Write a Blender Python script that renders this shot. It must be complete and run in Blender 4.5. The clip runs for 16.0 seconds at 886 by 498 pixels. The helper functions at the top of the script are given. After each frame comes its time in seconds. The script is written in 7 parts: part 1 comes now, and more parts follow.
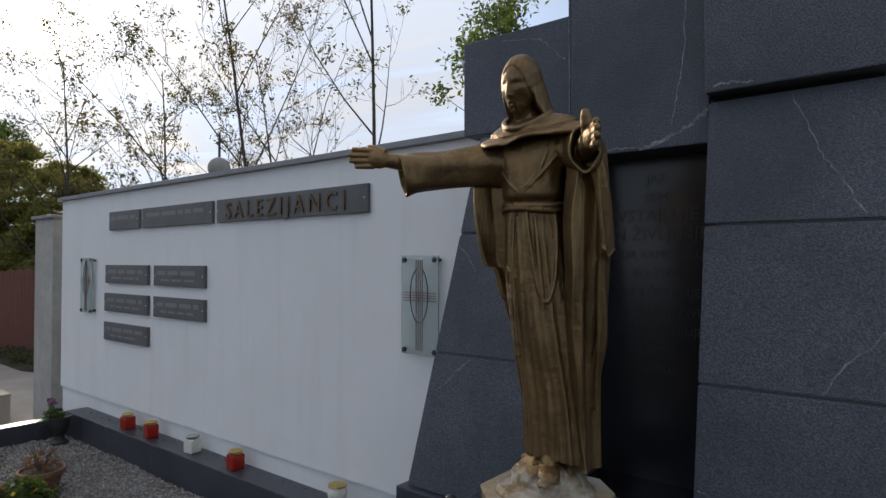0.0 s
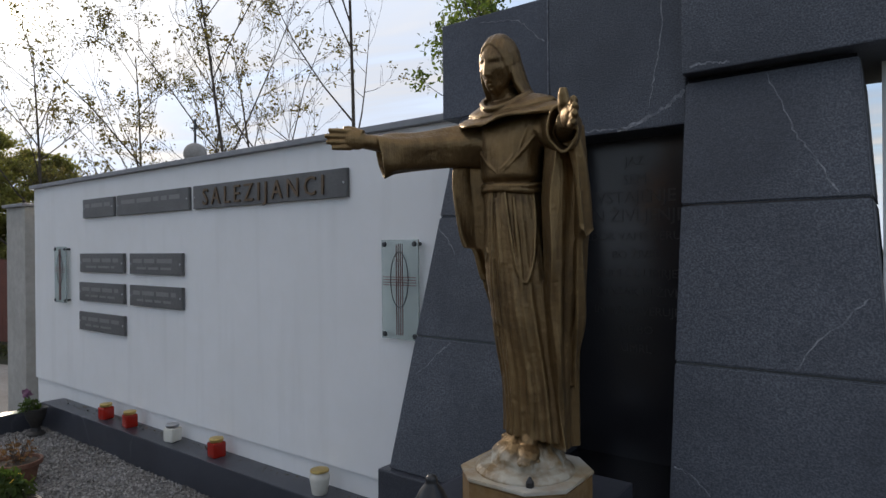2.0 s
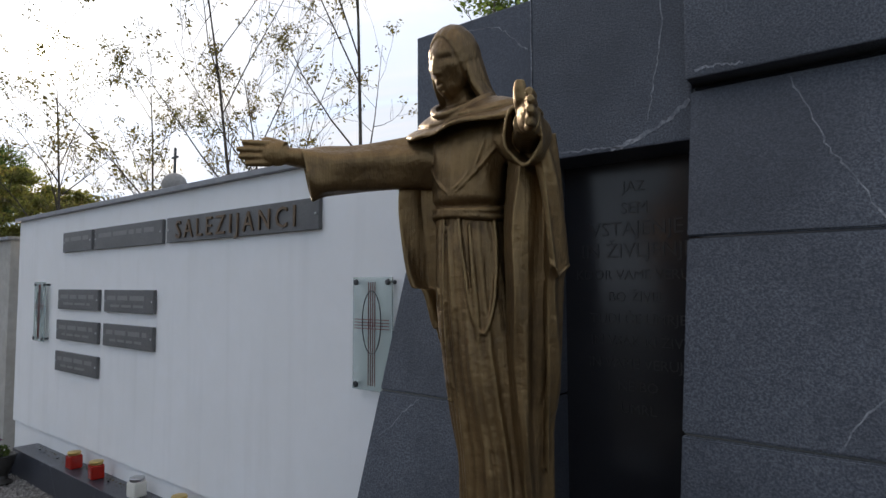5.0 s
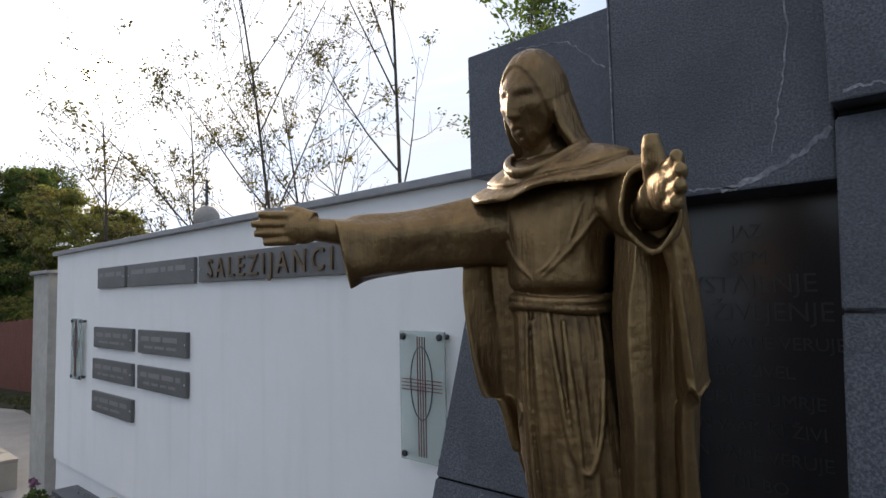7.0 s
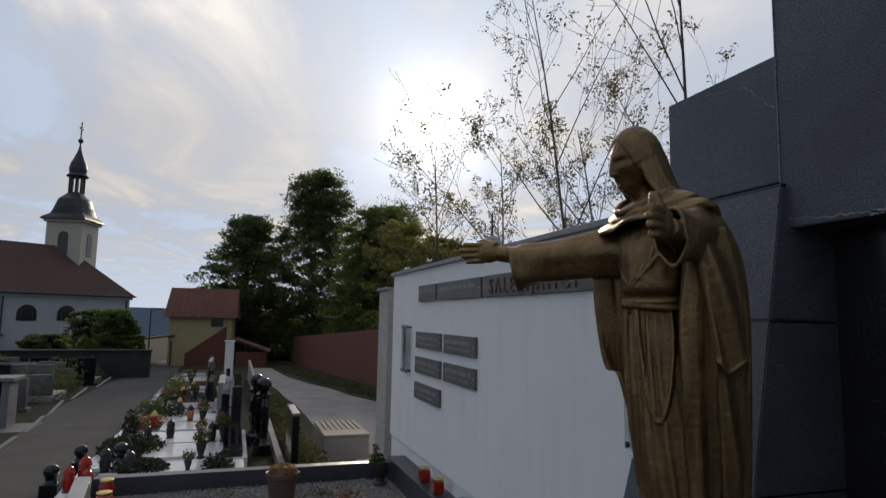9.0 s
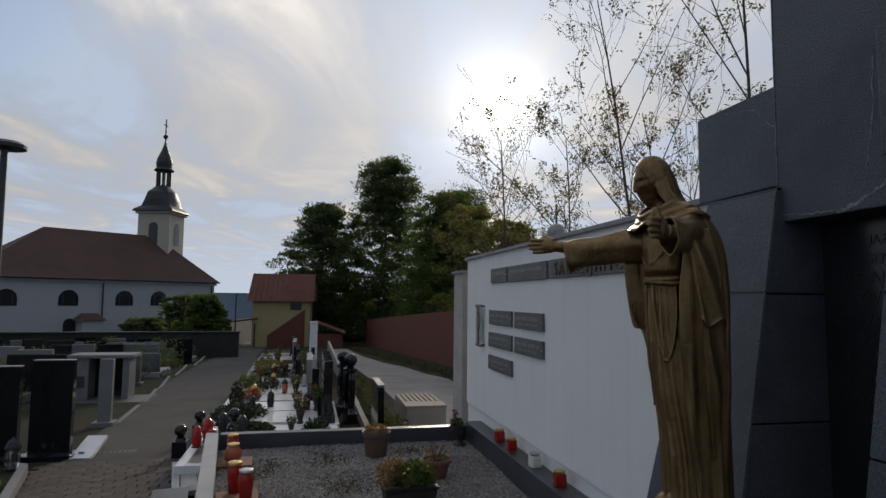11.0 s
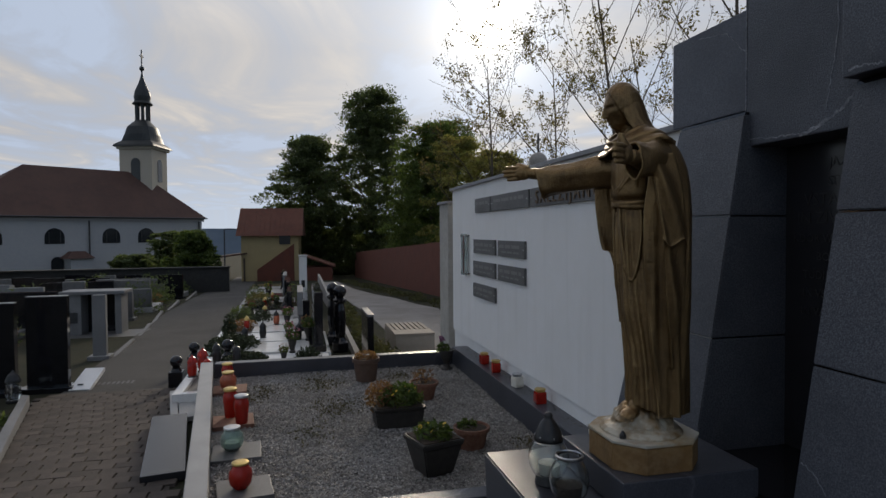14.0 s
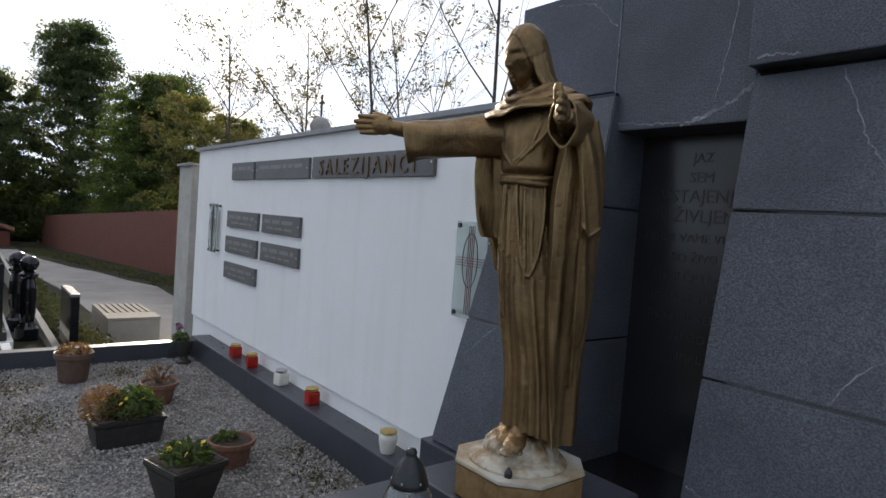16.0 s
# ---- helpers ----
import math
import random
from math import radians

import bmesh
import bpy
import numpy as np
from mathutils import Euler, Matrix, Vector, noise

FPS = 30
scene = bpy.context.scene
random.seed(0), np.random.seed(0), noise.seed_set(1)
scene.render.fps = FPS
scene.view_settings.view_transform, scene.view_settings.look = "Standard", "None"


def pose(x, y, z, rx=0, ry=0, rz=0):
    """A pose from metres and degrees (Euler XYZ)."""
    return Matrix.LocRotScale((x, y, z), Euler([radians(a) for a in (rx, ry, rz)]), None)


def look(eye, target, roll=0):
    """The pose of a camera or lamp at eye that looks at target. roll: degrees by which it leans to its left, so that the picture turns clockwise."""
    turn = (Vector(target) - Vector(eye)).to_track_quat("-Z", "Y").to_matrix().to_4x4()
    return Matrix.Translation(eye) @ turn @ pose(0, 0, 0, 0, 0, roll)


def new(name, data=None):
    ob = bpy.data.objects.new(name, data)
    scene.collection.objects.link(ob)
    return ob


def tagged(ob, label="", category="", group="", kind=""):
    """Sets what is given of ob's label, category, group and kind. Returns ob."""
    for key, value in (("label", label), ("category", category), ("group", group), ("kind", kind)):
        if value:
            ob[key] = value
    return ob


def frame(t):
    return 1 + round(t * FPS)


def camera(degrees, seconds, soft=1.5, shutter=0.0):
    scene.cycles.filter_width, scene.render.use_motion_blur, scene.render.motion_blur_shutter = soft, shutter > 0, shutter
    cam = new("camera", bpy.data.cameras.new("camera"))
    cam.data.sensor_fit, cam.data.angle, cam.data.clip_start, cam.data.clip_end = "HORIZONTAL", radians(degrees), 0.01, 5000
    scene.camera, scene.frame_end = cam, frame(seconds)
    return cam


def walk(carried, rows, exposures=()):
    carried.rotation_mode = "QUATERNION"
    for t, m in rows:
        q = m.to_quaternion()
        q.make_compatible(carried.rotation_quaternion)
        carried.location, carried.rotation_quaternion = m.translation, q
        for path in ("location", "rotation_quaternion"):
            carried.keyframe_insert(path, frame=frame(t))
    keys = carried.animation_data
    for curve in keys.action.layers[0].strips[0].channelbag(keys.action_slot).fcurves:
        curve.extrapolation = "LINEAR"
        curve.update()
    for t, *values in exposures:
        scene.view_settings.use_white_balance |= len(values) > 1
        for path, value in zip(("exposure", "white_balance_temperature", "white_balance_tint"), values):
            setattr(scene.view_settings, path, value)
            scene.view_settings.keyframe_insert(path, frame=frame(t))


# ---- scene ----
cam = camera(72.1, 16.0)
PATH = [
    (0, (1.796, 1.587, 1.467), (0.547, 3.149, 1.507), -0.0),
    (0.5, (1.798, 1.581, 1.463), (0.558, 3.15, 1.49), -0.1),
    (1, (1.803, 1.597, 1.465), (0.572, 3.174, 1.475), 0.0),
    (1.5, (1.8, 1.593, 1.454), (0.584, 3.18, 1.466), 0.4),
    (2, (1.798, 1.595, 1.451), (0.597, 3.194, 1.45), -0.5),
    (2.5, (1.797, 1.592, 1.445), (0.606, 3.199, 1.436), -1.0),
    (3, (1.801, 1.612, 1.448), (0.604, 3.214, 1.427), -0.9),
    (3.5, (1.806, 1.639, 1.434), (0.6, 3.234, 1.418), -0.6),
    (4, (1.805, 1.686, 1.454), (0.596, 3.279, 1.434), -0.3),
    (4.5, (1.76, 1.774, 1.45), (0.558, 3.371, 1.526), -1.0),
    (4.7, (1.752, 1.85, 1.45), (0.532, 3.43, 1.563), -0.6),
    (6.8, (1.518, 2.153, 1.615), (0.163, 3.619, 1.742), -0.2),
    (7, (1.497, 2.151, 1.625), (0.15, 3.623, 1.768), -1.3),
    (7.5, (1.51, 2.165, 1.64), (0.133, 3.608, 1.785), -0.9),
    (7.7, (1.576, 2.178, 1.641), (0.124, 3.543, 1.809), -2.0),
    (8, (1.693, 2.187, 1.627), (0.063, 3.331, 1.82), -2.3),
    (8.5, (1.879, 2.177, 1.598), (0.075, 3.023, 1.769), 0.4),
    (9, (2.101, 2.11, 1.566), (0.218, 2.745, 1.791), 1.1),
    (9.2, (2.168, 2.087, 1.586), (0.243, 2.595, 1.803), 0.4),
    (11.3, (2.737, 1.88, 1.531), (0.785, 2.291, 1.682), 0.8),
    (11.5, (2.753, 1.886, 1.525), (0.801, 2.306, 1.643), 1.0),
    (12, (2.776, 1.892, 1.503), (0.827, 2.336, 1.57), 0.7),
    (12.5, (2.786, 1.921, 1.52), (0.842, 2.39, 1.556), 0.5),
    (13, (2.791, 1.937, 1.506), (0.846, 2.404, 1.541), 0.4),
    (13.5, (2.788, 1.936, 1.501), (0.842, 2.397, 1.524), 0.4),
    (14, (2.773, 1.913, 1.523), (0.829, 2.376, 1.465), -0.4),
    (14.5, (2.674, 1.896, 1.525), (0.795, 2.579, 1.473), -1.0),
    (15, (2.514, 1.876, 1.504), (0.717, 2.738, 1.343), 0.8),
    (15.5, (2.272, 1.893, 1.49), (0.622, 3.014, 1.353), 3.1),
    (16, (2.094, 1.819, 1.488), (0.536, 3.069, 1.395), 4.2),
]

EXPOSURES = [(0.0, 1.08), (4.0, 1.25), (7.0, 1.44), (7.5, 1.37), (8.0, 1.22), (8.5, 0.92), (9.0, 0.57), (9.2, 0.59), (11.5, 0.40), (12.5, 0.36), (14.0, 0.50), (15.0, 0.96), (16.0, 1.55)]
walk(cam, [(t, look(eye, target, roll)) for t, eye, target, roll in PATH], EXPOSURES)

# ---- world and sun ----
SUN_AZ, SUN_EL = 17.5, 18.0          # degrees from -x towards +y, and up
SUN_DIR = Vector((-math.cos(radians(SUN_AZ)) * math.cos(radians(SUN_EL)), math.sin(radians(SUN_AZ)) * math.cos(radians(SUN_EL)), math.sin(radians(SUN_EL))))


def build_world():
    world = bpy.data.worlds.new("sky")
    scene.world = world
    world.use_nodes = True
    nt = world.node_tree
    nt.nodes.clear()
    n, l = nt.nodes.new, nt.links.new
    out, bg = n("ShaderNodeOutputWorld"), n("ShaderNodeBackground")
    sky = n("ShaderNodeTexSky")
    sky.sky_type, sky.sun_disc = "NISHITA", False
    sky.sun_elevation = radians(SUN_EL)
    sky.sun_rotation = math.atan2(SUN_DIR.x, SUN_DIR.y)
    sky.dust_density, sky.air_density = 2.0, 1.0
    coord = n("ShaderNodeTexCoord")
    sep = n("ShaderNodeSeparateXYZ")
    l(coord.outputs["Generated"], sep.inputs[0])
    # cloud layer: the direction laid out on a flat sheet overhead
    zc = n("ShaderNodeMath"); zc.operation = "MAXIMUM"; zc.inputs[1].default_value = 0.035
    l(sep.outputs["Z"], zc.inputs[0])
    div = n("ShaderNodeVectorMath"); div.operation = "DIVIDE"
    comb = n("ShaderNodeCombineXYZ")
    for k in range(3):
        l(zc.outputs[0], comb.inputs[k])
    l(coord.outputs["Generated"], div.inputs[0]); l(comb.outputs[0], div.inputs[1])
    mp = n("ShaderNodeMapping"); mp.inputs["Scale"].default_value = (0.55, 1.25, 0.0); mp.inputs["Rotation"].default_value = (0, 0, radians(-28))
    l(div.outputs[0], mp.inputs[0])
    big = n("ShaderNodeTexNoise"); big.inputs["Scale"].default_value = 0.75; big.inputs["Detail"].default_value = 7.0; big.inputs["Roughness"].default_value = 0.55; big.inputs["Distortion"].default_value = 0.7
    l(mp.outputs[0], big.inputs["Vector"])
    ramp = n("ShaderNodeValToRGB")
    ramp.color_ramp.elements[0].position, ramp.color_ramp.elements[1].position = 0.41, 0.67
    l(big.outputs["Fac"], ramp.inputs[0])
    # nearness to the sun
    dot = n("ShaderNodeVectorMath"); dot.operation = "DOT_PRODUCT"; dot.inputs[1].default_value = SUN_DIR
    nrm = n("ShaderNodeVectorMath"); nrm.operation = "NORMALIZE"
    l(coord.outputs["Generated"], nrm.inputs[0]); l(nrm.outputs[0], dot.inputs[0])

    def glow(power, gain):
        mx = n("ShaderNodeMath"); mx.operation = "MAXIMUM"; mx.inputs[1].default_value = 0.0
        l(dot.outputs["Value"], mx.inputs[0])
        p = n("ShaderNodeMath"); p.operation = "POWER"; p.inputs[1].default_value = power
        l(mx.outputs[0], p.inputs[0])
        m = n("ShaderNodeMath"); m.operation = "MULTIPLY"; m.inputs[1].default_value = gain
        l(p.outputs[0], m.inputs[0])
        return m.outputs[0]

    def add(a, b):
        m = n("ShaderNodeMath"); m.operation = "ADD"
        l(a, m.inputs[0]); l(b, m.inputs[1])
        return m.outputs[0]
    halo = add(add(add(glow(2200.0, GLOW[0]), glow(330.0, GLOW[3])), glow(60.0, GLOW[1])), glow(6.0, GLOW[2]))
    warm = n("ShaderNodeVectorMath"); warm.operation = "SCALE"; warm.inputs[0].default_value = (1.0, 0.93, 0.82)
    l(halo, warm.inputs["Scale"])
    # thin grey-white cloud over the blue
    cloudcol = n("ShaderNodeVectorMath"); cloudcol.operation = "SCALE"; cloudcol.inputs[0].default_value = (1.02, 0.945, 0.865)
    cl = n("ShaderNodeMath"); cl.operation = "MULTIPLY_ADD"; cl.inputs[1].default_value = CLOUD[0]; cl.inputs[2].default_value = CLOUD[1]
    # a clouded sky is brightest overhead
    zen = n("ShaderNodeMapRange"); zen.inputs["From Min"].default_value, zen.inputs["From Max"].default_value = 0.28, 1.0
    zen.inputs["To Min"].default_value, zen.inputs["To Max"].default_value = ZENITH
    l(zc.outputs[0], zen.inputs["Value"])
    lit = n("ShaderNodeMath"); lit.operation = "MULTIPLY"
    l(ramp.outputs["Color"], cl.inputs[0]); l(cl.outputs[0], lit.inputs[0]); l(zen.outputs[0], lit.inputs[1])
    # clouds scatter most light forward, so those towards the sun are brighter
    fwd = n("ShaderNodeMapRange"); fwd.inputs["From Min"].default_value, fwd.inputs["From Max"].default_value = -1.0, 1.0
    fwd.inputs["To Min"].default_value, fwd.inputs["To Max"].default_value = 0.42, 1.10
    l(dot.outputs["Value"], fwd.inputs["Value"])
    lit2 = n("ShaderNodeMath"); lit2.operation = "MULTIPLY"
    l(lit.outputs[0], lit2.inputs[0]); l(fwd.outputs[0], lit2.inputs[1]); l(lit2.outputs[0], cloudcol.inputs["Scale"])
    skyscale = n("ShaderNodeVectorMath"); skyscale.operation = "SCALE"; skyscale.inputs["Scale"].default_value = SKY
    l(sky.outputs[0], skyscale.inputs[0])
    blue = n("ShaderNodeVectorMath"); blue.operation = "MULTIPLY_ADD"; blue.inputs[1].default_value = (0.80, 0.86, 0.94); blue.inputs[2].default_value = (0.092, 0.118, 0.167)
    # thin haze keeps the clear sky near the sun from glaring
    cap = n("ShaderNodeVectorMath"); cap.operation = "MINIMUM"; cap.inputs[1].default_value = (0.34, 0.36, 0.40)
    l(skyscale.outputs[0], cap.inputs[0]); l(cap.outputs[0], blue.inputs[0])
    mix = n("ShaderNodeMix"); mix.data_type = "RGBA"
    fac = n("ShaderNodeMath"); fac.operation = "MULTIPLY_ADD"; fac.inputs[1].default_value = 0.80; fac.inputs[2].default_value = 0.15
    l(ramp.outputs["Color"], fac.inputs[0]); l(fac.outputs[0], mix.inputs["Factor"])
    l(blue.outputs[0], mix.inputs["A"]); l(cloudcol.outputs[0], mix.inputs["B"])
    tot = n("ShaderNodeVectorMath"); tot.operation = "ADD"
    # bluish haze low over the horizon
    hz = n("ShaderNodeMapRange"); hz.inputs["From Min"].default_value, hz.inputs["From Max"].default_value = 0.0, 0.13
    hz.inputs["To Min"].default_value, hz.inputs["To Max"].default_value = 0.95, 0.0
    l(sep.outputs["Z"], hz.inputs["Value"])
    low = n("ShaderNodeMix"); low.data_type = "RGBA"; low.inputs["B"].default_value = (0.37, 0.42, 0.50, 1)
    l(hz.outputs[0], low.inputs["Factor"]); l(mix.outputs["Result"], low.inputs["A"])
    l(low.outputs["Result"], tot.inputs[0]); l(warm.outputs[0], tot.inputs[1])
    l(tot.outputs[0], bg.inputs["Color"])
    bg.inputs["Strength"].default_value = 1.0
    l(bg.outputs[0], out.inputs[0])


SKY = 0.07
CLOUD = (0.37, 0.15)
ZENITH = (0.80, 2.8)
GLOW = (3.4, 0.22, 0.055, 0.42)
build_world()
sun = new("sun", bpy.data.lights.new("sun", "SUN"))
sun.data.energy, sun.data.angle, sun.data.color = 1.5, radians(11.0), (1.0, 0.86, 0.68)
sun.matrix_world = look(SUN_DIR * 50, (0, 0, 0))

# ---- materials ----
def mat(name, base, rough=0.7, metal=0.0, grain=None, stain=None, bump=None, spec=0.5, island=0.0, piece=0.0, alpha_trans=0.0, ior=1.45, coat=0.0, sub=None, leaf=0.0):
    """A surface: grain and stain are (scale, colour, amount); bump is (scale, strength)."""
    m = bpy.data.materials.new(name)
    m.use_nodes = True
    nt = m.node_tree
    b = nt.nodes["Principled BSDF"]
    n, l = nt.nodes.new, nt.links.new
    co = n("ShaderNodeTexCoord").outputs["Object"]
    col = n("ShaderNodeRGB").outputs[0]
    col.default_value = (*base, 1)
    for k, g in enumerate((grain, stain)):
        if not g:
            continue
        scale, colour, amount = g
        t = n("ShaderNodeTexNoise")
        t.inputs["Scale"].default_value, t.inputs["Detail"].default_value, t.inputs["Roughness"].default_value = scale, 5.0, 0.62
        l(co, t.inputs["Vector"])
        r = n("ShaderNodeValToRGB")
        r.color_ramp.elements[0].position, r.color_ramp.elements[1].position = 0.40, 0.64
        l(t.outputs["Fac"], r.inputs[0])
        f = n("ShaderNodeMath"); f.operation = "MULTIPLY"; f.inputs[1].default_value = amount
        l(r.outputs["Color"], f.inputs[0])
        x = n("ShaderNodeMix"); x.data_type = "RGBA"
        l(f.outputs[0], x.inputs["Factor"]); l(col, x.inputs["A"])
        x.inputs["B"].default_value = (*colour, 1)
        col = x.outputs["Result"]
    if island or piece:
        src = n("ShaderNodeNewGeometry").outputs["Random Per Island"] if island else n("ShaderNodeObjectInfo").outputs["Random"]
        a = island or piece
        v = n("ShaderNodeMapRange"); v.inputs["To Min"].default_value, v.inputs["To Max"].default_value = 1 - a, 1 + a
        l(src, v.inputs["Value"])
        h = n("ShaderNodeHueSaturation")
        l(v.outputs[0], h.inputs["Value"]); l(col, h.inputs["Color"])
        col = h.outputs[0]
    l(col, b.inputs["Base Color"])
    b.inputs["Roughness"].default_value, b.inputs["Metallic"].default_value = rough, metal
    b.inputs["Specular IOR Level"].default_value = spec
    b.inputs["IOR"].default_value = ior
    b.inputs["Coat Weight"].default_value = coat
    if alpha_trans:
        b.inputs["Transmission Weight"].default_value = alpha_trans
    if sub:
        b.inputs["Subsurface Weight"].default_value = sub
    if leaf:
        tr, mx = n("ShaderNodeBsdfTranslucent"), n("ShaderNodeMixShader")
        br = n("ShaderNodeVectorMath"); br.operation = "MULTIPLY"; br.inputs[1].default_value = (1.9, 1.9, 1.2)
        l(col, br.inputs[0]); l(br.outputs[0], tr.inputs["Color"])
        mx.inputs[0].default_value = leaf
        l(b.outputs[0], mx.inputs[1]); l(tr.outputs[0], mx.inputs[2])
        l(mx.outputs[0], nt.nodes["Material Output"].inputs["Surface"])
    if bump:
        t = n("ShaderNodeTexNoise"); t.inputs["Scale"].default_value, t.inputs["Detail"].default_value = bump[0], 6.0
        l(co, t.inputs["Vector"])
        p = n("ShaderNodeBump"); p.inputs["Strength"].default_value = bump[1]; p.inputs["Distance"].default_value = 0.01
        l(t.outputs["Fac"], p.inputs["Height"]); l(p.outputs[0], b.inputs["Normal"])
    return m


def granite(name, base, fleck, rough, veins=0.0, fleck_scale=260.0, bump=0.12):
    """Speckled granite, with pale veins where asked."""
    m = mat(name, base, rough, grain=(fleck_scale, fleck, 0.9), stain=(2.2, tuple(c * 0.7 for c in base), 0.6), bump=(fleck_scale, bump))
    if veins:
        nt = m.node_tree
        b = nt.nodes["Principled BSDF"]
        n, l = nt.nodes.new, nt.links.new
        old = b.inputs["Base Color"].links[0].from_socket
        co = n("ShaderNodeTexCoord").outputs["Object"]
        mp = n("ShaderNodeMapping"); mp.inputs["Rotation"].default_value = (0.5, 0.9, 0.4); mp.inputs["Location"].default_value = (0.37, 0.1, 0.2)
        l(co, mp.inputs[0])
        v = n("ShaderNodeTexVoronoi"); v.feature = "DISTANCE_TO_EDGE"; v.inputs["Scale"].default_value = 1.25
        w = n("ShaderNodeTexNoise"); w.inputs["Scale"].default_value = 2.5; w.inputs["Detail"].default_value = 4
        l(mp.outputs[0], w.inputs["Vector"])
        ad = n("ShaderNodeVectorMath"); ad.operation = "MULTIPLY_ADD"; ad.inputs[1].default_value = (0.35, 0.35, 0.35)
        l(w.outputs["Color"], ad.inputs[0]); l(mp.outputs[0], ad.inputs[2]); l(ad.outputs[0], v.inputs["Vector"])
        r = n("ShaderNodeMapRange"); r.inputs["From Min"].default_value, r.inputs["From Max"].default_value = 0.0, 0.012
        r.inputs["To Min"].default_value, r.inputs["To Max"].default_value = veins, 0.0
        l(v.outputs["Distance"], r.inputs["Value"])
        gate = n("ShaderNodeTexNoise"); gate.inputs["Scale"].default_value = 1.7
        l(mp.outputs[0], gate.inputs["Vector"])
        gr = n("ShaderNodeMapRange"); gr.inputs["From Min"].default_value, gr.inputs["From Max"].default_value = 0.5, 0.62
        l(gate.outputs["Fac"], gr.inputs["Value"])
        mu = n("ShaderNodeMath"); mu.operation = "MULTIPLY"
        l(r.outputs[0], mu.inputs[0]); l(gr.outputs[0], mu.inputs[1])
        x = n("ShaderNodeMix"); x.data_type = "RGBA"; x.inputs["B"].default_value = (0.42, 0.42, 0.46, 1)
        l(mu.outputs[0], x.inputs["Factor"]); l(old, x.inputs["A"]); l(x.outputs["Result"], b.inputs["Base Color"])
    return m


PLASTER = mat("white_plaster", (0.83, 0.82, 0.81), 0.85, grain=(1.3, (0.77, 0.76, 0.74), 0.6), stain=(7.0, (0.79, 0.78, 0.75), 0.4), bump=(240.0, 0.12))
PLASTER_OLD = mat("grey_render", (0.46, 0.44, 0.40), 0.9, grain=(3.0, (0.36, 0.34, 0.30), 0.7), stain=(14.0, (0.30, 0.28, 0.25), 0.4), bump=(120.0, 0.3))
CAP = mat("zinc_capping", (0.22, 0.22, 0.23), 0.5, 0.6, grain=(9.0, (0.30, 0.30, 0.30), 0.5), bump=(30.0, 0.1))


def weather_plaster():
    """Faint rain streaks that run down the render."""
    nt = PLASTER.node_tree
    n, l = nt.nodes.new, nt.links.new
    b = nt.nodes["Principled BSDF"]
    old = b.inputs["Base Color"].links[0].from_socket
    mp = n("ShaderNodeMapping"); mp.inputs["Scale"].default_value = (9.0, 9.0, 0.7)
    l(n("ShaderNodeTexCoord").outputs["Object"], mp.inputs[0])
    no = n("ShaderNodeTexNoise"); no.inputs["Scale"].default_value = 1.0; no.inputs["Detail"].default_value = 5.0
    l(mp.outputs[0], no.inputs["Vector"])
    mr = n("ShaderNodeMapRange"); mr.inputs["From Min"].default_value, mr.inputs["From Max"].default_value = 0.52, 0.78
    mr.inputs["To Max"].default_value = 0.24
    l(no.outputs["Fac"], mr.inputs["Value"])
    mx = n("ShaderNodeMix"); mx.data_type = "RGBA"; mx.inputs["B"].default_value = (0.60, 0.585, 0.55, 1)
    l(mr.outputs[0], mx.inputs["Factor"]); l(old, mx.inputs["A"]); l(mx.outputs["Result"], b.inputs["Base Color"])


weather_plaster()
GRANITE = granite("dark_flamed_granite", (0.047, 0.052, 0.066), (0.138, 0.148, 0.171), 0.55, veins=0.0, fleck_scale=190.0, bump=0.25)
GRANITE_SMOOTH = granite("dark_smooth_granite", (0.05, 0.056, 0.074), (0.115, 0.124, 0.15), 0.5, veins=0.0, fleck_scale=230.0, bump=0.1)
GRANITE_STEP = granite("dark_honed_granite", (0.04, 0.043, 0.055), (0.085, 0.09, 0.105), 0.30, veins=0.25, fleck_scale=240.0)
BLACK = granite("black_polished_granite", (0.009, 0.009, 0.011), (0.016, 0.016, 0.018), 0.08, fleck_scale=400.0, bump=0.0)
SLAB = granite("dusty_black_granite", (0.020, 0.020, 0.023), (0.030, 0.030, 0.034), 0.20, fleck_scale=300.0, bump=0.0)
GREY_STONE = granite("grey_granite", (0.16, 0.16, 0.16), (0.24, 0.24, 0.24), 0.5, fleck_scale=300.0)
LIGHT_STONE = granite("pale_granite", (0.29, 0.285, 0.28), (0.40, 0.395, 0.38), 0.4, fleck_scale=320.0)
PLAQUE = granite("grey_plaque_granite", (0.10, 0.098, 0.096), (0.19, 0.185, 0.18), 0.5, fleck_scale=260.0)
CONCRETE = mat("concrete", (0.33, 0.31, 0.28), 0.9, grain=(6.0, (0.24, 0.22, 0.2), 0.6), stain=(60.0, (0.4, 0.38, 0.35), 0.4), bump=(150.0, 0.35))
BRONZE = mat("bronze", (0.200, 0.124, 0.054), 0.42, 0.8, grain=(5.0, (0.070, 0.044, 0.026), 0.85), stain=(28.0, (0.24, 0.15, 0.066), 0.5), bump=(55.0, 0.3))
ROCK_PAINT = mat("worn_painted_rock", (0.42, 0.36, 0.25), 0.7, grain=(14.0, (0.28, 0.17, 0.07), 0.8), stain=(5.0, (0.45, 0.45, 0.42), 0.7), bump=(60.0, 0.4))
GLASS = mat("clear_glass", (0.92, 0.96, 0.95), 0.06, alpha_trans=1.0, ior=1.45)
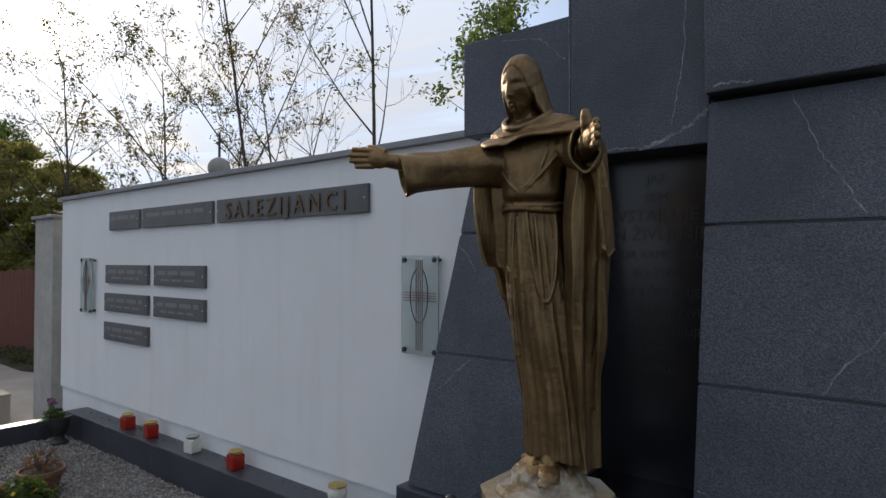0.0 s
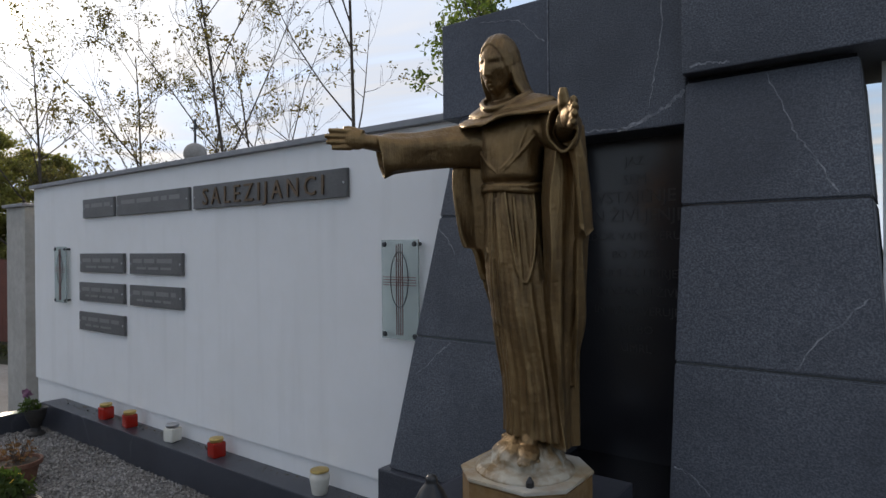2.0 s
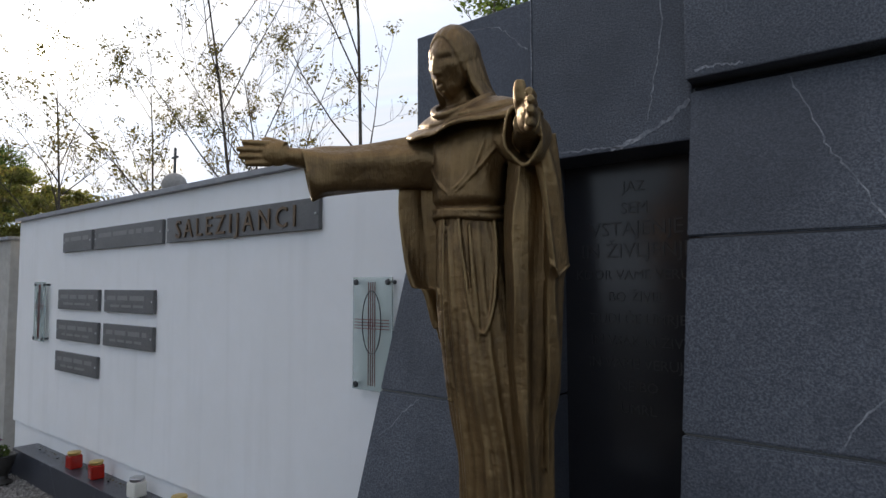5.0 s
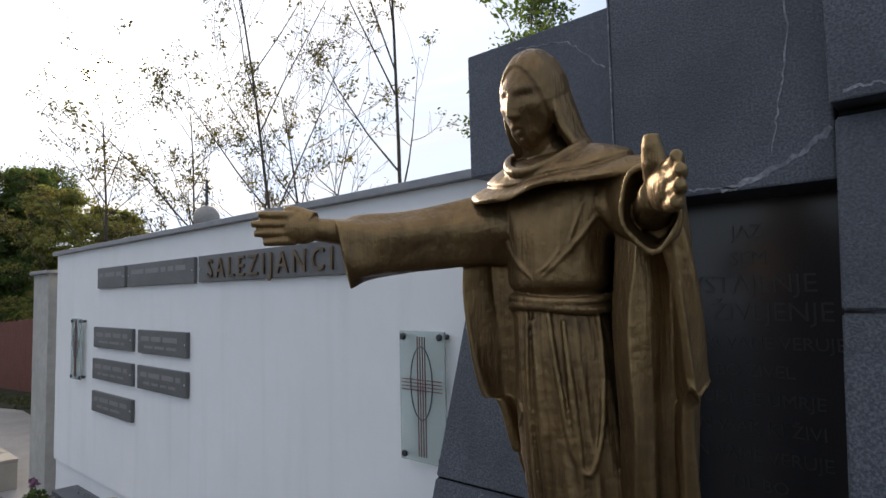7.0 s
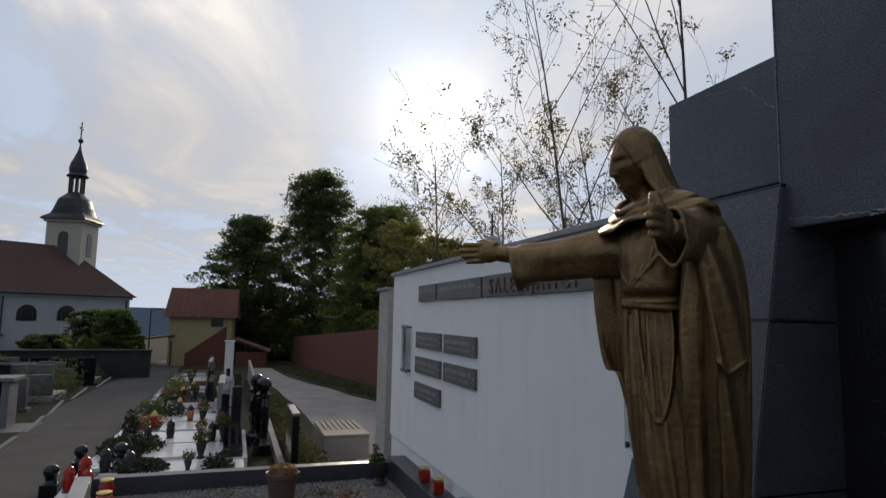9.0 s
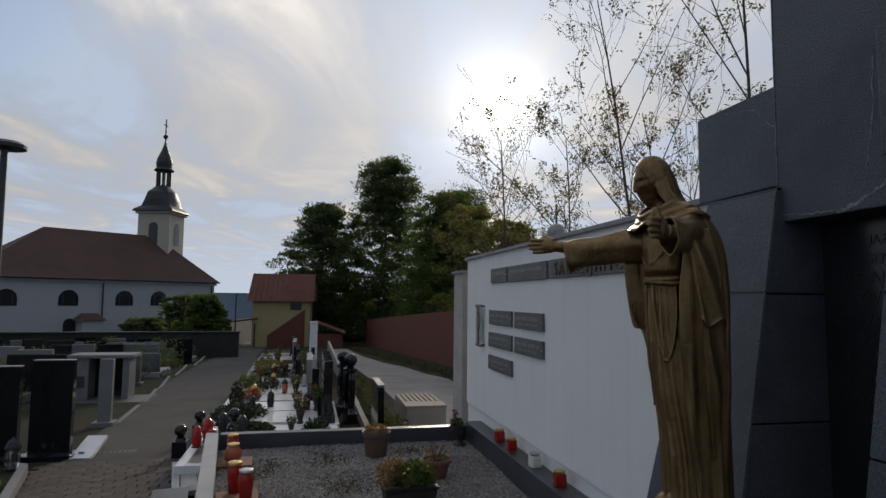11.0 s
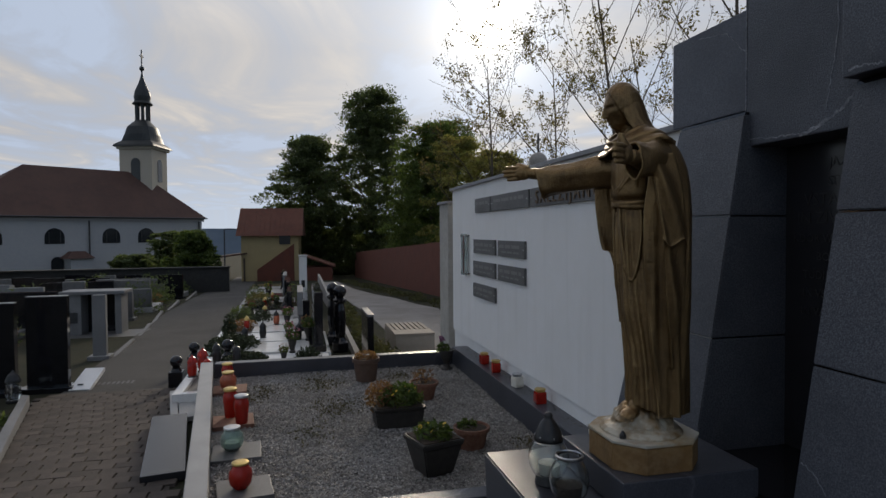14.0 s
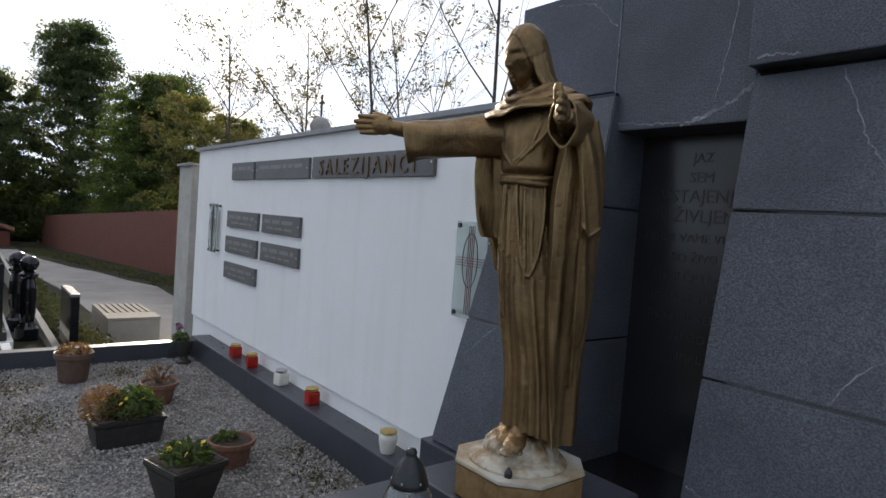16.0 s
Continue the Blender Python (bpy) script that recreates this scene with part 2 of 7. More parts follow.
FROST = mat("frosted_glass", (0.69, 0.76, 0.74), 0.18, alpha_trans=0.65, ior=1.45, grain=(20.0, (0.7, 0.78, 0.76), 0.4))
RED_GLASS = mat("red_lantern_plastic", (0.46, 0.024, 0.013), 0.22, alpha_trans=0.35, grain=(40.0, (0.45, 0.02, 0.012), 0.5))
STEEL = mat("brushed_steel", (0.5, 0.5, 0.5), 0.3, 1.0, grain=(60.0, (0.35, 0.35, 0.36), 0.5))
GOLD_LID = mat("gilt_lid", (0.62, 0.45, 0.16), 0.35, 0.9, grain=(50.0, (0.4, 0.28, 0.1), 0.5))
BLACK_PLASTIC = mat("black_plastic", (0.015, 0.015, 0.016), 0.35, grain=(40.0, (0.03, 0.03, 0.03), 0.5))
DARK_BRONZE = mat("oxidised_lettering", (0.155, 0.105, 0.065), 0.5, 0.6, grain=(30.0, (0.09, 0.06, 0.035), 0.6))
TERRACOTTA = mat("terracotta", (0.165, 0.072, 0.044), 0.8, grain=(12.0, (0.13, 0.062, 0.042), 0.7), stain=(40.0, (0.27, 0.16, 0.11), 0.4), bump=(90.0, 0.2))
POT_BROWN = mat("brown_plastic", (0.085, 0.05, 0.035), 0.55, grain=(18.0, (0.12, 0.08, 0.06), 0.5))
POT_DARK = mat("dark_glazed_pot", (0.022, 0.020, 0.018), 0.55, grain=(18.0, (0.042, 0.038, 0.033), 0.6))
SOIL = mat("potting_soil", (0.035, 0.024, 0.016), 0.95, grain=(60.0, (0.07, 0.05, 0.035), 0.6), bump=(90.0, 0.8))
PEBBLE = mat("white_marble_gravel", (0.30, 0.283, 0.268), 0.75, grain=(2.2, (0.17, 0.155, 0.135), 0.75), stain=(25.0, (0.32, 0.30, 0.28), 0.4), island=0.45)
PEBBLE_BED = mat("gravel_bed", (0.12, 0.113, 0.105), 0.95, grain=(80.0, (0.38, 0.36, 0.33), 0.7), bump=(110.0, 1.0))
GRIT = mat("grey_grit", (0.27, 0.25, 0.23), 0.95, grain=(120.0, (0.40, 0.37, 0.34), 0.6), stain=(1.2, (0.17, 0.15, 0.13), 0.5), bump=(150.0, 0.9))
ASPHALT = mat("asphalt", (0.046, 0.043, 0.040), 0.9, grain=(70.0, (0.080, 0.075, 0.069), 0.6), stain=(0.9, (0.028, 0.026, 0.024), 0.7), bump=(200.0, 0.5))
PAVER = mat("concrete_paver", (0.074, 0.060, 0.050), 0.9, grain=(45.0, (0.12, 0.095, 0.08), 0.5), stain=(2.0, (0.045, 0.037, 0.031), 0.5), bump=(150.0, 0.5), piece=0.22)
PAVER_BED = mat("joint_sand", (0.045, 0.038, 0.032), 0.95, grain=(90.0, (0.12, 0.10, 0.08), 0.5), bump=(100.0, 0.5))
EARTH = mat("earth_and_grass", (0.035, 0.033, 0.026), 0.95, spec=0.08, grain=(1.2, (0.06, 0.053, 0.036), 0.7), stain=(25.0, (0.03, 0.04, 0.017), 0.6), bump=(40.0, 0.8))
LEAF = mat("green_leaves", (0.055, 0.085, 0.022), 0.6, grain=(5.0, (0.10, 0.12, 0.035), 0.6), island=0.35, leaf=0.5)
LEAF_DARK = mat("dark_evergreen", (0.065, 0.085, 0.036), 0.65, grain=(2.0, (0.08, 0.10, 0.045), 0.6), island=0.4, leaf=0.5)
LEAF_SPRING = mat("young_leaves", (0.10, 0.09, 0.032), 0.6, grain=(3.0, (0.13, 0.085, 0.04), 0.6), island=0.4, leaf=0.4)
LEAF_CUSHION = mat("dense_dark_evergreen", (0.024, 0.034, 0.016), 0.7, grain=(6.0, (0.04, 0.05, 0.024), 0.6), island=0.4, leaf=0.15)
# lighter leaf copy: backlight and veiling haze are painted into the green
LEAF_SUNLIT = mat("leaves_with_lit_tint", (0.13, 0.135, 0.045), 0.6, grain=(3.0, (0.16, 0.13, 0.06), 0.6), island=0.35, leaf=0.65)
BARK = mat("bark", (0.075, 0.058, 0.043), 0.9, grain=(14.0, (0.12, 0.10, 0.08), 0.6), bump=(30.0, 0.8))
WEED = mat("weeds", (0.05, 0.062, 0.022), 0.7, grain=(3.0, (0.09, 0.075, 0.035), 0.8), island=0.4, leaf=0.35)
HEATHER = mat("dry_heather", (0.16, 0.085, 0.05), 0.85, grain=(8.0, (0.22, 0.14, 0.06), 0.6), island=0.4, leaf=0.35)
MOSS = mat("dry_moss", (0.105, 0.085, 0.04), 0.95, grain=(8.0, (0.07, 0.075, 0.03), 0.6), island=0.4)
PETAL_Y = mat("yellow_petals", (0.55, 0.36, 0.03), 0.6, island=0.15)
PETAL_R = mat("red_petals", (0.26, 0.03, 0.04), 0.6, island=0.25)
PETAL_P = mat("pink_petals", (0.36, 0.13, 0.16), 0.6, island=0.25)
ROOF = mat("clay_roof", (0.16, 0.062, 0.042), 0.85, grain=(3.0, (0.10, 0.05, 0.038), 0.6), stain=(0.5, (0.20, 0.09, 0.06), 0.5), bump=(12.0, 0.4))
ROOF_BROWN = mat("brown_tile_roof", (0.085, 0.045, 0.035), 0.85, grain=(2.0, (0.06, 0.036, 0.03), 0.6), stain=(0.4, (0.11, 0.06, 0.045), 0.5), bump=(10.0, 0.4))
COPPER = mat("dark_copper_roof", (0.03, 0.034, 0.036), 0.5, 0.4, grain=(1.0, (0.05, 0.055, 0.055), 0.5), bump=(6.0, 0.2))
CHURCH = mat("church_plaster", (0.37, 0.375, 0.385), 0.9, grain=(0.5, (0.40, 0.40, 0.39), 0.5), stain=(3.0, (0.45, 0.44, 0.42), 0.3), bump=(25.0, 0.1))
TOWER = mat("cream_plaster", (0.43, 0.39, 0.32), 0.9, grain=(0.6, (0.46, 0.42, 0.34), 0.5), bump=(25.0, 0.1))
YELLOW_WALL = mat("ochre_plaster", (0.42, 0.33, 0.17), 0.9, grain=(0.9, (0.34, 0.27, 0.15), 0.5), bump=(20.0, 0.1))
WINDOW_DARK = mat("dark_window", (0.02, 0.022, 0.026), 0.12, grain=(2.0, (0.03, 0.032, 0.036), 0.4))
RUST_WALL = mat("rust_red_boards", (0.15, 0.05, 0.032), 0.85, grain=(2.2, (0.10, 0.04, 0.03), 0.6), stain=(18.0, (0.2, 0.075, 0.05), 0.4), bump=(30.0, 0.3))
IRON = mat("painted_iron", (0.05, 0.052, 0.055), 0.45, 0.5, grain=(12.0, (0.08, 0.08, 0.08), 0.5))
WAX = mat("white_candle", (0.7, 0.68, 0.6), 0.5, grain=(20.0, (0.6, 0.57, 0.48), 0.5))
WHITE_MARBLE = granite("polished_pale_marble", (0.80, 0.79, 0.77), (0.68, 0.68, 0.67), 0.16, fleck_scale=60.0, bump=0.0)
BENCH_STONE = mat("sandstone_coloured_concrete", (0.36, 0.31, 0.25), 0.85, grain=(5.0, (0.29, 0.25, 0.2), 0.6), bump=(120.0, 0.25))
LETTER_PALE = mat("pale_engraving", (0.235, 0.23, 0.22), 0.7, grain=(60.0, (0.19, 0.19, 0.185), 0.5))
LETTER_DIM = mat("worn_engraving", (0.0255, 0.025, 0.025), 0.4, grain=(7.0, (0.022, 0.022, 0.024), 0.9))
RED_ENAMEL = mat("dark_red_line", (0.13, 0.045, 0.04), 0.6, grain=(60.0, (0.12, 0.03, 0.03), 0.4))
DARK_WALL = mat("dark_stone_wall", (0.032, 0.031, 0.03), 0.9, grain=(1.5, (0.05, 0.048, 0.045), 0.6), stain=(9.0, (0.022, 0.024, 0.02), 0.6), bump=(14.0, 0.8))
QUARTZ = mat("quartz_vein", (0.30, 0.305, 0.325), 0.6, grain=(90.0, (0.10, 0.105, 0.125), 0.9), stain=(14.0, (0.09, 0.095, 0.115), 0.8))
# blue-grey base carries the haze of distance, painted into the hill colour
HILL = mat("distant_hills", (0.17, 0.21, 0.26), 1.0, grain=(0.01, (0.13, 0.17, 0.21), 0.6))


# ---- builders ----
def mesh_of(bm, name, material):
    me = bpy.data.meshes.new(name)
    bm.normal_update()
    bm.to_mesh(me)
    bm.free()
    for m in (material if isinstance(material, (list, tuple)) else [material]):
        me.materials.append(m)
    return me


def part(name, bm, material, parent=None, label="", smooth=False):
    ob = new(name, mesh_of(bm, name, material))
    if smooth:
        for p in ob.data.polygons:
            p.use_smooth = True
    if parent:
        ob.parent = parent
    if label:
        ob["label"] = label
    return ob


def thing(name, place, label, category, group="", turn=0.0):
    e = new(name)
    e.empty_display_size = 0.05
    e.matrix_basis = pose(*place, 0, 0, turn)
    return tagged(e, label, category, group)


def structure(name, bm, material, label, category, smooth=False):
    return tagged(part(name, bm, material, smooth=smooth), label, category, kind="structure")


def box(x0, x1, y0, y1, z0, z1, bevel=0.0, bm=None):
    own = bm is None
    b = bmesh.new()
    bmesh.ops.create_cube(b, size=1.0)
    for v in b.verts:
        v.co = Vector(((x0 + x1) / 2 + v.co.x * (x1 - x0), (y0 + y1) / 2 + v.co.y * (y1 - y0), (z0 + z1) / 2 + v.co.z * (z1 - z0)))
    if bevel:
        bmesh.ops.bevel(b, geom=list(b.edges), offset=bevel, segments=2, affect="EDGES", profile=0.6)
    if own:
        return b
    merge(bm, b)
    return bm


def merge(bm, other, m=None, slot=None):
    """Adds other into bm and frees it."""
    if m is not None:
        bmesh.ops.transform(other, matrix=m, verts=other.verts)
    if slot is not None:
        for f in other.faces:
            f.material_index = slot
    me = bpy.data.meshes.new("tmp")
    other.to_mesh(me)
    other.free()
    bm.from_mesh(me)
    bpy.data.meshes.remove(me)
    return bm


def prism(corners, z0, z1, bevel=0.0):
    """Upright prism over a flat outline."""
    b = bmesh.new()
    low = [b.verts.new((x, y, z0)) for x, y in corners]
    top = [b.verts.new((x, y, z1)) for x, y in corners]
    b.faces.new(low[::-1]); b.faces.new(top)
    k = len(corners)
    for i in range(k):
        b.faces.new((low[i], low[(i + 1) % k], top[(i + 1) % k], top[i]))
    bmesh.ops.recalc_face_normals(b, faces=b.faces)
    if bevel:
        bmesh.ops.bevel(b, geom=list(b.edges), offset=bevel, segments=2, affect="EDGES")
    return b


def hexa(bottom, top, bevel=0.0):
    """Solid between two four-cornered faces."""
    b = bmesh.new()
    lo = [b.verts.new(p) for p in bottom]
    hi = [b.verts.new(p) for p in top]
    b.faces.new(lo[::-1]); b.faces.new(hi)
    for i in range(4):
        b.faces.new((lo[i], lo[(i + 1) % 4], hi[(i + 1) % 4], hi[i]))
    bmesh.ops.recalc_face_normals(b, faces=b.faces)
    if bevel:
        bmesh.ops.bevel(b, geom=list(b.edges), offset=bevel, segments=2, affect="EDGES")
    return b


def lathe(profile, seg=24, cap=True):
    """Turned form from (radius, height) pairs."""
    b = bmesh.new()
    rings = []
    for r, z in profile:
        rings.append([b.verts.new((max(r, 1e-4) * math.cos(2 * math.pi * k / seg), max(r, 1e-4) * math.sin(2 * math.pi * k / seg), z)) for k in range(seg)])
    for a, c in zip(rings, rings[1:]):
        for k in range(seg):
            b.faces.new((a[k], a[(k + 1) % seg], c[(k + 1) % seg], c[k]))
    if cap:
        b.faces.new(rings[0][::-1]); b.faces.new(rings[-1])
    bmesh.ops.recalc_face_normals(b, faces=b.faces)
    return b


def loft(rings, cap=True):
    """Skin over rings of equally many points."""
    b = bmesh.new()
    rs = [[b.verts.new(p) for p in r] for r in rings]
    k = len(rs[0])
    for a, c in zip(rs, rs[1:]):
        for i in range(k):
            b.faces.new((a[i], a[(i + 1) % k], c[(i + 1) % k], c[i]))
    if cap:
        b.faces.new(rs[0][::-1]); b.faces.new(rs[-1])
    bmesh.ops.recalc_face_normals(b, faces=b.faces)
    return b


def tube(points, radii, seg=10):
    """Round rod through points with a radius at each."""
    pts = [Vector(p) for p in points]
    rings = []
    side = None
    for i, p in enumerate(pts):
        d = (pts[min(i + 1, len(pts) - 1)] - pts[max(i - 1, 0)]).normalized()
        if side is None:
            side = d.orthogonal().normalized()
        side = (side - d * side.dot(d)).normalized()
        up = d.cross(side)
        r = radii[i] if isinstance(radii, (list, tuple)) else radii
        rings.append([p + r * (side * math.cos(2 * math.pi * k / seg) + up * math.sin(2 * math.pi * k / seg)) for k in range(seg)])
    return loft(rings)


def ball(r, place=(0, 0, 0), squash=(1, 1, 1), sub=2):
    b = bmesh.new()
    bmesh.ops.create_icosphere(b, subdivisions=sub, radius=r)
    for v in b.verts:
        v.co = Vector((v.co.x * squash[0] + place[0], v.co.y * squash[1] + place[1], v.co.z * squash[2] + place[2]))
    return b


def lettering(text, size, material, parent, place, name="lettering", depth=0.0015, align="CENTER", rot=(90, 0, 0), space=1.0):
    """Raised letters in the built-in font, as a mesh."""
    cu = bpy.data.curves.new("letters", "FONT")
    cu.body, cu.size, cu.extrude, cu.align_x = text, size, depth, align
    cu.resolution_u, cu.space_character = 2, space
    tmp = bpy.data.objects.new("letters", cu)
    scene.collection.objects.link(tmp)
    dg = bpy.context.evaluated_depsgraph_get()
    me = bpy.data.meshes.new_from_object(tmp.evaluated_get(dg))
    me.materials.clear()
    me.materials.append(material)
    bpy.data.objects.remove(tmp)
    ob = new(name, me)
    ob.parent = parent
    ob.matrix_basis = pose(*place, *rot)
    return ob


def ground_z(x):
    """The ground falls away gently from the monument towards the valley."""
    if x > 0:
        return -0.2
    if x > -15:
        return -0.2 + 0.03 * x
    return -0.65 + 0.046 * (x + 15)

# ---- the ground and the monument ----
WALL_Y, GRAVEL_Z = 3.71, 0.06


def build_ground():
    b = bmesh.new()
    xs = [400, 60, 12, 4, 0, -3, -6, -9, -12, -15, -20, -26, -33, -40, -50, -70, -110]
    ys = [-300, -80, -30, -12, -6, -3, -1, 0.5, 2, 4, 7, 12, 25, 60, 300]
    grid = [[b.verts.new((x, y, ground_z(x))) for y in ys] for x in xs]
    far = [b.verts.new((-260, y * 4, -22)) for y in ys]
    horizon = [b.verts.new((-4000, y * 14, -130)) for y in ys]
    grid += [far, horizon]
    for a, c in zip(grid, grid[1:]):
        for i in range(len(ys) - 1):
            b.faces.new((a[i], a[i + 1], c[i + 1], c[i]))
    bmesh.ops.recalc_face_normals(b, faces=b.faces)
    structure("ground", b, EARTH, "grassy earth sloping down to the valley", "ground")


build_ground()


def strip(outline, lift, name, material, label, category, thick=0.05):
    """A sheet of paving that follows the fall of the ground."""
    b = bmesh.new()
    for (xa, ya0, ya1), (xb, yb0, yb1) in zip(outline, outline[1:]):
        za, zb = ground_z(xa) + lift, ground_z(xb) + lift
        merge(b, hexa([(xa, ya0, za - thick), (xa, ya1, za - thick), (xb, yb1, zb - thick), (xb, yb0, zb - thick)],
                      [(xa, ya0, za), (xa, ya1, za), (xb, yb1, zb), (xb, yb0, zb)]))
    bmesh.ops.remove_doubles(b, verts=b.verts, dist=0.0005)
    return structure(name, b, material, label, category)


# asphalt lane between the graves, beyond the brick-paved end
strip([(-4.6, -0.75, 0.62), (-8, -1.05, 0.55), (-12, -1.35, 0.45), (-15, -1.6, 0.3), (-22, -2.0, -0.05), (-30, -2.3, -0.5), (-40, -2.6, -0.9), (-55, -3.5, -1.2)], 0.02, "lane", ASPHALT, "grey asphalt lane running downhill between the graves", "road")
strip([(5.0, -3.2, 2.6), (0, -3.0, 2.6), (-0.05, -2.0, 1.2), (-4.6, -0.75, 0.72)], 0.012, "paving_bed", PAVER_BED, "sandy bed under the brick paving", "pavement")
strip([(-4.4, 3.99, 6.1), (-6.5, 3.75, 5.85), (-9, 3.6, 5.75), (-11, 3.62, 5.42), (-13.5, 3.6, 5.62), (-15, 3.5, 5.3), (-18, 3.5, 5.15), (-21, 3.35, 4.75), (-26, 3.3, 4.4), (-36, 3.2, 4.3)], 0.02, "gravel_road", GRIT, "pale gravel service road behind the graves", "road")


def build_white_wall():
    b = box(-4.26, 0.34, WALL_Y, WALL_Y + 0.28, 0.36, 2.0)
    w = structure("wall_memorial", b, PLASTER, "white rendered memorial wall with grey stone plaques", "wall")
    low = box(-4.26, 0.34, WALL_Y + 0.018, WALL_Y + 0.26, -0.3, 0.36)
    structure("wall_memorial_foot", low, PLASTER, "white rendered foot of the memorial wall, set back", "wall")
    cap = box(-4.3, 0.34, WALL_Y - 0.03, WALL_Y + 0.31, 2.0, 2.032, 0.004)
    structure("wall_capping", cap, CAP, "dark sheet-metal capping on the white wall", "trim")
    pier = box(-4.86, -4.42, WALL_Y - 0.02, WALL_Y + 0.3, -0.45, 1.86)
    structure("wall_pier", pier, PLASTER_OLD, "weathered pale pier beside the white wall", "wall")
    pcap = box(-4.89, -4.39, WALL_Y - 0.05, WALL_Y + 0.33, 1.86, 1.89, 0.004)
    structure("pier_capping", pcap, CAP, "thin metal capping on the pier", "trim")
    right = box(1.76, 4.6, WALL_Y, WALL_Y + 0.28, -0.3, 2.0)
    structure("wall_memorial_far", right, PLASTER, "white rendered wall on the other side of the portal", "wall")


build_white_wall()

# the portal: battered pillars, a tall centre stone and two arm stones
PILLAR_FOOT_Y, PILLAR_TOP_Y, PILLAR_FOOT_Z, PILLAR_TOP_Z = 3.315, 3.535, 0.62, 1.955


def pillar_y(z):
    return PILLAR_FOOT_Y + (PILLAR_TOP_Y - PILLAR_FOOT_Y) * (z - PILLAR_FOOT_Z) / (PILLAR_TOP_Z - PILLAR_FOOT_Z)


def build_portal():
    portal = thing("granite_portal", (0, 0, 0), "dark grey granite portal with leaning pillars and cross-shaped head", "monument")
    joints = [0.62, 1.121, 1.576, 1.955]
    # outer edges lean inwards; the edges beside the doorway stand upright
    def sides(left, z):
        k = (z - 0.62) / (1.955 - 0.62)
        return (0.240 + 0.185 * k, 0.822) if left else (1.276, 1.812 - 0.095 * k)

    def block(left, z0, z1, inset, back, bevel=0.0):
        (a0, a1), (b0, b1) = sides(left, z0), sides(left, z1)
        a0, a1, b0, b1 = a0 + inset, a1 - inset, b0 + inset, b1 - inset
        ya, yb = pillar_y(z0) + inset, pillar_y(z1) + inset
        return hexa([(a0, ya, z0), (a1, ya, z0), (a1, back, z0), (a0, back, z0)], [(b0, yb, z1), (b1, yb, z1), (b1, back, z1), (b0, back, z1)], bevel)
    for left in (True, False):
        for z0, z1 in zip(joints, joints[1:]):
            part("pillar_stone", block(left, z0, z1 - 0.006, 0.0, 3.98, 0.004), GRANITE, portal)
        part("joint_core", block(left, 0.62, 1.96, 0.006, 3.97), BLACK, portal, "dark recessed joint filling")
    part("arm_stone", box(0.318, 0.795, 3.572, 3.99, 1.972, 2.352, 0.005), GRANITE_SMOOTH, portal, "smoother honed dark granite")
    # narrow pale strip along the left edge of the head stone, in the vein material
    part("arris", box(0.7965, 0.8005, 3.5565, 3.571, 1.86, 3.048, 0.0012), QUARTZ, portal, "thin pale strip along the edge of the head stone")
    part("arm_stone", box(1.276, 1.84, 3.49, 3.99, 1.968, 2.352, 0.005), GRANITE, portal)
    part("head_stone", box(0.801, 1.272, 3.558, 3.99, 1.832, 3.05, 0.006), GRANITE, portal)
    part("foot_stone", box(0.205, 1.86, 3.29, 3.99, 0.0, 0.618, 0.006), GRANITE_STEP, portal)
    part("threshold_slab", box(0.826, 1.272, 3.30, 3.80, 0.62, 0.70, 0.004), BLACK, portal, "black polished threshold")
    part("inscription_slab", box(0.78, 1.32, 3.72, 3.76, 0.66, 1.90, 0.004), SLAB, portal, "black polished slab with a worn engraved inscription")
    lines = [("JAZ", 0.045), ("SEM", 0.05), ("VSTAJENJE", 0.062), ("IN ŽIVLJENJE", 0.062), ("KDOR VAME VERUJE", 0.042), ("BO ŽIVEL", 0.042),
             ("TUDI ČE UMRJE", 0.042), ("IN VSAK KI ŽIVI", 0.042), ("IN VAME VERUJE", 0.042), ("NE BO", 0.042), ("UMRL", 0.042)]
    z = 1.74
    for text, size in lines:
        lettering(text, size, LETTER_DIM, portal, (1.05, 3.7185, z), "inscription_line", 0.0006)
        z -= 0.066
    # quartz veins that run through the stones
    def vein(points, width, seed):
        rnd = random.Random(seed)
        pts = []
        for (xa, za), (xb, zb) in zip(points, points[1:]):
            for k in range(6):
                u = k / 6
                pts.append((xa + (xb - xa) * u + rnd.uniform(-0.004, 0.004), za + (zb - za) * u + rnd.uniform(-0.004, 0.004)))
        pts.append(points[-1])
        return pts, [width * rnd.uniform(0.35, 1.0) for _ in pts]

    def lay(points, width, seed, depth):
        """depth: a number for an upright face, or None for the leaning pillar face."""
        pts, ws = vein(points, width, seed)
        b = bmesh.new()
        rows = []
        for i, ((x, z), w) in enumerate(zip(pts, ws)):
            a, c = pts[max(i - 1, 0)], pts[min(i + 1, len(pts) - 1)]
            d = Vector((c[0] - a[0], c[1] - a[1])).normalized()
            row = []
            for s, off in ((-1, 0.002), (-1, -0.0010), (1, -0.0010), (1, 0.002)):
                xx, zz = x - d.y * w * s / 2, z + d.x * w * s / 2
                row.append(b.verts.new((xx, (depth if depth is not None else pillar_y(zz)) + off, zz)))
            rows.append(row)
        for r0, r1 in zip(rows, rows[1:]):
            for k in range(4):
                b.faces.new((r0[k], r0[(k + 1) % 4], r1[(k + 1) % 4], r1[k]))
        b.faces.new(rows[0][::-1]); b.faces.new(rows[-1])
        bmesh.ops.recalc_face_normals(b, faces=b.faces)
        part("quartz_vein", b, QUARTZ, portal, "pale quartz vein")

